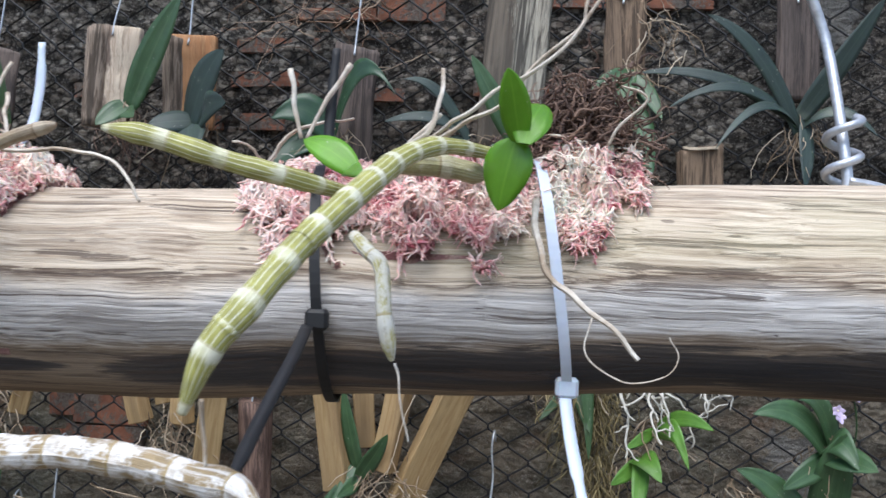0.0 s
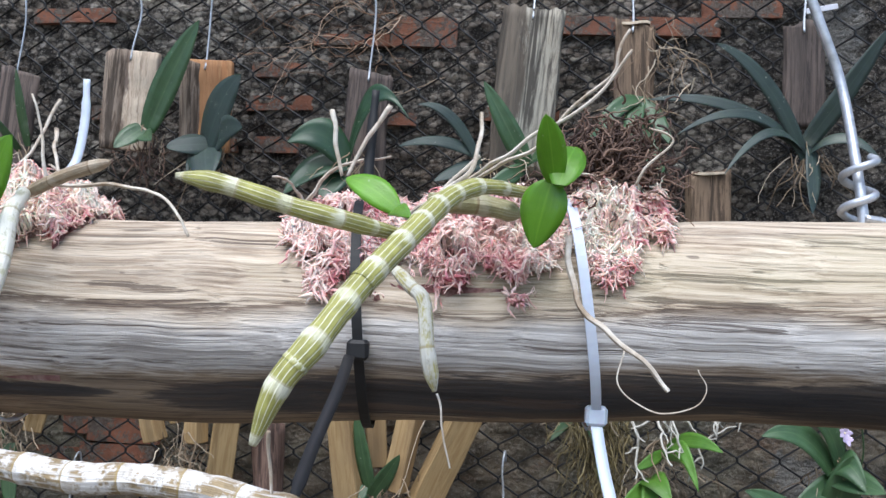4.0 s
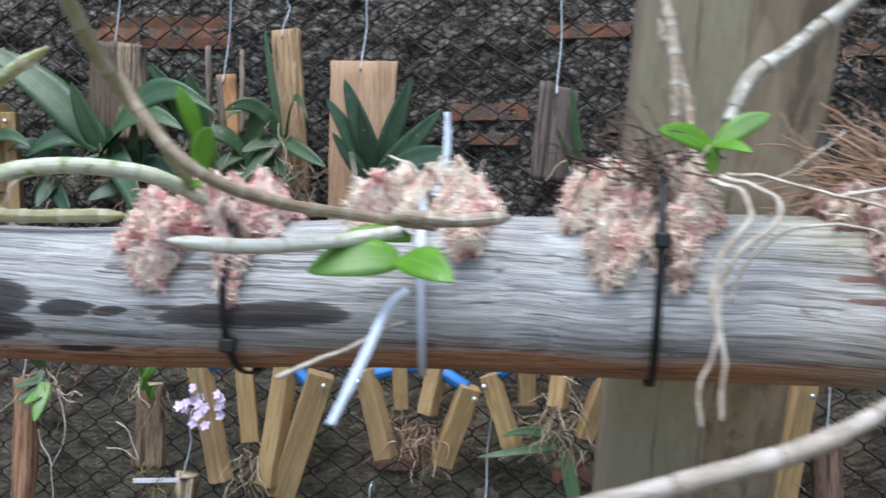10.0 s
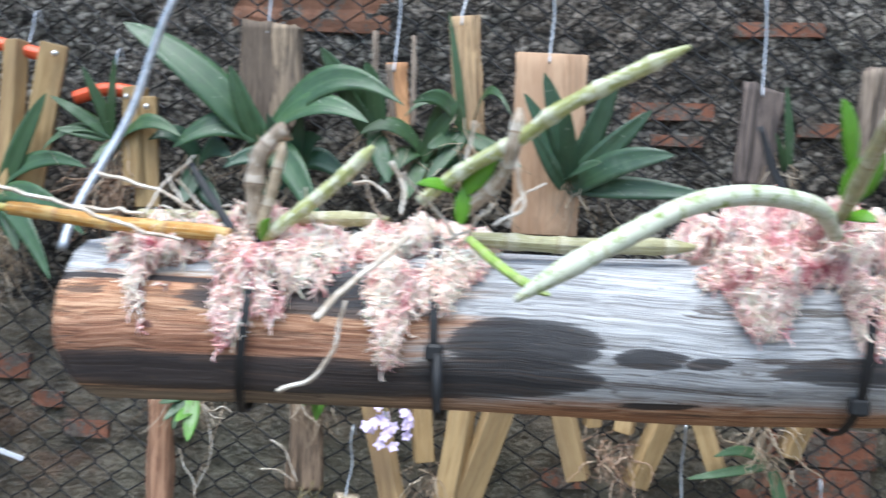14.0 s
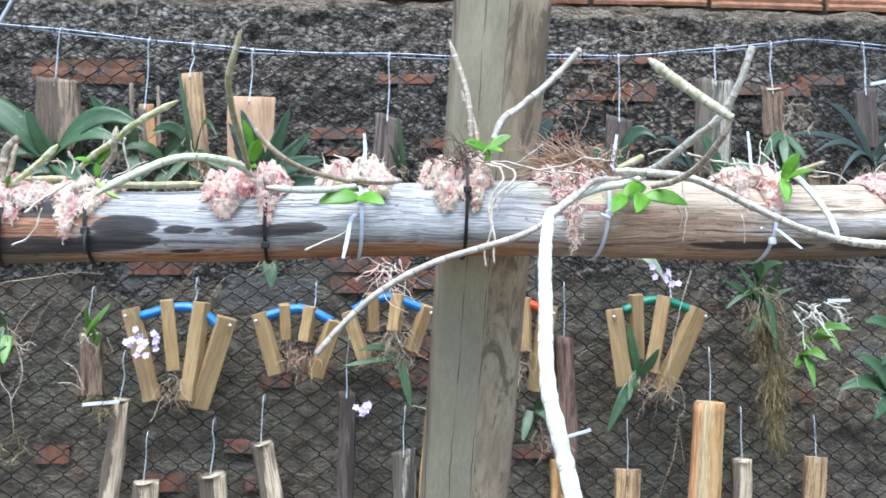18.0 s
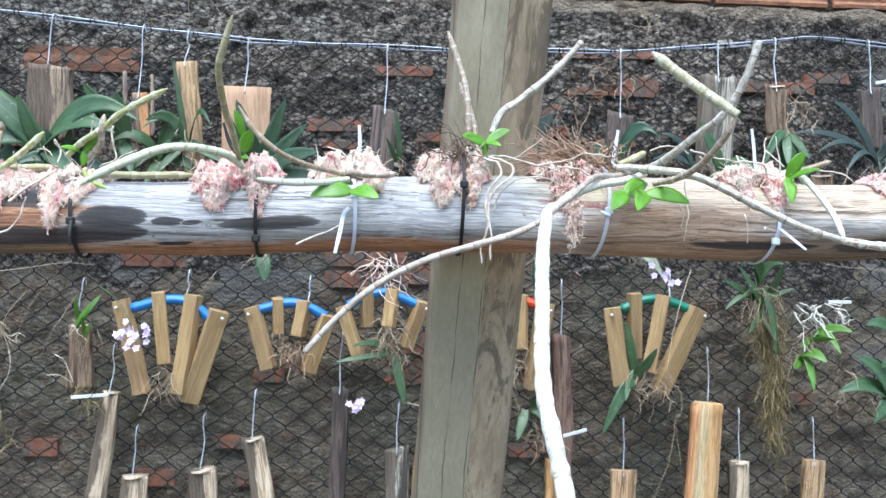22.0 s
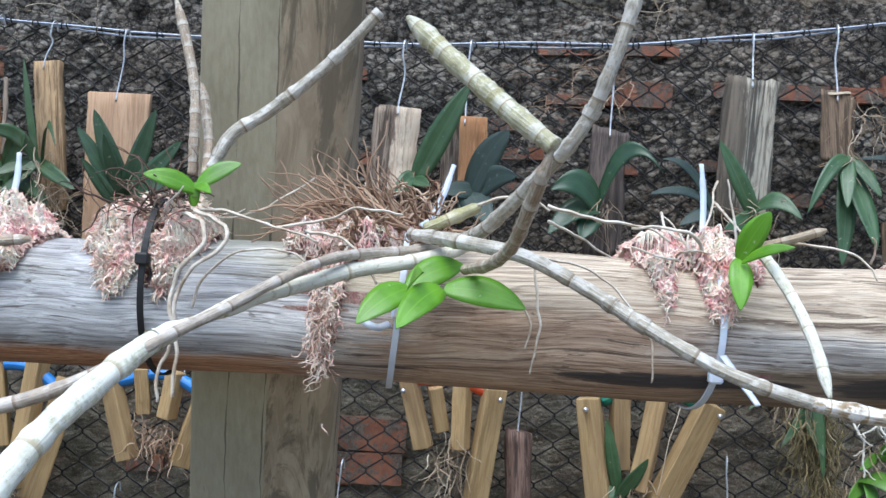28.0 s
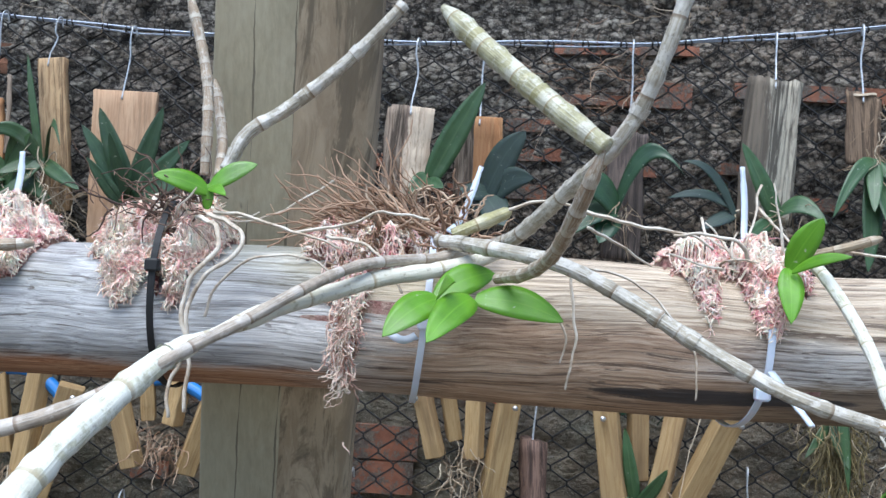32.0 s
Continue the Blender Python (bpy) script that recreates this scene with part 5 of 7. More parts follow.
mounted_orchid((-1.510, 1.141, 1.240), [
    (-1.452, 1.106, 1.296, 0.012, 0.0), (-1.436, 1.105, 1.268, 0.009, 0.01), (-1.430, 1.105, 1.243, 0.010, 0.01), (-1.475, 1.108, 1.318, 0.011, 0.0), (-1.500, 1.110, 1.300, 0.014, 0.0), (-1.470, 1.108, 1.290, 0.013, 0.01), (-1.468, 1.107, 1.180, 0.022, 0.02), (-1.490, 1.109, 1.165, 0.020, 0.02)], 'grass')
mounted_orchid((-0.526, 1.058, 1.643), [
    (-0.533, 1.048, 1.734, 0.012, 0), (-0.550, 1.030, 1.677, 0.010, 0.0)], 'narrow')
mounted_orchid((-0.375, 1.045, 1.662), [
    (-0.309, 1.019, 1.790, 0.036, 0.0), (-0.356, 1.013, 1.650, 0.022, 0.0), (-0.400, 1.017, 1.641, 0.025, 0.0)], 'broad')
mounted_orchid((-0.296, 1.038, 1.645), [
    (-0.255, 1.005, 1.727, 0.043, 0.01), (-0.338, 1.012, 1.643, 0.031, 0.0), (-0.245, 0.984, 1.665, 0.038, 0.01), (-0.310, 1.009, 1.611, 0.040, 0.0), (-0.279, 0.977, 1.603, 0.043, 0.0)], 'grey')
mounted_orchid((-0.132, 1.024, 1.636), [
    (-0.062, 0.968, 1.678, 0.028, 0.05), (-0.199, 1.000, 1.653, 0.043, 0.02), (-0.200, 1.000, 1.595, 0.039, 0.01), (-0.158, 0.996, 1.590, 0.035, 0.0)], 'dark')
mounted_orchid((0.019, 1.011, 1.637), [
    (-0.074, 0.989, 1.651, 0.016, 0.01), (-0.056, 0.998, 1.699, 0.014, 0.02), (-0.033, 0.986, 1.614, 0.021, 0.0)], 'grey')
mounted_orchid((0.064, 1.008, 1.636), [
    (0.017, 0.992, 1.726, 0.026, 0.0), (0.116, 0.963, 1.626, 0.029, 0.02), (0.022, 0.981, 1.607, 0.021, 0.0)], 'broad')
mounted_orchid((0.189, 0.997, 1.710), [
    (0.122, 0.963, 1.635, 0.020, 0.02), (0.166, 0.949, 1.643, 0.021, 0.0), (0.203, 0.946, 1.592, 0.032, 0.0), (0.170, 0.969, 1.571, 0.029, 0.0), (0.217, 0.965, 1.660, 0.019, 0.0)], 'broad')
mounted_orchid((0.367, 0.982, 1.661), [
    (0.259, 0.961, 1.769, 0.019, 0.02), (0.218, 0.944, 1.668, 0.014, 0.03), (0.192, 0.977, 1.709, 0.016, 0.02), (0.264, 0.931, 1.627, 0.013, 0.03), (0.437, 0.956, 1.790, 0.025, 0.0), (0.431, 0.946, 1.646, 0.017, 0.02), (0.362, 0.952, 1.592, 0.019, 0.0)], 'grey')
mounted_orchid((0.224, 0.974, 1.336), [
    (0.267, 0.910, 1.349, 0.019, 0.01), (0.245, 0.912, 1.309, 0.017, 0.02), (0.228, 0.904, 1.337, 0.013, 0.0), (0.189, 0.947, 1.320, 0.013, 0.0)], 'bright')
mounted_orchid((0.406, 0.978, 1.322), [
    (0.316, 0.946, 1.361, 0.032, 0.02), (0.417, 0.928, 1.312, 0.034, 0.02), (0.364, 0.952, 1.377, 0.024, 0.02), (0.430, 0.916, 1.314, 0.034, 0.0), (0.351, 0.953, 1.284, 0.027, 0.0)], 'broad')
mounted_orchid((-0.529, 1.058, 1.296), [
    (-0.508, 1.036, 1.208, 0.020, 0.0), (-0.601, 1.034, 1.310, 0.014, 0.01), (-0.630, 1.037, 1.283, 0.012, 0.0)], 'narrow')
mounted_orchid((-0.094, 1.021, 1.265), [
    (-0.157, 1.006, 1.159, 0.024, 0.01), (-0.120, 0.993, 1.219, 0.014, 0.0), (-0.111, 1.012, 1.360, 0.019, 0.0)], 'broad')
mounted_orchid((-0.764, 1.078, 1.473), [
    (-0.753, 1.067, 1.421, 0.030, 0.0)], 'broad')
mounted_orchid((-0.270, 1.036, 1.484), [
    (-0.275, 1.026, 1.405, 0.025, 0.0)], 'grey')
mounted_orchid((-0.088, 1.021, 1.483), [
    (-0.045, 1.007, 1.441, 0.021, 0.01)], 'pale')
mounted_orchid((0.139, 1.001, 1.425), [
    (0.060, 0.978, 1.383, 0.014, 0.01), (0.113, 0.973, 1.476, 0.021, 0.02), (0.172, 0.968, 1.466, 0.017, 0.02), (0.092, 0.975, 1.465, 0.017, 0.02), (0.155, 0.970, 1.301, 0.017, 0.01)], 'narrow')
mounted_orchid((0.208, 0.975, 1.306), [
    (0.219, 0.914, 1.295, 0.026, 0.01), (0.195, 0.916, 1.245, 0.020, 0.01), (0.175, 0.948, 1.282, 0.018, 0.0)], 'bright')
mounted_orchid((0.405, 0.979, 1.210), [
    (0.271, 0.960, 1.238, 0.035, 0.02), (0.305, 0.957, 1.302, 0.035, 0.02), (0.411, 0.948, 1.344, 0.042, 0.02), (0.335, 0.954, 1.183, 0.037, 0.02), (0.445, 0.945, 1.261, 0.042, 0.0)], 'broad')
mounted_orchid((-0.284, 1.037, 1.205), [
    (-0.311, 1.009, 1.150, 0.020, 0.0), (-0.255, 1.005, 1.169, 0.018, 0.01), (-0.266, 1.006, 1.224, 0.016, 0.01)], 'narrow')
mounted_orchid((-1.212, 1.116, 1.345), [
    (-1.233, 1.088, 1.310, 0.016, 0.0), (-1.221, 1.088, 1.300, 0.014, 0.0), (-1.240, 1.090, 1.330, 0.014, 0.0), (-1.247, 1.089, 1.419, 0.017, 0.0)], 'narrow')
mounted_orchid((-1.198, 1.105, 1.330), [
    (-1.200, 1.074, 1.290, 0.020, 0.0), (-1.216, 1.076, 1.312, 0.016, 0.0)], 'bright')
mounted_orchid((-1.051, 1.102, 1.325), [
    (-1.058, 1.073, 1.355, 0.008, 0.0), (-1.041, 1.072, 1.346, 0.009, 0.0)], 'bright')
mounted_orchid((-0.090, 1.021, 1.257), [
    (-0.059, 0.998, 1.313, 0.021, 0.0), (-0.111, 0.992, 1.245, 0.018, 0.0)], 'broad')
mounted_orchid((-1.071, 1.104, 1.341), [
    (-1.026, 1.070, 1.393, 0.014, 0.0), (-1.067, 1.074, 1.388, 0.012, 0.0), (-1.046, 1.072, 1.373, 0.010, 0.0)], 'bright')
mounted_orchid((0.144, 1.001, 1.395), [
    (0.055, 0.978, 1.439, 0.015, 0.0), (0.084, 0.976, 1.465, 0.014, 0.0), (0.172, 0.968, 1.475, 0.017, 0.0), (0.155, 0.970, 1.330, 0.019, 0.0), (0.102, 0.974, 1.340, 0.014, 0.0), (0.190, 0.967, 1.425, 0.012, 0.0)], 'narrow')


# ---- orchids tied to the log ----
ORCHID_X = (-1.01, -0.925, -0.757, -0.645, -0.503, -0.365, -0.178, 0.005)
ORCHID_WORDS = (
    "old orchid with amber canes tied to the sawn log end", "orchid with a jointed cane and fresh shoot on the log",
    "orchid with a green arching cane tied to the log", "orchid with two bright leaves tied to the log",
    "orchid with thin upright canes beside the post", "large orchid with long grey branching canes on the log",
    "small orchid with bright leaves and pale drooping cane", "orchid with thick striped canes and bright leaves")
ORCHIDS = [thing("log_orchid", (x, log_y(x), log_z(x) + log_at(x, 2)), w, "orchid", "orchids on the log") for x, w in zip(ORCHID_X, ORCHID_WORDS)]


def owner(a, b):
    """The orchid whose base is nearest to whichever end lies closer to the log."""
    def off(p):
        return math.hypot(p[1] - log_y(p[0]), p[2] - log_z(p[0]))
    p = a if off(a) <= off(b) else b
    return min(ORCHIDS, key=lambda o: abs(o.matrix_basis.translation.x - p[0]))


CANE["olive_upright"] = CANE["olive"]
CANE_R = {"olive_upright": 0.0032, "fork": 0.0046, "fork_green": 0.0034, "striped": 0.0036, "striped_thin": 0.0027, "grey": 0.0042, "grey_thin": 0.0031, "olive": 0.0038, "thin": 0.0033, "thin_brown": 0.0026, "pale": 0.0042, "pale_thin": 0.0032,
          "pale_tip": 0.0025, "white": 0.0052, "yellow": 0.0039, "yellow_tip": 0.0019, "stub": 0.0036, "green": 0.0041, "mottled": 0.0043, "shoot": 0.0021}


def cane(pts, style, who=None):
    """A jointed cane from its base to its tip, with a swelling at each node and a papery tip."""
    ob = ORCHIDS[who] if who is not None else owner(pts[0], pts[-1])
    r0, seed = CANE_R[style], Vector((RNG.uniform(0, 40), 0, 0))
    node = {"white": 0.05, "green": 0.03, "grey": 0.036, "fork": 0.021, "fork_green": 0.024, "pale": 0.042, "mottled": 0.020, "striped": 0.0145, "striped_thin": 0.0145}.get(style, 0.021)

    def radius(t, s):
        k = 1 - 0.42 * max(0, 1 - t / 0.40) ** 1.5 if style in ("striped", "striped_thin") and pts[0][0] > -0.2 else 1 - 0.2 * max(0, 1 - t / 0.12)
        if style == "white":
            k *= 1 - 0.55 * max(0, 1 - t / 0.05)
        if style not in ("white", "grey", "grey_thin", "stub", "yellow"):
            k *= 1 - 0.72 * max(0, (t - 0.88) / 0.12) ** 1.5
        else:
            k *= 1 + {"white": 0.22, "stub": 0.28, "yellow": -0.12}.get(style, -0.18) * t
        d = abs((s / node + 0.5) % 1 - 0.5) * node
        return r0 * k * (1 + (0.15 if style in ("fork", "olive", "grey", "fork_green", "thin") else 0.08) * math.exp(-(d / 0.0022) ** 2) + {"mottled": 0.16, "white": 0.16, "pale": 0.13, "stub": 0.30, "yellow": 0.11}.get(style, 0.09) * noise.noise(seed + Vector((s * 90, 0, 0))))
    bd = Build()
    tube(bd, spline(pts, 16), radius, 12)
    stem = part("cane", bd, CANE[style], ob)
    # loose papery sheaths at a few nodes
    if style in ("pale", "grey", "fork", "white", "striped"):
        line = spline(pts, 16)
        for _ in range(4 if style == "white" else 3):
            i = RNG.randrange(4, len(line) - 8)
            seg = line[i:i + RNG.randrange(3, 6)]
            bd = Build()
            tube(bd, seg, lambda t, s: r0 * (1.01 + (0.07 if style != "white" else 0.11) * t) * (1 + 0.05 * noise.noise(seed + Vector((s * 900, 3, 0)))), 12, False)
            part("sheath", bd, CANE[style if style != "fork" else "olive"], stem, "loose papery sheath")


def root(pts, mm):
    ob = owner(pts[0], pts[-1])
    line = spline(pts, 7)
    line = [p + noise.noise_vector(p * 90) * 0.0016 for p in line]
    bd = Build()
    tube(bd, line, lambda t, s: 0.001 * mm * (1.0 - 0.35 * t) * (1 + 0.15 * noise.noise(Vector((s * 200, mm, 0)))), 7)
    part("aerial_root", bd, ROOT, ob)


def near_leaf(base, tip, width, bend):
    ob = owner(base, base)
    bd = Build()
    b, t = Vector(base), Vector(tip)
    eye = Vector((b.x * 0.85 - 0.05, -0.15, 1.52))
    face = (eye - b).normalized() + Vector((0, 0, 0.45))
    blade(bd, b, t, width, 0.06 * (t - b).length, face=face, fold=0.16, shape="oval", thick=0.0014, rows=16)
    part("leaf", bd, LEAF["young"], ob)


cane([(-0.514, 0.444, 1.583), (-0.514, 0.444, 1.611), (-0.517, 0.449, 1.641), (-0.526, 0.455, 1.674), (-0.536, 0.459, 1.704)], 'thin')
cane([(-0.505, 0.443, 1.583), (-0.508, 0.458, 1.610), (-0.519, 0.474, 1.650)], 'thin')
cane([(-0.494, 0.412, 1.583), (-0.483, 0.416, 1.606), (-0.462, 0.419, 1.622), (-0.435, 0.417, 1.645), (-0.414, 0.415, 1.666), (-0.395, 0.413, 1.688)], 'grey')
cane([(-0.337, 0.348, 1.527), (-0.325, 0.317, 1.530), (-0.318, 0.286, 1.538), (-0.315, 0.256, 1.551), (-0.312, 0.236, 1.565), (-0.309, 0.229, 1.576)], 'thin')
cane([(-0.308, 0.229, 1.577), (-0.323, 0.237, 1.590), (-0.338, 0.248, 1.605), (-0.357, 0.260, 1.624), (-0.373, 0.270, 1.641)], 'fork')
cane([(-0.339, 0.378, 1.544), (-0.326, 0.357, 1.551), (-0.308, 0.325, 1.570), (-0.293, 0.294, 1.587), (-0.282, 0.283, 1.606), (-0.274, 0.272, 1.631), (-0.267, 0.267, 1.657)], 'grey')
cane([(-0.368, 0.381, 1.547), (-0.343, 0.356, 1.543), (-0.308, 0.327, 1.535), (-0.278, 0.313, 1.520), (-0.254, 0.301, 1.505), (-0.221, 0.286, 1.486), (-0.198, 0.281, 1.477), (-0.172, 0.280, 1.470)], 'grey')
cane([(-0.174, 0.280, 1.4703), (-0.146, 0.277, 1.466), (-0.121, 0.273, 1.4645), (-0.097, 0.265, 1.464), (-0.080, 0.261, 1.4655), (-0.060, 0.259, 1.464), (-0.044, 0.254, 1.462), (-0.034, 0.250, 1.4615), (-0.029, 0.247, 1.459), (-0.026, 0.245, 1.456)], 'mottled', 5)
cane([(-0.332, 0.397, 1.550), (-0.347, 0.384, 1.544), (-0.368, 0.371, 1.537), (-0.405, 0.332, 1.530), (-0.430, 0.296, 1.516), (-0.450, 0.275, 1.502), (-0.466, 0.258, 1.492), (-0.477, 0.244, 1.484), (-0.490, 0.232, 1.475)], 'grey_thin', 5)
cane([(-0.333, 0.383, 1.542), (-0.348, 0.374, 1.536), (-0.368, 0.361, 1.530), (-0.396, 0.343, 1.524), (-0.418, 0.325, 1.516), (-0.437, 0.299, 1.509), (-0.452, 0.278, 1.501), (-0.465, 0.268, 1.4945)], 'pale')
cane([(-0.460, 0.272, 1.4975), (-0.468, 0.266, 1.4925), (-0.474, 0.257, 1.4885), (-0.479, 0.246, 1.4835), (-0.487, 0.222, 1.472), (-0.497, 0.193, 1.455), (-0.506, 0.163, 1.430), (-0.5105, 0.145, 1.404), (-0.517, 0.122, 1.372), (-0.520, 0.103, 1.343), (-0.519, 0.086, 1.320), (-0.515, 0.076, 1.293), (-0.513, 0.060, 1.266)], 'white', 5)
cane([(-0.488, 0.234, 1.4765), (-0.512, 0.228, 1.465), (-0.544, 0.224, 1.455), (-0.580, 0.222, 1.444), (-0.612, 0.222, 1.430), (-0.640, 0.222, 1.412), (-0.664, 0.223, 1.390), (-0.688, 0.225, 1.363)], 'grey_thin', 5)
cane([(-1.022, 0.460, 1.526), (-1.039, 0.460, 1.527), (-1.064, 0.467, 1.528), (-1.094, 0.475, 1.530), (-1.122, 0.478, 1.533), (-1.135, 0.479, 1.534)], 'yellow')
cane([(-1.131, 0.479, 1.5335), (-1.146, 0.480, 1.535), (-1.160, 0.481, 1.536), (-1.170, 0.482, 1.5365)], 'yellow_tip', 0)
cane([(-1.076, 0.493, 1.534), (-1.046, 0.491, 1.534), (-0.999, 0.487, 1.536), (-0.950, 0.482, 1.538)], 'olive')
cane([(-0.754, 0.425, 1.539), (-0.770, 0.406, 1.548), (-0.790, 0.393, 1.551), (-0.813, 0.380, 1.550), (-0.835, 0.372, 1.544), (-0.856, 0.364, 1.533), (-0.882, 0.358, 1.518), (-0.898, 0.357, 1.507)], 'green')
cane([(-0.934, 0.451, 1.546), (-0.917, 0.439, 1.559), (-0.892, 0.427, 1.574), (-0.876, 0.416, 1.586), (-0.850, 0.407, 1.600), (-0.828, 0.401, 1.611)], 'fork_green')
cane([(-0.915, 0.449, 1.541), (-0.899, 0.438, 1.557), (-0.895, 0.427, 1.572), (-0.893, 0.427, 1.587)], 'thin')
cane([(-0.910, 0.459, 1.530), (-0.870, 0.455, 1.529), (-0.836, 0.452, 1.530), (-0.807, 0.450, 1.531)], 'olive')
cane([(-1.007, 0.457, 1.525), (-0.987, 0.456, 1.541), (-0.969, 0.452, 1.557), (-0.957, 0.451, 1.570)], 'fork_green')
cane([(-1.011, 0.458, 1.529), (-1.012, 0.458, 1.549), (-1.010, 0.457, 1.563), (-1.003, 0.457, 1.573), (-0.998, 0.457, 1.576)], 'stub')
cane([(-1.007, 0.452, 1.529), (-1.003, 0.452, 1.546), (-1.000, 0.452, 1.561), (-0.999, 0.454, 1.570)], 'thin_brown')
cane([(-0.912, 0.429, 1.529), (-0.902, 0.408, 1.520), (-0.892, 0.397, 1.513), (-0.881, 0.391, 1.508)], 'shoot')
cane([(-0.757, 0.415, 1.545), (-0.763, 0.375, 1.570), (-0.767, 0.349, 1.582), (-0.770, 0.320, 1.601), (-0.770, 0.305, 1.615), (-0.765, 0.295, 1.631), (-0.7575, 0.285, 1.655)], 'olive_upright')
cane([(-0.632, 0.402, 1.528), (-0.640, 0.398, 1.529), (-0.663, 0.379, 1.531), (-0.694, 0.345, 1.534), (-0.719, 0.323, 1.543), (-0.740, 0.320, 1.562), (-0.753, 0.321, 1.582)], 'thin_brown')
cane([(-0.647, 0.385, 1.525), (-0.673, 0.368, 1.519), (-0.705, 0.345, 1.515), (-0.736, 0.333, 1.516)], 'pale_thin')
cane([(-0.650, 0.386, 1.533), (-0.623, 0.393, 1.531), (-0.596, 0.401, 1.534)], 'thin')
cane([(-0.012, 0.299, 1.534), (-0.027, 0.270, 1.537), (-0.041, 0.262, 1.540), (-0.059, 0.257, 1.545), (-0.072, 0.258, 1.547)], 'striped_thin')
cane([(0.027, 0.346, 1.553), (0.010, 0.327, 1.553), (-0.001, 0.308, 1.547), (-0.011, 0.279, 1.534), (-0.022, 0.260, 1.520), (-0.031, 0.246, 1.506), (-0.039, 0.242, 1.495), (-0.045, 0.243, 1.480)], 'striped')
cane([(-0.019, 0.340, 1.523), (-0.013, 0.329, 1.518), (-0.008, 0.324, 1.513), (-0.006, 0.318, 1.498), (-0.003, 0.318, 1.484)], 'pale_tip')
cane([(-0.169, 0.368, 1.547), (-0.168, 0.363, 1.544), (-0.166, 0.353, 1.538), (-0.160, 0.336, 1.519), (-0.157, 0.316, 1.497), (-0.1555, 0.300, 1.471)], 'pale_thin')
cane([(-0.169, 0.373, 1.548), (-0.150, 0.361, 1.554), (-0.132, 0.360, 1.560)], 'thin_brown')
cane([(-0.360, 0.390, 1.551), (-0.345, 0.389, 1.558), (-0.327, 0.397, 1.567)], 'olive')
cane([(-0.008, 0.339, 1.548), (0.011, 0.347, 1.548), (0.025, 0.346, 1.545)], 'olive')
root([(0.004, 0.338, 1.556), (0.020, 0.326, 1.566), (0.035, 0.325, 1.575), (0.048, 0.324, 1.586), (0.059, 0.323, 1.600)], 0.8)
root([(0.008, 0.347, 1.558), (0.028, 0.336, 1.568), (0.041, 0.334, 1.583), (0.053, 0.333, 1.594), (0.056, 0.333, 1.602), (0.060, 0.333, 1.611)], 0.8)
root([(-0.019, 0.340, 1.531), (-0.007, 0.329, 1.546), (0.000, 0.328, 1.553), (0.008, 0.327, 1.560), (0.009, 0.337, 1.580)], 1.1)
root([(-0.017, 0.349, 1.542), (-0.004, 0.338, 1.552), (0.006, 0.337, 1.562), (0.009, 0.337, 1.565)], 1.1)
root([(-0.050, 0.372, 1.586), (-0.047, 0.372, 1.572), (-0.044, 0.372, 1.559)], 1.1)
root([(-0.026, 0.370, 1.587), (-0.035, 0.371, 1.573), (-0.042, 0.372, 1.559)], 1.1)
root([(0.042, 0.344, 1.538), (0.043, 0.334, 1.521), (0.048, 0.329, 1.510), (0.058, 0.323, 1.503), (0.067, 0.322, 1.494), (0.075, 0.321, 1.487)], 1.3)
root([(0.060, 0.322, 1.500), (0.058, 0.321, 1.489), (0.066, 0.320, 1.481), (0.078, 0.320, 1.480), (0.086, 0.321, 1.487), (0.084, 0.322, 1.495)], 0.3)
root([(0.069, 0.362, 1.559), (0.073, 0.361, 1.567), (0.082, 0.361, 1.576), (0.073, 0.362, 1.581)], 0.6)
root([(-0.003, 0.318, 1.484), (-0.000, 0.318, 1.477), (0.001, 0.318, 1.468), (0.003, 0.318, 1.459)], 0.4)
root([(-0.043, 0.252, 1.482), (-0.042, 0.252, 1.476), (-0.041, 0.252, 1.465)], 0.6)
root([(-0.165, 0.383, 1.552), (-0.140, 0.380, 1.553), (-0.116, 0.368, 1.548), (-0.105, 0.362, 1.540), (-0.101, 0.362, 1.533)], 0.9)
root([(-0.198, 0.376, 1.545), (-0.206, 0.366, 1.554), (-0.221, 0.368, 1.557), (-0.241, 0.369, 1.557)], 1.2)
root([(-0.209, 0.357, 1.484), (-0.204, 0.366, 1.487), (-0.194, 0.365, 1.483)], 0.9)
root([(-0.179, 0.414, 1.579), (-0.174, 0.403, 1.568), (-0.166, 0.393, 1.557)], 1.0)
root([(-0.496, 0.402, 1.557), (-0.473, 0.400, 1.555), (-0.442, 0.392, 1.546), (-0.423, 0.391, 1.540)], 1.2)
root([(-0.507, 0.403, 1.555), (-0.493, 0.392, 1.549), (-0.489, 0.386, 1.536), (-0.501, 0.382, 1.520), (-0.505, 0.383, 1.500), (-0.500, 0.381, 1.472), (-0.501, 0.381, 1.446)], 1.6)
root([(-0.499, 0.402, 1.556), (-0.480, 0.391, 1.548), (-0.477, 0.385, 1.537), (-0.495, 0.382, 1.520), (-0.502, 0.383, 1.504), (-0.503, 0.383, 1.482), (-0.510, 0.382, 1.460), (-0.509, 0.382, 1.443)], 1.5)
root([(-0.450, 0.398, 1.548), (-0.417, 0.385, 1.553), (-0.399, 0.383, 1.561), (-0.373, 0.381, 1.558)], 1.1)
root([(-0.429, 0.386, 1.546), (-0.409, 0.374, 1.543), (-0.393, 0.368, 1.531), (-0.386, 0.362, 1.517)], 1.1)
root([(-0.291, 0.364, 1.566), (-0.277, 0.363, 1.562), (-0.254, 0.371, 1.559), (-0.234, 0.374, 1.558), (-0.219, 0.372, 1.550)], 1.2)
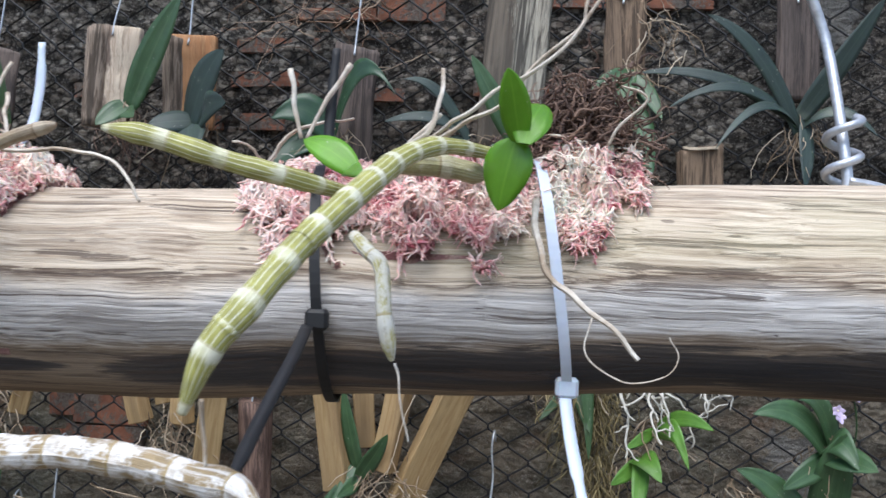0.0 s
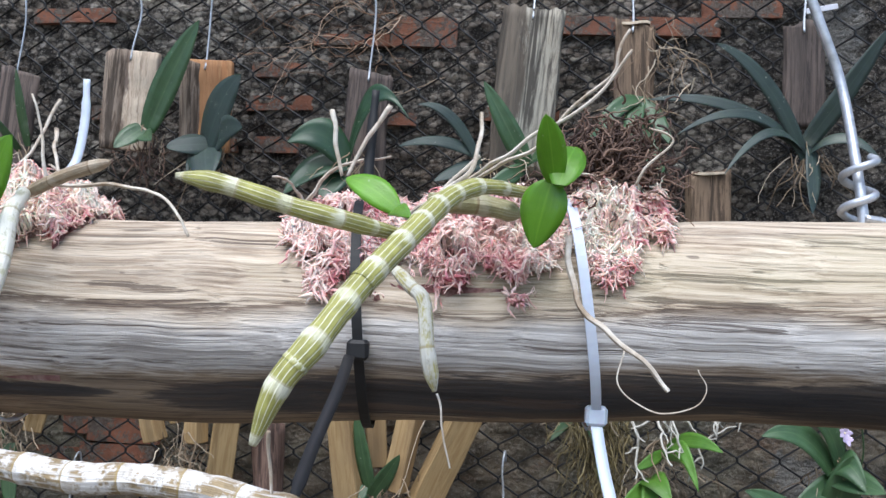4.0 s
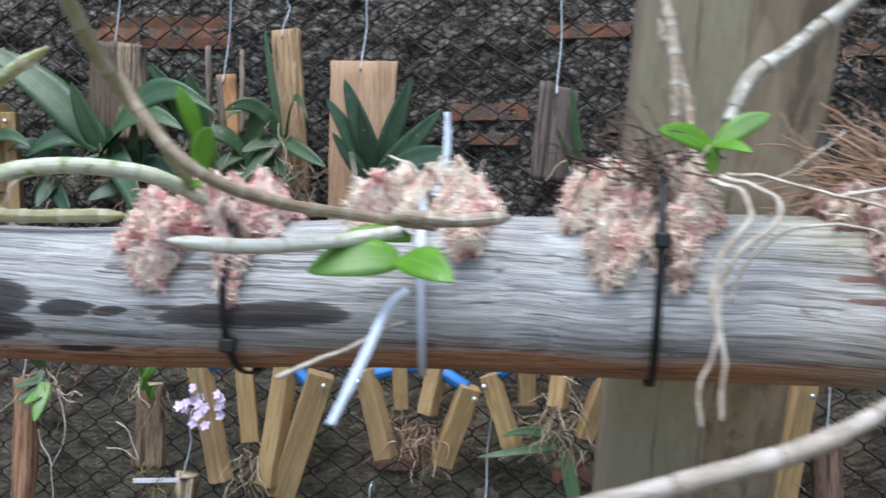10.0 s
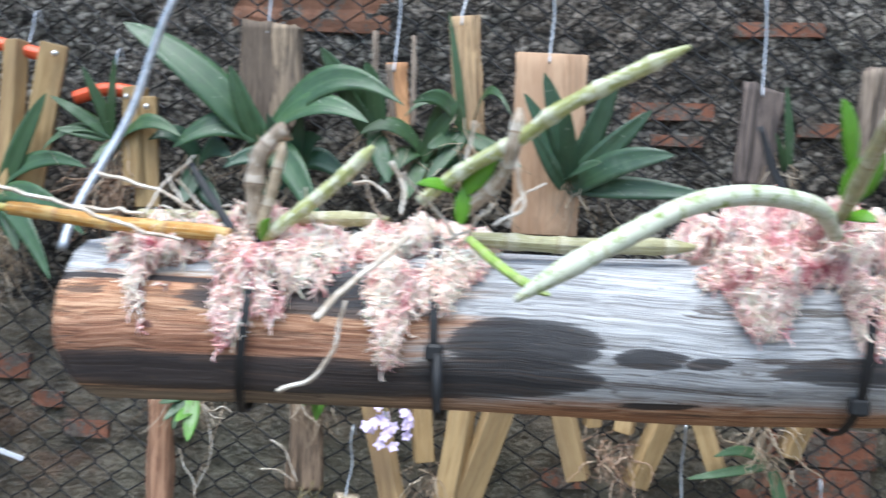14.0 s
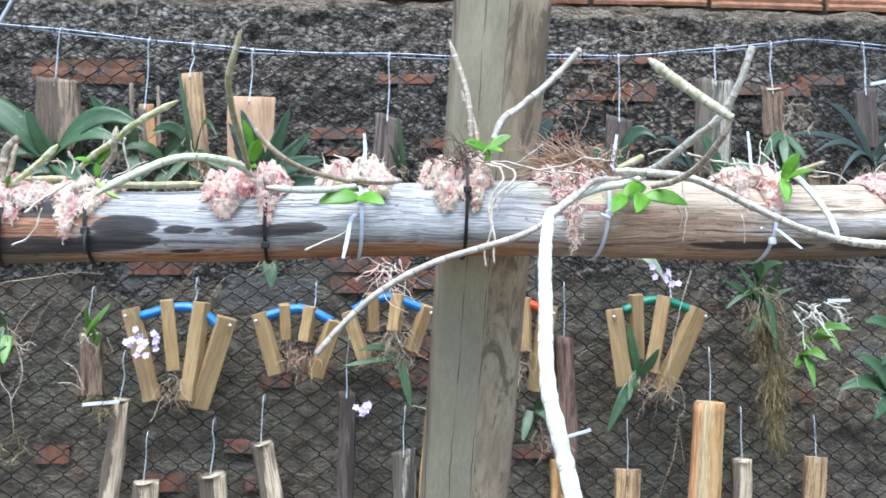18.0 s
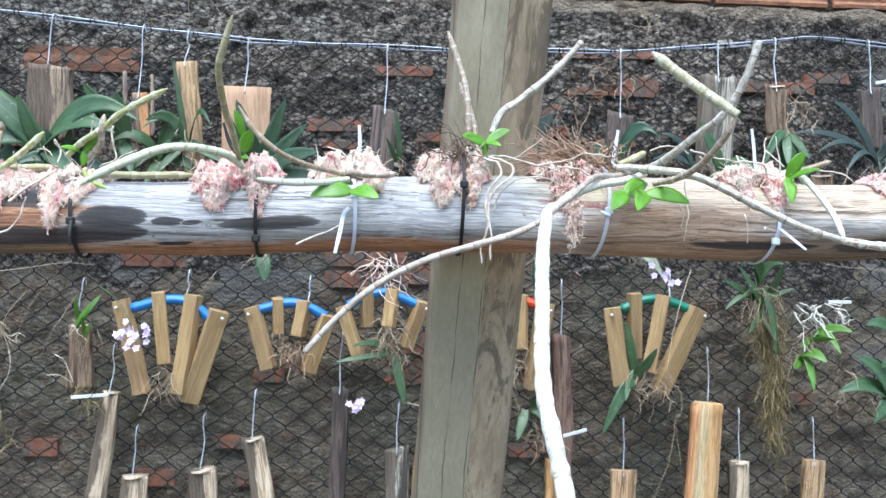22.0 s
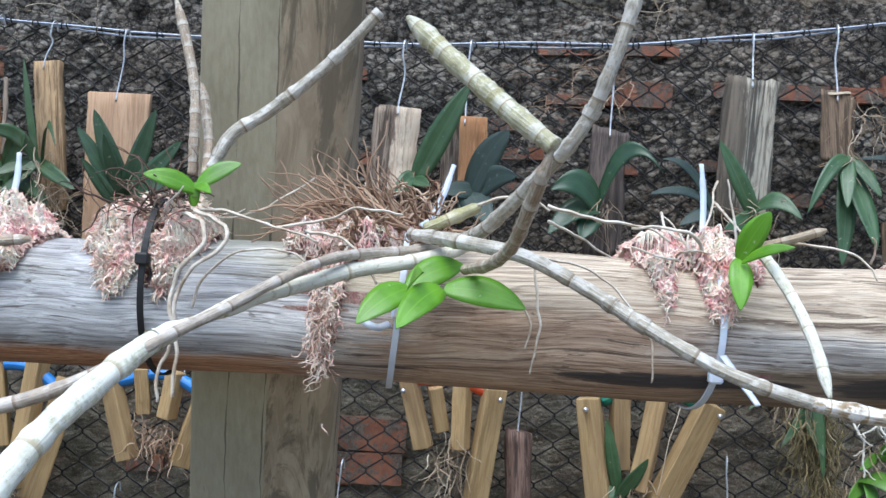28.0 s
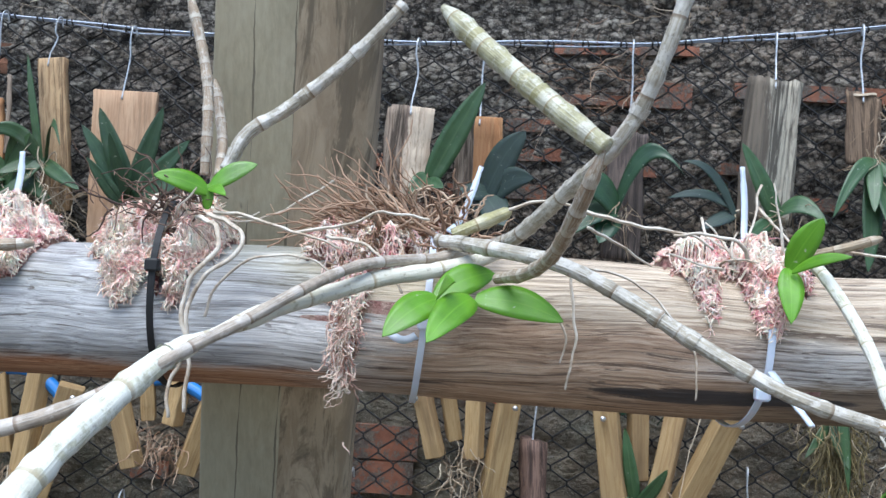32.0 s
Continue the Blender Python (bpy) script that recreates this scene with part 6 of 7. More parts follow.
root([(-0.330, 0.377, 1.565), (-0.318, 0.376, 1.570), (-0.300, 0.375, 1.570), (-0.288, 0.374, 1.565)], 1.0)
root([(-0.300, 0.365, 1.538), (-0.270, 0.362, 1.532), (-0.252, 0.360, 1.521), (-0.240, 0.359, 1.508)], 0.9)
root([(-0.297, 0.364, 1.534), (-0.294, 0.364, 1.510), (-0.293, 0.364, 1.492), (-0.297, 0.364, 1.471)], 0.9)
root([(-0.303, 0.365, 1.509), (-0.298, 0.364, 1.497), (-0.300, 0.365, 1.485)], 0.8)
root([(-0.232, 0.359, 1.500), (-0.230, 0.358, 1.487), (-0.229, 0.358, 1.470)], 0.7)
root([(-0.496, 0.392, 1.498), (-0.488, 0.391, 1.517), (-0.466, 0.389, 1.533), (-0.441, 0.387, 1.534), (-0.425, 0.386, 1.525)], 0.9)
root([(-0.177, 0.414, 1.592), (-0.186, 0.404, 1.567), (-0.192, 0.395, 1.553)], 0.8)
root([(-0.212, 0.417, 1.571), (-0.210, 0.407, 1.559), (-0.201, 0.396, 1.549)], 0.9)
root([(-1.172, 0.482, 1.560), (-1.151, 0.480, 1.547), (-1.103, 0.466, 1.537), (-1.066, 0.453, 1.527), (-1.041, 0.445, 1.522)], 1.3)
root([(-1.100, 0.496, 1.555), (-1.077, 0.494, 1.549), (-1.060, 0.482, 1.545), (-1.044, 0.471, 1.537)], 1.1)
root([(-0.990, 0.416, 1.461), (-0.973, 0.414, 1.470), (-0.966, 0.419, 1.485), (-0.963, 0.423, 1.500)], 1.1)
root([(-0.974, 0.404, 1.494), (-0.959, 0.413, 1.509), (-0.938, 0.431, 1.529)], 1.7)
root([(-0.950, 0.462, 1.564), (-0.943, 0.462, 1.554), (-0.942, 0.452, 1.540)], 1.2)
root([(-0.967, 0.464, 1.554), (-0.958, 0.463, 1.555), (-0.948, 0.452, 1.545)], 0.9)
root([(-0.911, 0.459, 1.584), (-0.913, 0.459, 1.572), (-0.916, 0.459, 1.561)], 0.9)
root([(-1.109, 0.496, 1.537), (-1.085, 0.484, 1.536), (-1.068, 0.473, 1.534)], 1.3)
root([(-0.698, 0.370, 1.457), (-0.676, 0.373, 1.467), (-0.660, 0.382, 1.475), (-0.644, 0.395, 1.483)], 1.3)
root([(-0.667, 0.477, 1.571), (-0.654, 0.466, 1.566), (-0.643, 0.455, 1.556)], 0.8)
root([(-0.890, 0.457, 1.581), (-0.891, 0.457, 1.565), (-0.886, 0.457, 1.547), (-0.900, 0.448, 1.536)], 1.2)
root([(-0.431, 0.436, 1.585), (-0.471, 0.420, 1.557), (-0.504, 0.413, 1.555)], 0.7)
root([(-0.294, 0.334, 1.554), (-0.276, 0.352, 1.549), (-0.253, 0.370, 1.539)], 0.9)
near_leaf((0.035, 0.330, 1.555), (0.030, 0.318, 1.577), 0.0107, 0.15)
near_leaf((0.036, 0.325, 1.554), (0.043, 0.339, 1.569), 0.0131, 0.15)
near_leaf((0.034, 0.330, 1.556), (0.029, 0.333, 1.533), 0.0169, 0.15)
near_leaf((-0.020, 0.350, 1.545), (-0.041, 0.360, 1.557), 0.0118, 0.15)
near_leaf((-0.020, 0.320, 1.542), (-0.012, 0.299, 1.540), 0.0061, 0.15)
near_leaf((-0.180, 0.364, 1.541), (-0.167, 0.353, 1.568), 0.0148, 0.15)
near_leaf((-0.180, 0.364, 1.541), (-0.184, 0.349, 1.512), 0.0142, 0.15)
near_leaf((-0.180, 0.359, 1.539), (-0.161, 0.332, 1.547), 0.0071, 0.15)
near_leaf((-0.367, 0.346, 1.515), (-0.393, 0.320, 1.496), 0.0182, 0.15)
near_leaf((-0.348, 0.344, 1.516), (-0.304, 0.336, 1.507), 0.0182, 0.15)
near_leaf((-0.350, 0.339, 1.516), (-0.372, 0.306, 1.495), 0.0183, 0.15)
near_leaf((-0.368, 0.351, 1.516), (-0.337, 0.368, 1.530), 0.0181, 0.15)
near_leaf((-0.367, 0.341, 1.516), (-0.360, 0.320, 1.524), 0.0109, 0.15)
near_leaf((-0.502, 0.408, 1.569), (-0.530, 0.395, 1.576), 0.0134, 0.15)
near_leaf((-0.501, 0.407, 1.571), (-0.475, 0.410, 1.587), 0.0119, 0.15)
near_leaf((-0.501, 0.407, 1.571), (-0.488, 0.391, 1.566), 0.0070, 0.15)
near_leaf((-0.502, 0.408, 1.559), (-0.502, 0.408, 1.574), 0.0072, 0.15)
near_leaf((-0.645, 0.375, 1.512), (-0.685, 0.367, 1.505), 0.0205, 0.15)
near_leaf((-0.645, 0.375, 1.512), (-0.619, 0.351, 1.503), 0.0178, 0.15)
near_leaf((-0.642, 0.395, 1.522), (-0.678, 0.388, 1.520), 0.0097, 0.1)
near_leaf((-0.754, 0.418, 1.553), (-0.745, 0.405, 1.574), 0.0150, 0.15)
near_leaf((-0.754, 0.414, 1.568), (-0.763, 0.405, 1.594), 0.0095, 0.15)
near_leaf((-0.756, 0.414, 1.546), (-0.748, 0.402, 1.544), 0.0080, 0.15)
near_leaf((-0.915, 0.444, 1.550), (-0.901, 0.438, 1.566), 0.0108, 0.15)
near_leaf((-0.920, 0.445, 1.551), (-0.936, 0.431, 1.552), 0.0066, 0.15)
near_leaf((-0.916, 0.444, 1.536), (-0.914, 0.444, 1.554), 0.0078, 0.15)
near_leaf((-1.006, 0.447, 1.525), (-1.000, 0.437, 1.534), 0.0056, 0.15)


def on_log(x, theta, h):
    """A point over the log's surface; theta: degrees from its top toward the camera's side."""
    a, r = radians(theta), log_at(x, 2) + h
    return Vector((x, log_y(x) - r * math.sin(a), log_z(x) + r * math.cos(a)))


def leaflet(bd, p, way, out, length, w):
    """A small curled flake of moss, three-sided and tapered at both ends."""
    d = way.normalized()
    s = d.cross(out + Vector((RNG.gauss(0, 0.5), RNG.gauss(0, 0.5), RNG.gauss(0, 0.5))))
    s = s.normalized() if s.length > 1e-6 else d.orthogonal().normalized()
    u = s.cross(d)
    curl = RNG.uniform(-0.25, 0.5) * length
    m = p + d * (length * 0.5) + u * curl * 0.6
    q = p + d * (length * RNG.uniform(0.75, 1.0)) + u * curl * 0.1
    bd.add([p, m + s * w, m - s * w, m + u * (w * 0.7), q], [(0, 1, 3), (0, 3, 2), (0, 2, 1), (4, 3, 1), (4, 2, 3), (4, 1, 2)])


def flake(bd, p, way, out, length, w):
    """A curled papery ribbon of moss with real thickness."""
    d = way.normalized()
    s = d.cross(out + Vector((RNG.gauss(0, 0.4), RNG.gauss(0, 0.4), RNG.gauss(0, 0.4))))
    s = s.normalized() if s.length > 1e-6 else d.orthogonal().normalized()
    u = s.cross(d)
    up, curl, lean = RNG.uniform(0.0, 0.25) * length, RNG.uniform(-0.35, 0.15) * length, RNG.uniform(-0.5, 0.5) * length
    verts = []
    for k, (t, f) in enumerate(((0.0, 0.35), (0.3, 1.0), (0.65, 0.8), (1.0, 0.15))):
        c = p + d * (length * t) + u * (up * math.sin(math.pi * t) + curl * t * t) + s * (lean * t * t)
        verts += [c - s * (w * f), c + u * (w * f * 0.45), c + s * (w * f)]
    faces = []
    for k in range(3):
        a = k * 3
        faces += [(a, a + 1, a + 4, a + 3), (a + 1, a + 2, a + 5, a + 4), (a + 2, a, a + 3, a + 5)]
    bd.add(verts, faces + [(2, 1, 0), (9, 10, 11)])


def moss_pad(xa, xb, high, front, lobes, kinds, n, label, back=-55, length=0.013):
    """A pad of sphagnum: a packed core under a fleece of curling strands; lobes hang lower: (x, half width, theta)."""
    xm = (xa + xb) / 2
    ob = thing("sphagnum_pad", on_log(xm, 0, 0), label, "moss", "moss pads on the log")

    def reach(x):
        f = front * (0.75 + 0.5 * noise.noise(Vector((x * 60, high * 100, 1))))
        for lx, w, th in lobes:
            f = max(f, th - (th - 30) * min(1, (abs(x - lx) / w)) ** 2)
        return f

    def height(x, th):
        e = max(0.0, 1 - (abs(x - xm) / ((xb - xa) / 2)) ** 3)
        f = reach(x)
        if th > f or th < back:
            return 0.0
        # gaps where the log shows through
        if th > 12 and noise.noise(Vector((x * 62, th * 0.05, high * 50))) > 0.30:
            return 0.0
        g = min(1, (f - th) / 22) * min(1, (th - back) / 25)
        taper = 1.0 if th < 25 else max(0.25, 1 - (th - 25) / 70)
        lump = 0.80 + 0.95 * noise.noise(Vector((x * 75, th * 0.05, high * 70))) + 0.60 * noise.noise(Vector((x * 190, th * 0.14, high * 70))) + 0.3 * noise.noise(Vector((x * 420, th * 0.32, high * 70)))
        return high * e ** 0.5 * g ** 0.6 * taper * max(0.08, lump)
    bd = Build()
    nx, nt = 170, 110
    verts, faces = [], []
    for i in range(nx + 1):
        x = xa + (xb - xa) * i / nx
        for j in range(nt + 1):
            th = back + (125 - back) * j / nt
            h = height(x, th)
            rough_ = 0.0022 * noise.noise(Vector((x * 480, th * 0.34, 3))) + 0.0016 * noise.noise(Vector((x * 1000, th * 0.7, 5))) if h > 0.0005 else 0
            verts.append(on_log(x, th, h * 0.95 - 0.002 + rough_))
    for i in range(nx):
        for j in range(nt):
            a = i * (nt + 1) + j
            faces.append((a, a + nt + 1, a + nt + 2, a + 1))
    bd.add(verts, faces)
    part("core", bd, CORE, ob)
    fleece = {k: Build() for k in set(kinds)}
    made = tries = 0
    n = int(n * 1.7)
    while made < n and tries < n * 8:
        tries += 1
        x = RNG.uniform(xa - 0.002, xb + 0.002)
        th = RNG.uniform(back, 128)
        h = height(x, th)
        if th > reach(x) or h < 0.0008:
            continue
        a = radians(th)
        out = Vector((0, -math.sin(a), math.cos(a)))
        down = Vector((0, -math.cos(a), -math.sin(a)))
        # the lie of the strands drifts slowly over the pad, so that they mat together
        lie = 3.4 * noise.noise(Vector((x * 55, th * 0.04, 11))) + RNG.gauss(0, 0.9)
        patchy = noise.noise(Vector((x * 55, th * 0.05, 7)))
        k = kinds[int(len(kinds) * min(0.999, max(0, 0.5 + 0.9 * patchy + RNG.uniform(-0.25, 0.25))))]
        dice = RNG.random()
        if dice < 0.84:
            # soft worm-like strands that crawl over the pad and hang over its rim
            cx, ct, turn = x, th, lie
            depth, spin = RNG.uniform(0.55, 1.0), RNG.gauss(0, 0.35)
            step, free, line = length * RNG.uniform(0.09, 0.17), 0, []
            swing, bend = RNG.uniform(0.0008, 0.003), RNG.uniform(0, 6)
            for q in range(20):
                hh = height(cx, ct)
                if hh < 0.0008:
                    free += 1
                    if free > 2:
                        break
                    hh = 0.002
                line.append(on_log(cx, ct, hh * (0.94 + 0.08 * depth) + 0.0002 + swing * (0.5 + 0.5 * math.sin(bend + q * 1.1))))
                turn += spin + RNG.gauss(0, 0.65)
                spin += RNG.gauss(0, 0.25)
                cx += step * math.sin(turn)
                ct += math.degrees(step * math.cos(turn) / 0.045) + (0.6 if ct > 30 else 0)
            if len(line) > 3:
                fat = RNG.choice((0.00025, 0.0004, 0.0005, 0.00065, 0.0008))
                strand(fleece[k], spline(line, 2), fat, 4)
                if RNG.random() < 0.35:
                    # its small drooping branchlets
                    for q in line[1:-1:2]:
                        w_ = out * RNG.uniform(-0.3, 0.3) + down * RNG.uniform(-0.5, 1) + Vector((RNG.uniform(-1, 1), 0, 0))
                        strand(fleece[k], wander(q, w_, RNG.uniform(0.003, 0.007), 3, 0.5, 0.2), fat * 0.7, 3)
        elif dice < (0.865 if "rose" in fleece else 0.845):
            # a starry head of the moss
            p = on_log(x, th, h * RNG.uniform(0.8, 1.05))
            head = "rose" if "rose" in fleece and RNG.random() < 0.7 else k
            for _ in range(18):
                d = (out * RNG.uniform(0.1, 1.0) + down * RNG.uniform(-1, 1) + Vector((RNG.uniform(-1, 1), 0, 0))).normalized()
                leaflet(fleece[head], p, d, out, RNG.uniform(0.003, 0.0075), RNG.uniform(0.0005, 0.0009))
        elif dice < 0.94:
            # flat papery bits
            p = on_log(x, th, h * RNG.uniform(0.9, 1.05) + 0.001)
            way = down * math.cos(lie) + Vector((1, 0, 0)) * math.sin(lie)
            for _ in range(3):
                flake(fleece[k], p + Vector((RNG.gauss(0, 0.0012), RNG.gauss(0, 0.0012), RNG.gauss(0, 0.001))), way + Vector((RNG.gauss(0, 0.5), RNG.gauss(0, 0.5), RNG.gauss(0, 0.5))), out, RNG.uniform(0.003, 0.008), RNG.uniform(0.0004, 0.0010))
        else:
            # a shred that hangs free
            p = on_log(x, th, h * 0.95)
            way = down * 0.8 + Vector((RNG.uniform(-0.5, 0.5), 0, 0))
            lock = wander(p, way + Vector((0, -0.2, -0.5)), RNG.uniform(0.006, 0.015), 8, 0.6, 0.2)
            for _ in range(3):
                strand(fleece[k], [q + Vector((RNG.gauss(0, 0.0004), RNG.gauss(0, 0.0004), RNG.gauss(0, 0.0004))) for q in lock], RNG.uniform(0.0003, 0.0006), 4)
        made += 1
    for k, f in fleece.items():
        if f.v:
            part("fleece", f, MOSS[k], ob)["kind"] = "stuff"
    return ob


moss_pad(-1.082, -0.968, 0.012, 56, [(-1.058, 0.013, 100), (-1.018, 0.017, 104), (-1.000, 0.016, 86), (-0.980, 0.012, 72)], ("pink", "cream", "pink"), 1000, "pink and cream sphagnum moss pad draped over the log")
moss_pad(-0.970, -0.897, 0.010, 58, [(-0.946, 0.015, 112), (-0.925, 0.014, 86)], ("cream", "cream", "pink"), 900, "cream sphagnum moss pad with a hanging tongue")
moss_pad(-0.808, -0.716, 0.021, 62, [(-0.782, 0.020, 86), (-0.738, 0.013, 96)], ("pink", "rose", "cream", "pink"), 1200, "thick pink sphagnum moss pad split in two lumps")
moss_pad(-0.684, -0.602, 0.018, 44, [(-0.618, 0.012, 76), (-0.668, 0.014, 54)], ("cream", "cream", "pink"), 950, "pale pink sphagnum moss pad on the log top")
moss_pad(-0.570, -0.494, 0.021, 62, [(-0.548, 0.018, 84), (-0.520, 0.016, 90)], ("hung", "cream", "cream", "hung", "pink"), 1250, "tall tangled sphagnum moss pad beside the post")
moss_pad(-0.446, -0.360, 0.014, 50, [(-0.413, 0.010, 118), (-0.425, 0.012, 80)], ("dry", "pink", "cream"), 700, "sparse dry pink moss pad under the branching canes")
moss_pad(-0.236, -0.155, 0.014, 46, [(-0.218, 0.008, 82), (-0.186, 0.012, 96), (-0.172, 0.014, 66)], ("pink", "cream", "rose"), 850, "pale pink sphagnum moss pad with hanging tufts")
moss_pad(-0.068, -0.015, 0.008, 58, [(-0.050, 0.014, 74), (-0.028, 0.012, 76)], ("pink", "rose", "rose"), 850, "rose pink sphagnum moss pad with long fibres")
moss_pad(-0.018, 0.044, 0.012, 60, [(0.000, 0.014, 72), (0.026, 0.018, 78)], ("rose", "rose", "pink"), 1100, "deep rose sphagnum moss pad under the striped canes")
moss_pad(0.044, 0.084, 0.015, 46, [(0.060, 0.014, 70)], ("cream", "pink", "cream"), 800, "tall cream and pink sphagnum moss lump")


def tuft(name, label, category, centre, spread, n, length, r, way, kind, fan=0.8, curl=0.3, droop=0.0, group="", single=""):
    """A tuft or tangle of fibres that grow from one spot."""
    ob = thing(name, centre, label, category, group)
    bd = Build()
    for _ in range(n):
        s = Vector(centre) + Vector((RNG.gauss(0, spread[0]), RNG.gauss(0, spread[1]), RNG.gauss(0, spread[2])))
        d = Vector(way).normalized() + Vector((RNG.uniform(-fan, fan), RNG.uniform(-fan, fan) * 0.6, RNG.uniform(-fan, fan)))
        strand(bd, wander(s, d, length * RNG.uniform(0.45, 1.25), 9, curl, droop), r * RNG.uniform(0.6, 1.35), 4)
        if single:
            part(single, bd, MOSS[kind], ob)
            bd = Build()
    if single:
        return ob
    part("fibre_mass", bd, MOSS[kind], ob)["kind"] = "stuff"
    return ob


tuft("dry_root_fan", "fan of dry brown roots standing off the log", "roots", (-0.392, 0.432, 1.553), (0.016, 0.012, 0.005), 110, 0.066, 0.0009, (-1, 0.05, 0.62), "dry", 0.45, 0.36, single="dry_root")
tuft("dry_root_nest", "curled nest of dry brown roots on the log", "roots", (-0.375, 0.425, 1.552), (0.016, 0.010, 0.006), 110, 0.045, 0.0010, (-0.2, -0.3, 0.5), "dry", 1.2, 0.75)
tuft("dark_root_ball", "dark fibrous root ball on the log top", "roots", (0.061, 0.385, 1.558), (0.010, 0.006, 0.011), 2600, 0.014, 0.00055, (0.5, 0, 0.5), "dark", 1.1, 0.75)
tuft("dark_root_wisps", "thin dark dead roots in the moss", "roots", (-0.525, 0.415, 1.560), (0.014, 0.008, 0.006), 60, 0.045, 0.0006, (-0.3, 0, 0.25), "dark", 1.0, 0.5, 0.06)
tuft("hanging_moss_tassel", "tassel of pinkish moss and roots hanging below the log", "moss", (-0.416, 0.366, 1.492), (0.0032, 0.003, 0.013), 230, 0.014, 0.0006, (0, -0.05, -1), "hung", 0.5, 0.9, 0.25)

# the wisps of aerial root that stand up from the pads
for x, n in ((-1.05, 6), (-0.93, 8), (-0.76, 5), (-0.65, 12), (-0.52, 10), (-0.19, 10), (-0.05, 2)):
    ob = ORCHIDS[min(range(8), key=lambda i: abs(ORCHID_X[i] - x))]
    for _ in range(n):
        s = on_log(x + RNG.gauss(0, 0.02), RNG.uniform(-30, 40), 0.012)
        bd = Build()
        tube(bd, wander(s, (RNG.uniform(-1, 1), RNG.uniform(-0.8, 0.4), RNG.uniform(0.1, 1.0)), RNG.uniform(0.015, 0.045), 8, 0.35, 0.05), lambda t, q: 0.0009 * (1 - 0.5 * t), 6)
        part("aerial_root", bd, ROOT, ob)


# ---- cable ties round the log ----
TIES = []


def cable_tie(x, colour, head=90, over=0.0, skew=0.004):
    mat = NYLON_W if colour == "white" else NYLON_B
    ob = thing("cable_tie", on_log(x, 0, 0.001), f"{colour} nylon cable tie round the log", "cable tie", "cable ties")
    TIES.append((x, ob))
    bd = Build()
    verts, faces = [], []
    n, w, th = 64, 0.0019, 0.0012
    for i in range(n):
        a = 360 * i / n
        dx = skew * math.sin(radians(a) + x * 30)
        for h, sx in ((0.0006, -w), (0.0006, w), (0.0006 + th, w), (0.0006 + th, -w)):
            p = on_log(x + dx, a, h + 0.0018 + over * math.exp(-(((a + 180) % 360 - 180 - 18) / 52) ** 2))
            p.x += sx
            verts.append(p)
    for i in range(n):
        j = (i + 1) % n
        for k in range(4):
            k2 = (k + 1) % 4
            faces.append((i * 4 + k, j * 4 + k, j * 4 + k2, i * 4 + k2))
    bd.add(verts, faces)
    part("band", bd, mat, ob, smooth=False)
    p = on_log(x + skew * math.sin(radians(head) + x * 30), head, 0.0035 + over * math.exp(-((head - 18) / 52) ** 2))
    bd = Build()
    block(bd, (0.0082, 0.0060, 0.0075), Matrix.Translation(p - Vector((0, 0, 0.0037))), cuts=2, rough=0.0002)
    part("head", bd, mat, ob, smooth=False)
    return ob


for x, colour, head, over in ((-1.013, "black", 20, 0.006), (-0.922, "black", 98, 0.004), (-0.736, "black", 125, 0.012), (-0.642, "white", 70, 0.008), (-0.523, "black", 62, 0.024), (-0.374, "white", 88, 0.008),
                              (-0.190, "white", 120, 0.004), (-0.036, "black", 100, 0.008), (0.052, "white", 140, 0.009)):
    cable_tie(x, colour, head, over, -0.007 if x == 0.052 else 0.004)


def strap(pts, colour):
    """The free tail of a cable tie: a flat ribbon."""
    ob = min(TIES, key=lambda e: abs(e[0] - pts[0][0]))[1]
    line = spline(pts, 8)
    verts, faces = [], []
    n = len(line)
    for i, p in enumerate(line):
        tan = (line[min(i + 1, n - 1)] - line[max(i - 1, 0)]).normalized()
        out = Vector((0.1, -1, 0.25))
        out = (out - tan * out.dot(tan))
        out = out.normalized() if out.length > 0.05 else Vector((0, 0, 1))
        side = tan.cross(out)
        w = 0.0020 * (1 if i < n - 4 else 0.75)
        for a, b in ((-1, 0), (1, 0), (1, 1), (-1, 1)):
            verts.append(p + side * (w * a) + out * (0.0012 * b))
    for i in range(n - 1):
        for k in range(4):
            k2 = (k + 1) % 4
            faces.append((i * 4 + k, i * 4 + k2, (i + 1) * 4 + k2, (i + 1) * 4 + k))
    faces += [(3, 2, 1, 0), tuple((n - 1) * 4 + k for k in range(4))]
    bd = Build()
    bd.add(verts, faces)
    part("tail", bd, NYLON_W if colour == "white" else NYLON_B, ob)


strap([(-1.021, 0.459, 1.527), (-1.027, 0.466, 1.534), (-1.037, 0.475, 1.545), (-1.049, 0.484, 1.560)], 'black')
strap([(-0.742, 0.436, 1.545), (-0.757, 0.450, 1.552), (-0.769, 0.455, 1.564), (-0.778, 0.456, 1.589)], 'black')
strap([(-0.923, 0.434, 1.478), (-0.923, 0.428, 1.467), (-0.922, 0.428, 1.453)], 'black')
strap([(-0.645, 0.405, 1.497), (-0.651, 0.387, 1.490), (-0.656, 0.352, 1.469), (-0.662, 0.317, 1.447)], 'white')
strap([(-0.636, 0.436, 1.545), (-0.633, 0.450, 1.558), (-0.632, 0.456, 1.575), (-0.633, 0.459, 1.593)], 'white')
strap([(-0.362, 0.402, 1.553), (-0.356, 0.420, 1.560), (-0.349, 0.431, 1.577), (-0.343, 0.439, 1.597)], 'white')
strap([(-0.378, 0.371, 1.494), (-0.384, 0.350, 1.493), (-0.394, 0.349, 1.497)], 'white')
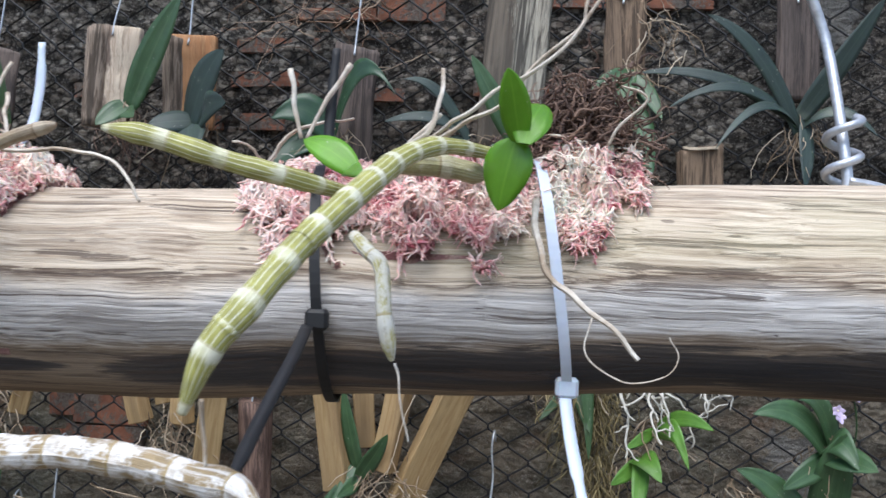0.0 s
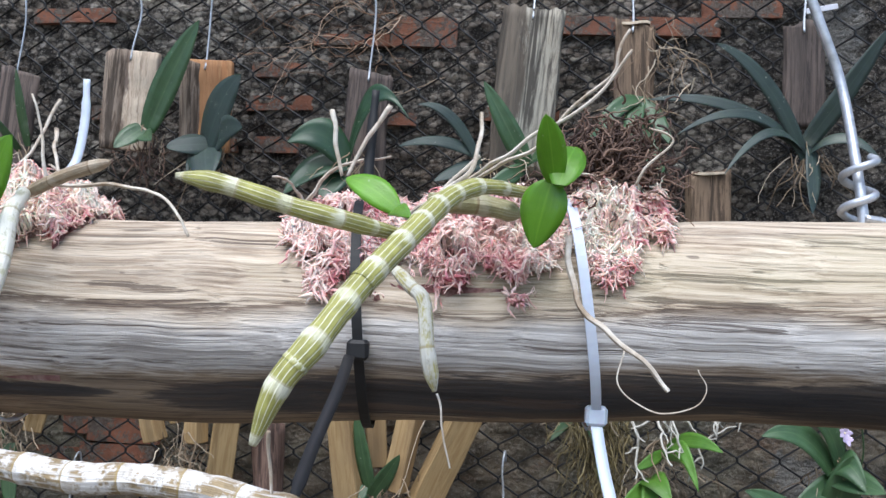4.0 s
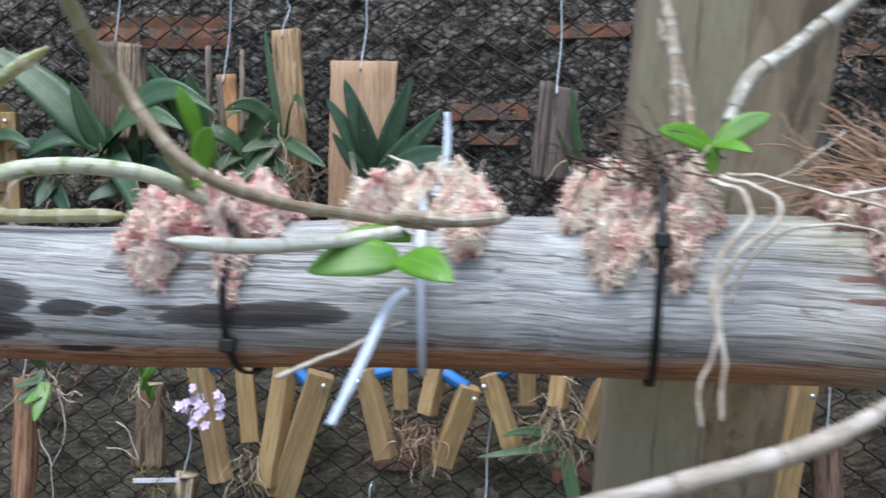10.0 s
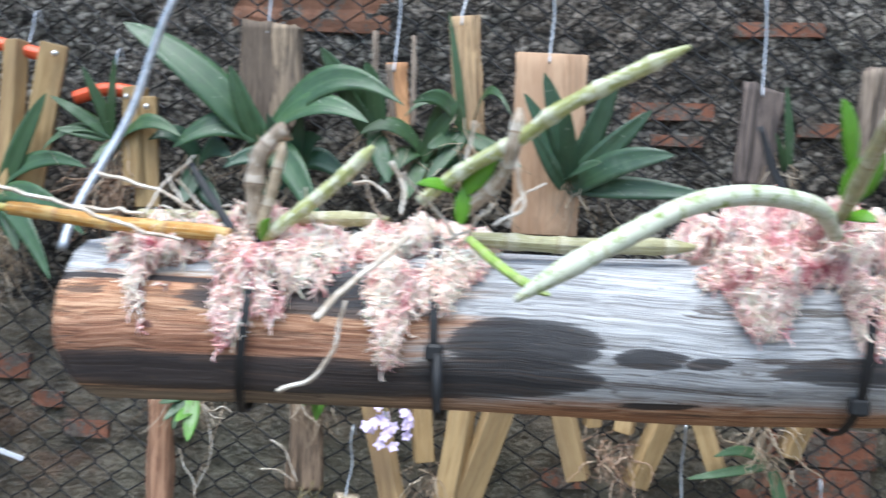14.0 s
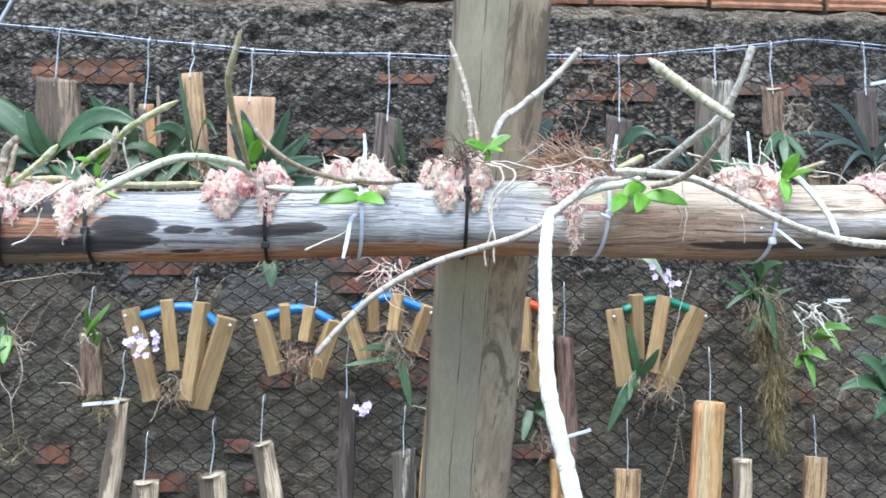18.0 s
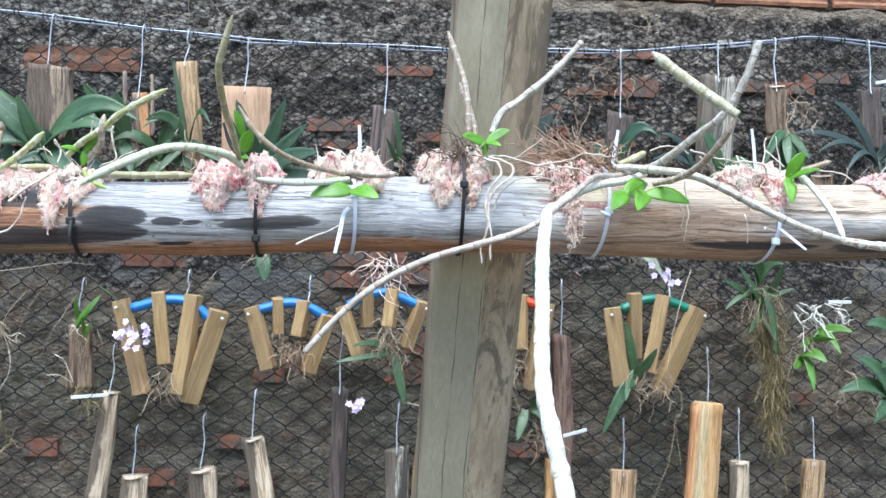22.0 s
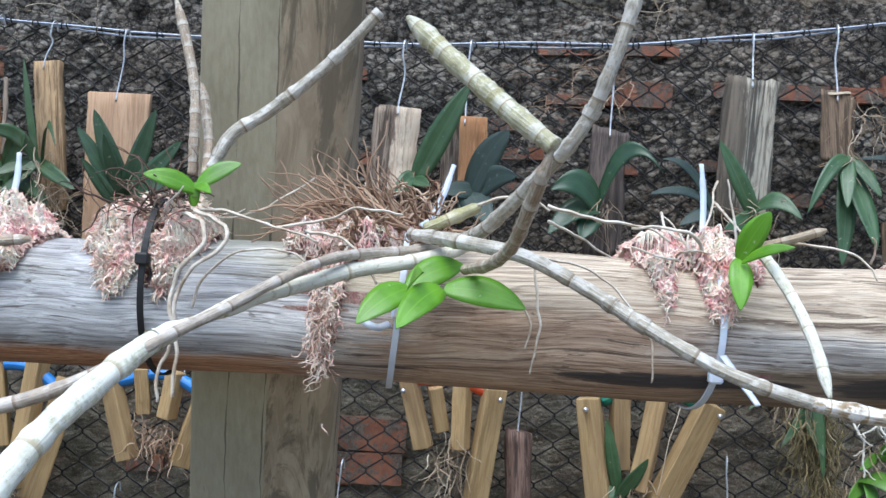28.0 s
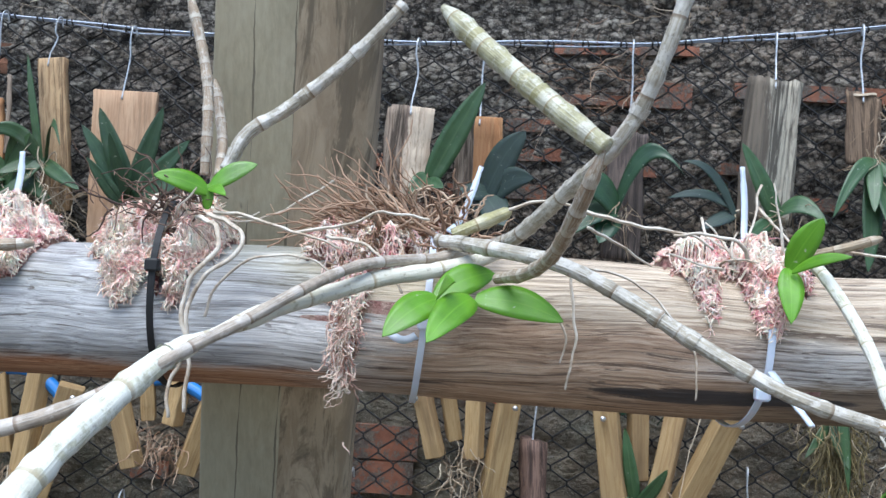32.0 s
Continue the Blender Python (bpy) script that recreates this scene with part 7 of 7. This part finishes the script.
strap([(-0.187, 0.410, 1.548), (-0.180, 0.433, 1.563), (-0.178, 0.440, 1.584), (-0.179, 0.443, 1.607)], 'white')
strap([(-0.187, 0.366, 1.485), (-0.184, 0.350, 1.475), (-0.180, 0.330, 1.462)], 'white')
strap([(-0.034, 0.371, 1.553), (-0.034, 0.374, 1.570), (-0.033, 0.377, 1.594)], 'black')
strap([(-0.036, 0.351, 1.490), (-0.036, 0.326, 1.482), (-0.039, 0.296, 1.468), (-0.040, 0.262, 1.455)], 'black')
strap([(0.054, 0.341, 1.470), (0.055, 0.328, 1.458), (0.057, 0.308, 1.443)], 'white')

# ---- galvanised hanger wires of the log ----
for pts, coil in (([(0.164, 0.383, 1.540), (0.1635, 0.386, 1.560), (0.162, 0.404, 1.607), (0.151, 0.405, 1.638), (0.130, 0.41, 1.70), (0.06, 0.43, 1.95), (-0.02, 0.45, 2.4)], True),
                  ([(-1.113, 0.490, 1.515), (-1.112, 0.507, 1.540), (-1.094, 0.524, 1.590), (-1.073, 0.523, 1.654), (-1.02, 0.52, 1.76), (-0.90, 0.51, 2.0), (-0.7, 0.5, 2.4)], False)):
    ob = thing("hanger_wire", pts[0], "thick galvanised wire holding the log" + (" with a twisted coil" if coil else ""), "wire", "log hangers")
    bd = Build()
    tube(bd, spline(pts, 10), 0.0021, 10)
    part("wire", bd, GALV, ob)
    if coil:
        bd = Build()
        turns = [(0.1635 + 0.0062 * math.cos(a), 0.3885 + 0.0062 * math.sin(a), 1.548 + 0.0022 * a / 1.0) for a in [k * 0.45 for k in range(0, 30)]]
        tube(bd, spline(turns + [(0.185, 0.39, 1.575), (0.23, 0.40, 1.563)][:0], 3), 0.0017, 8)
        tail = [(0.1635, 0.382, 1.551), (0.176, 0.383, 1.549), (0.195, 0.39, 1.545), (0.24, 0.40, 1.55)]
        tube(bd, spline(tail, 6), 0.0017, 8)
        part("coil", bd, GALV, ob)


# ---- flowers, tags, tangles on the fence ----
def flower_spray(centre, n, spread, stem):
    ob = thing("flower_spray", stem, "small spray of lilac orchid flowers", "flower", "flower sprays")
    c, s = Vector(centre), Vector(stem)
    bd = Build()
    tube(bd, spline([s, (s + c) / 2 + Vector((0.01, -0.01, 0.01)), c], 8), 0.0009, 6)
    part("stem", bd, LEAF["narrow"], ob)
    for i in range(n):
        p = c + Vector((RNG.gauss(0, spread), RNG.gauss(0, spread * 0.4), RNG.gauss(0, spread * 0.75)))
        bd = Build()
        f = Vector((RNG.uniform(-0.6, 0.6), -1, RNG.uniform(-0.3, 0.6))).normalized()
        u = f.orthogonal().normalized()
        v = f.cross(u)
        tube(bd, [p - f * 0.001, p + f * 0.0015, p + f * 0.003], lambda t, q: 0.0012 * (1 - 0.6 * t), 6)
        bloom = part("bloom", bd, LIP, ob)
        for k in range(5):
            a = 2 * math.pi * k / 5 + i
            d = u * math.cos(a) + v * math.sin(a)
            bd = Build()
            blade(bd, p, p + (d + f * 0.25) * RNG.uniform(0.006, 0.0085), 0.006, 0, face=f, fold=0.1, shape="oval", thick=0.0005, rows=4)
            part("petal", bd, PETAL, bloom)
    return ob


flower_spray((-0.963, 1.034, 1.325), 18, 0.016, (-1.04, 1.10, 1.41))
flower_spray((-0.591, 1.024, 1.212), 8, 0.009, (-0.60, 1.09, 1.16))
flower_spray((-0.040, 1.000, 1.436), 7, 0.013, (-0.06, 1.05, 1.36))
flower_spray((0.425, 0.970, 1.390), 14, 0.022, (0.42, 1.0, 1.26))


def plant_tag(x, z, length, lean):
    ob = thing("plant_tag", (x, fence_y(x) - 0.03, z), "white plastic plant tag strip tied to the fence", "tag", "plant tags")
    bd = Build()
    block(bd, (0.006, 0.0015, length), Matrix.Translation((x - length / 2, fence_y(x) - 0.034, z)) @ Euler((0, radians(90 - lean), 0)).to_matrix().to_4x4(), cuts=2, rough=0.0004)
    part("strip", bd, TAG, ob, smooth=False)


plant_tag(-1.045, 1.216, 0.062, 4)
plant_tag(-0.20, 1.154, 0.045, 14)
plant_tag(0.29, 1.401, 0.046, 0)
plant_tag(-1.436, 1.262, 0.05, -18)
plant_tag(0.375, 1.81, 0.034, 12)

WISP = dict(group="root tangles on the fence")
tuft("dry_vine", "thin dry tan vines clinging to the wall", "vine", (-0.13, 1.085, 1.795), (0.05, 0.006, 0.03), 46, 0.11, 0.0007, (-0.4, -0.1, 0.1), "dry", 1.2, 0.5, 0, **WISP)
tuft("dry_vine", "thin dry tan vines clinging to the wall", "vine", (-0.05, 1.085, 1.93), (0.06, 0.006, 0.02), 22, 0.12, 0.0006, (-0.4, -0.1, 0.1), "wispy", 1.2, 0.5, 0, **WISP)
tuft("dry_vine", "thin dry tan vines clinging to the wall", "vine", (-1.0, 1.16, 1.92), (0.10, 0.006, 0.02), 14, 0.16, 0.0006, (0.6, -0.1, 0.25), "wispy", 1.0, 0.35, 0, **WISP)
ball = thing("pale_root_ball", (0.225, 0.965, 1.385), "thick white tangled aerial roots of a hanging orchid", "roots", **WISP)
for k in range(11):
    bd = Build()
    line = wander((0.228 + RNG.uniform(-0.045, 0.05), 0.962 + RNG.uniform(-0.012, 0.012), 1.388 + RNG.uniform(-0.01, 0.012)), (RNG.uniform(-1, 1), -0.25, RNG.uniform(-0.7, 0.3)), RNG.uniform(0.05, 0.11), 14, 0.55, 0.12)
    tube(bd, spline(line, 3), lambda t, q: 0.0017 * (1 - 0.45 * t), 6)
    for q in line[4::4]:
        tube(bd, spline(wander(q, (RNG.uniform(-1, 1), -0.3, RNG.uniform(-1, 0.4)), RNG.uniform(0.012, 0.026), 5, 0.6, 0.1), 3), lambda t, w_: 0.0012 * (1 - 0.5 * t), 6)
    part("aerial_root", bd, ROOT_WHITE, ball)
sprout = thing("hanging_root_cluster", (-1.205, fence_y(-1.2) - 0.02, 1.32), "few long white roots hanging below the log end", "roots", **WISP)
for pts, mm in (([(-1.197, 1.325), (-1.188, 1.300), (-1.183, 1.275), (-1.186, 1.252), (-1.196, 1.232), (-1.200, 1.222)], 1.3), ([(-1.222, 1.270), (-1.216, 1.250), (-1.203, 1.232), (-1.200, 1.210), (-1.195, 1.180)], 1.0),
                ([(-1.197, 1.326), (-1.185, 1.318), (-1.172, 1.324), (-1.160, 1.318)], 1.4), ([(-1.195, 1.322), (-1.182, 1.311), (-1.168, 1.310)], 1.1), ([(-1.110, 1.288), (-1.094, 1.278), (-1.083, 1.255), (-1.076, 1.240)], 1.0), ([(-1.122, 1.252), (-1.100, 1.252), (-1.080, 1.240)], 0.9)):
    bd = Build()
    tube(bd, spline([(x, fence_y(x) - 0.022, z) for x, z in pts], 6), lambda t, q: 0.001 * mm * (1 - 0.4 * t), 6)
    part("aerial_root", bd, ROOT, sprout)
tuft("pale_root_ball", "tangled pale roots of a hanging orchid", "roots", (0.13, 0.99, 1.40), (0.02, 0.012, 0.02), 34, 0.055, 0.0009, (0, -0.3, -0.6), "mossy", 1.2, 0.5, 0.12, **WISP)
tuft("moss_column", "long brown-green moss column hanging on the fence", "moss", (0.172, 1.005, 1.225), (0.012, 0.009, 0.045), 620, 0.034, 0.0008, (0, -0.1, -1), "mossy", 0.7, 0.4, 0.15, **WISP)
tuft("moss_column", "long brown-green moss column hanging on the fence", "moss", (0.160, 1.005, 1.345), (0.018, 0.010, 0.026), 380, 0.032, 0.0008, (0, -0.1, -1), "mossy", 0.8, 0.4, 0.15, **WISP)
for x, z, n, ln, kind in ((-0.915, 1.255, 34, 0.05, "wispy"), (-0.705, 1.300, 60, 0.042, "dry"), (-0.540, 1.335, 46, 0.07, "wispy"), (-0.055, 1.255, 50, 0.055, "wispy"), (-0.545, 1.455, 26, 0.075, "cream"),
                          (-0.315, 1.295, 44, 0.06, "wispy"), (-1.455, 1.515, 80, 0.075, "wispy"), (-1.330, 1.590, 90, 0.06, "dry"), (-0.888, 1.62, 60, 0.06, "wispy"),
                          (-1.05, 1.225, 22, 0.04, "mossy"), (0.30, 1.27, 24, 0.08, "wispy"), (-0.26, 1.15, 30, 0.05, "wispy"), (-1.20, 1.15, 14, 0.05, "mossy"),
                          (0.21, 1.76, 26, 0.05, "wispy"), (0.07, 1.635, 30, 0.045, "wispy"), (-0.37, 1.64, 36, 0.05, "dark")):
    tuft("root_tangle", "loose tangle of thin dry orchid roots", "roots", (x, fence_y(x) - 0.03, z), (0.016, 0.008, 0.016), n, ln, 0.0008, (0, -0.15, -0.7), kind, 1.1, 0.45, 0.08, **WISP)
for x, z in ((-1.30, 1.42), (-1.12, 1.40), (-0.86, 1.42), (-0.33, 1.45), (0.05, 1.45), (0.3, 1.5), (-1.38, 1.18), (-0.45, 1.2), (0.0, 1.17)):
    tuft("dead_vine", "long thin dead vines crossing the mesh", "vine", (x, fence_y(x) - 0.012, z), (0.03, 0.004, 0.02), 3, 0.20, 0.0008, (RNG.uniform(-1, 1), -0.05, RNG.uniform(-1, 0.4)), "wispy", 0.5, 0.14, 0.05, **WISP)


# ---- bricks of the wall: red faces that show through, and the clean ribbed courses on top ----
def brick_mesh(name, w, h, ribbed, ribs=13):
    bd = Build()
    prof = []
    n = ribs if ribbed else 3
    for i in range(n + 1):
        z = h * i / n
        prof.append((0.0 if not ribbed or i % 2 else 0.0032, z))
    verts, faces = [], []
    nx = 8
    for i in range(nx + 1):
        x = w * i / nx
        for y, z in prof:
            k = noise.noise(Vector((x * 50, z * 50, w * 90))) * 0.0014
            inset = 0.002 if i in (0, nx) else 0
            verts.append((x, y + k + inset, z))
        verts.append((x, 0.05, h))
        verts.append((x, 0.05, 0))
    m = len(prof) + 2
    for i in range(nx):
        for j in range(m):
            j2 = (j + 1) % m
            faces.append((i * m + j, (i + 1) * m + j, (i + 1) * m + j2, i * m + j2))
    faces.append(tuple(range(m)))
    faces.append(tuple(nx * m + j for j in reversed(range(m))))
    bd.add(verts, faces)
    me = bd.mesh(name, False)
    me.materials.append(RIB_MAT if ribbed else BRICK_MAT)
    return me


WALL_TURN = -math.atan(0.085)
RIBBED = brick_mesh("ribbed_brick", 0.226, 0.085, True)


def lay(me, x, z, proud, tilt=0.0):
    ob = new("brick", me)
    ob.matrix_basis = Matrix.Translation((x, fence_y(x) + WALL_D - proud, z)) @ Euler((0, radians(tilt), WALL_TURN)).to_matrix().to_4x4()
    ob.parent = wall_north


for c in range(4):
    x = -2.28 + 0.117 * (c % 2)
    while x < 1.1:
        lay(RIBBED, x, 1.982 + 0.098 * c, 0.002 + RNG.uniform(0, 0.004), RNG.uniform(-0.4, 0.4))
        x += 0.238
OLD_RIB = brick_mesh("old_brick", 0.21, 0.044, True, 3)
OLD_RIB.materials[0] = brick_material("old_brown_brick", (0.34, 0.165, 0.10), 0.44)
lay(OLD_RIB, -1.203, 1.803, 0.011, 0.4)
SMEARED = {}
for x, z, w, h in ((-0.648, 1.452, 0.150, 0.036), (-0.648, 1.412, 0.155, 0.030), (-0.492, 1.420, 0.08, 0.034), (-0.534, 1.233, 0.090, 0.040), (-0.498, 1.291, 0.075, 0.034), (-0.687, 1.704, 0.105, 0.022), (-0.563, 1.812, 0.11, 0.018),
                   (-1.179, 1.099, 0.060, 0.030), (-0.994, 1.046, 0.085, 0.030), (0.040, 1.806, 0.255, 0.022), (-0.099, 1.790, 0.082, 0.036), (-0.465, 1.284, 0.095, 0.046), (-0.474, 1.236, 0.100, 0.044), (-0.773, 1.234, 0.055, 0.024),
                   (-1.513, 1.329, 0.060, 0.032), (-1.444, 1.296, 0.040, 0.020), (-1.123, 1.700, 0.055, 0.018), (-0.272, 1.748, 0.105, 0.018), (-0.278, 1.706, 0.086, 0.018), (-0.265, 1.654, 0.055, 0.020), (-0.195, 1.789, 0.095, 0.014),
                   (-0.660, 1.672, 0.064, 0.014), (-0.208, 1.860, 0.20, 0.014), (0.273, 1.828, 0.100, 0.020), (-0.480, 1.690, 0.06, 0.018), (-1.40, 1.26, 0.06, 0.020), (0.22, 1.20, 0.07, 0.022), (-0.130, 1.692, 0.075, 0.016), (-0.84, 1.115, 0.06, 0.024),
                   (-1.30, 1.48, 0.09, 0.03), (-1.02, 1.445, 0.12, 0.022), (0.02, 1.700, 0.09, 0.016), (0.10, 1.655, 0.10, 0.018), (-1.22, 1.660, 0.06, 0.018), (-0.36, 1.655, 0.07, 0.016), (-0.80, 1.045, 0.07, 0.022), (-0.30, 1.10, 0.09, 0.024)):
    key = (w, h)
    if key not in SMEARED:
        SMEARED[key] = brick_mesh("brick", w, h, False)
    lay(SMEARED[key], x, z, RNG.uniform(0.009, 0.014) if z < 1.6 else RNG.uniform(0.006, 0.011), RNG.uniform(-1.5, 1.5))
cap = Build()
xs = (-2.3, 1.35)
vv = []
for x in xs:
    for dy in (0.010, 0.16):
        for z in (1.95, 2.40):
            vv.append((x, fence_y(x) + WALL_D + dy, z))
cap.add(vv, [(0, 4, 5, 1), (1, 5, 7, 3), (3, 7, 6, 2), (2, 6, 4, 0)])
tagged(part("wall_core", cap, WALL_MAT), "mortar joints between the upper bricks of the wall", "wall", kind="structure")
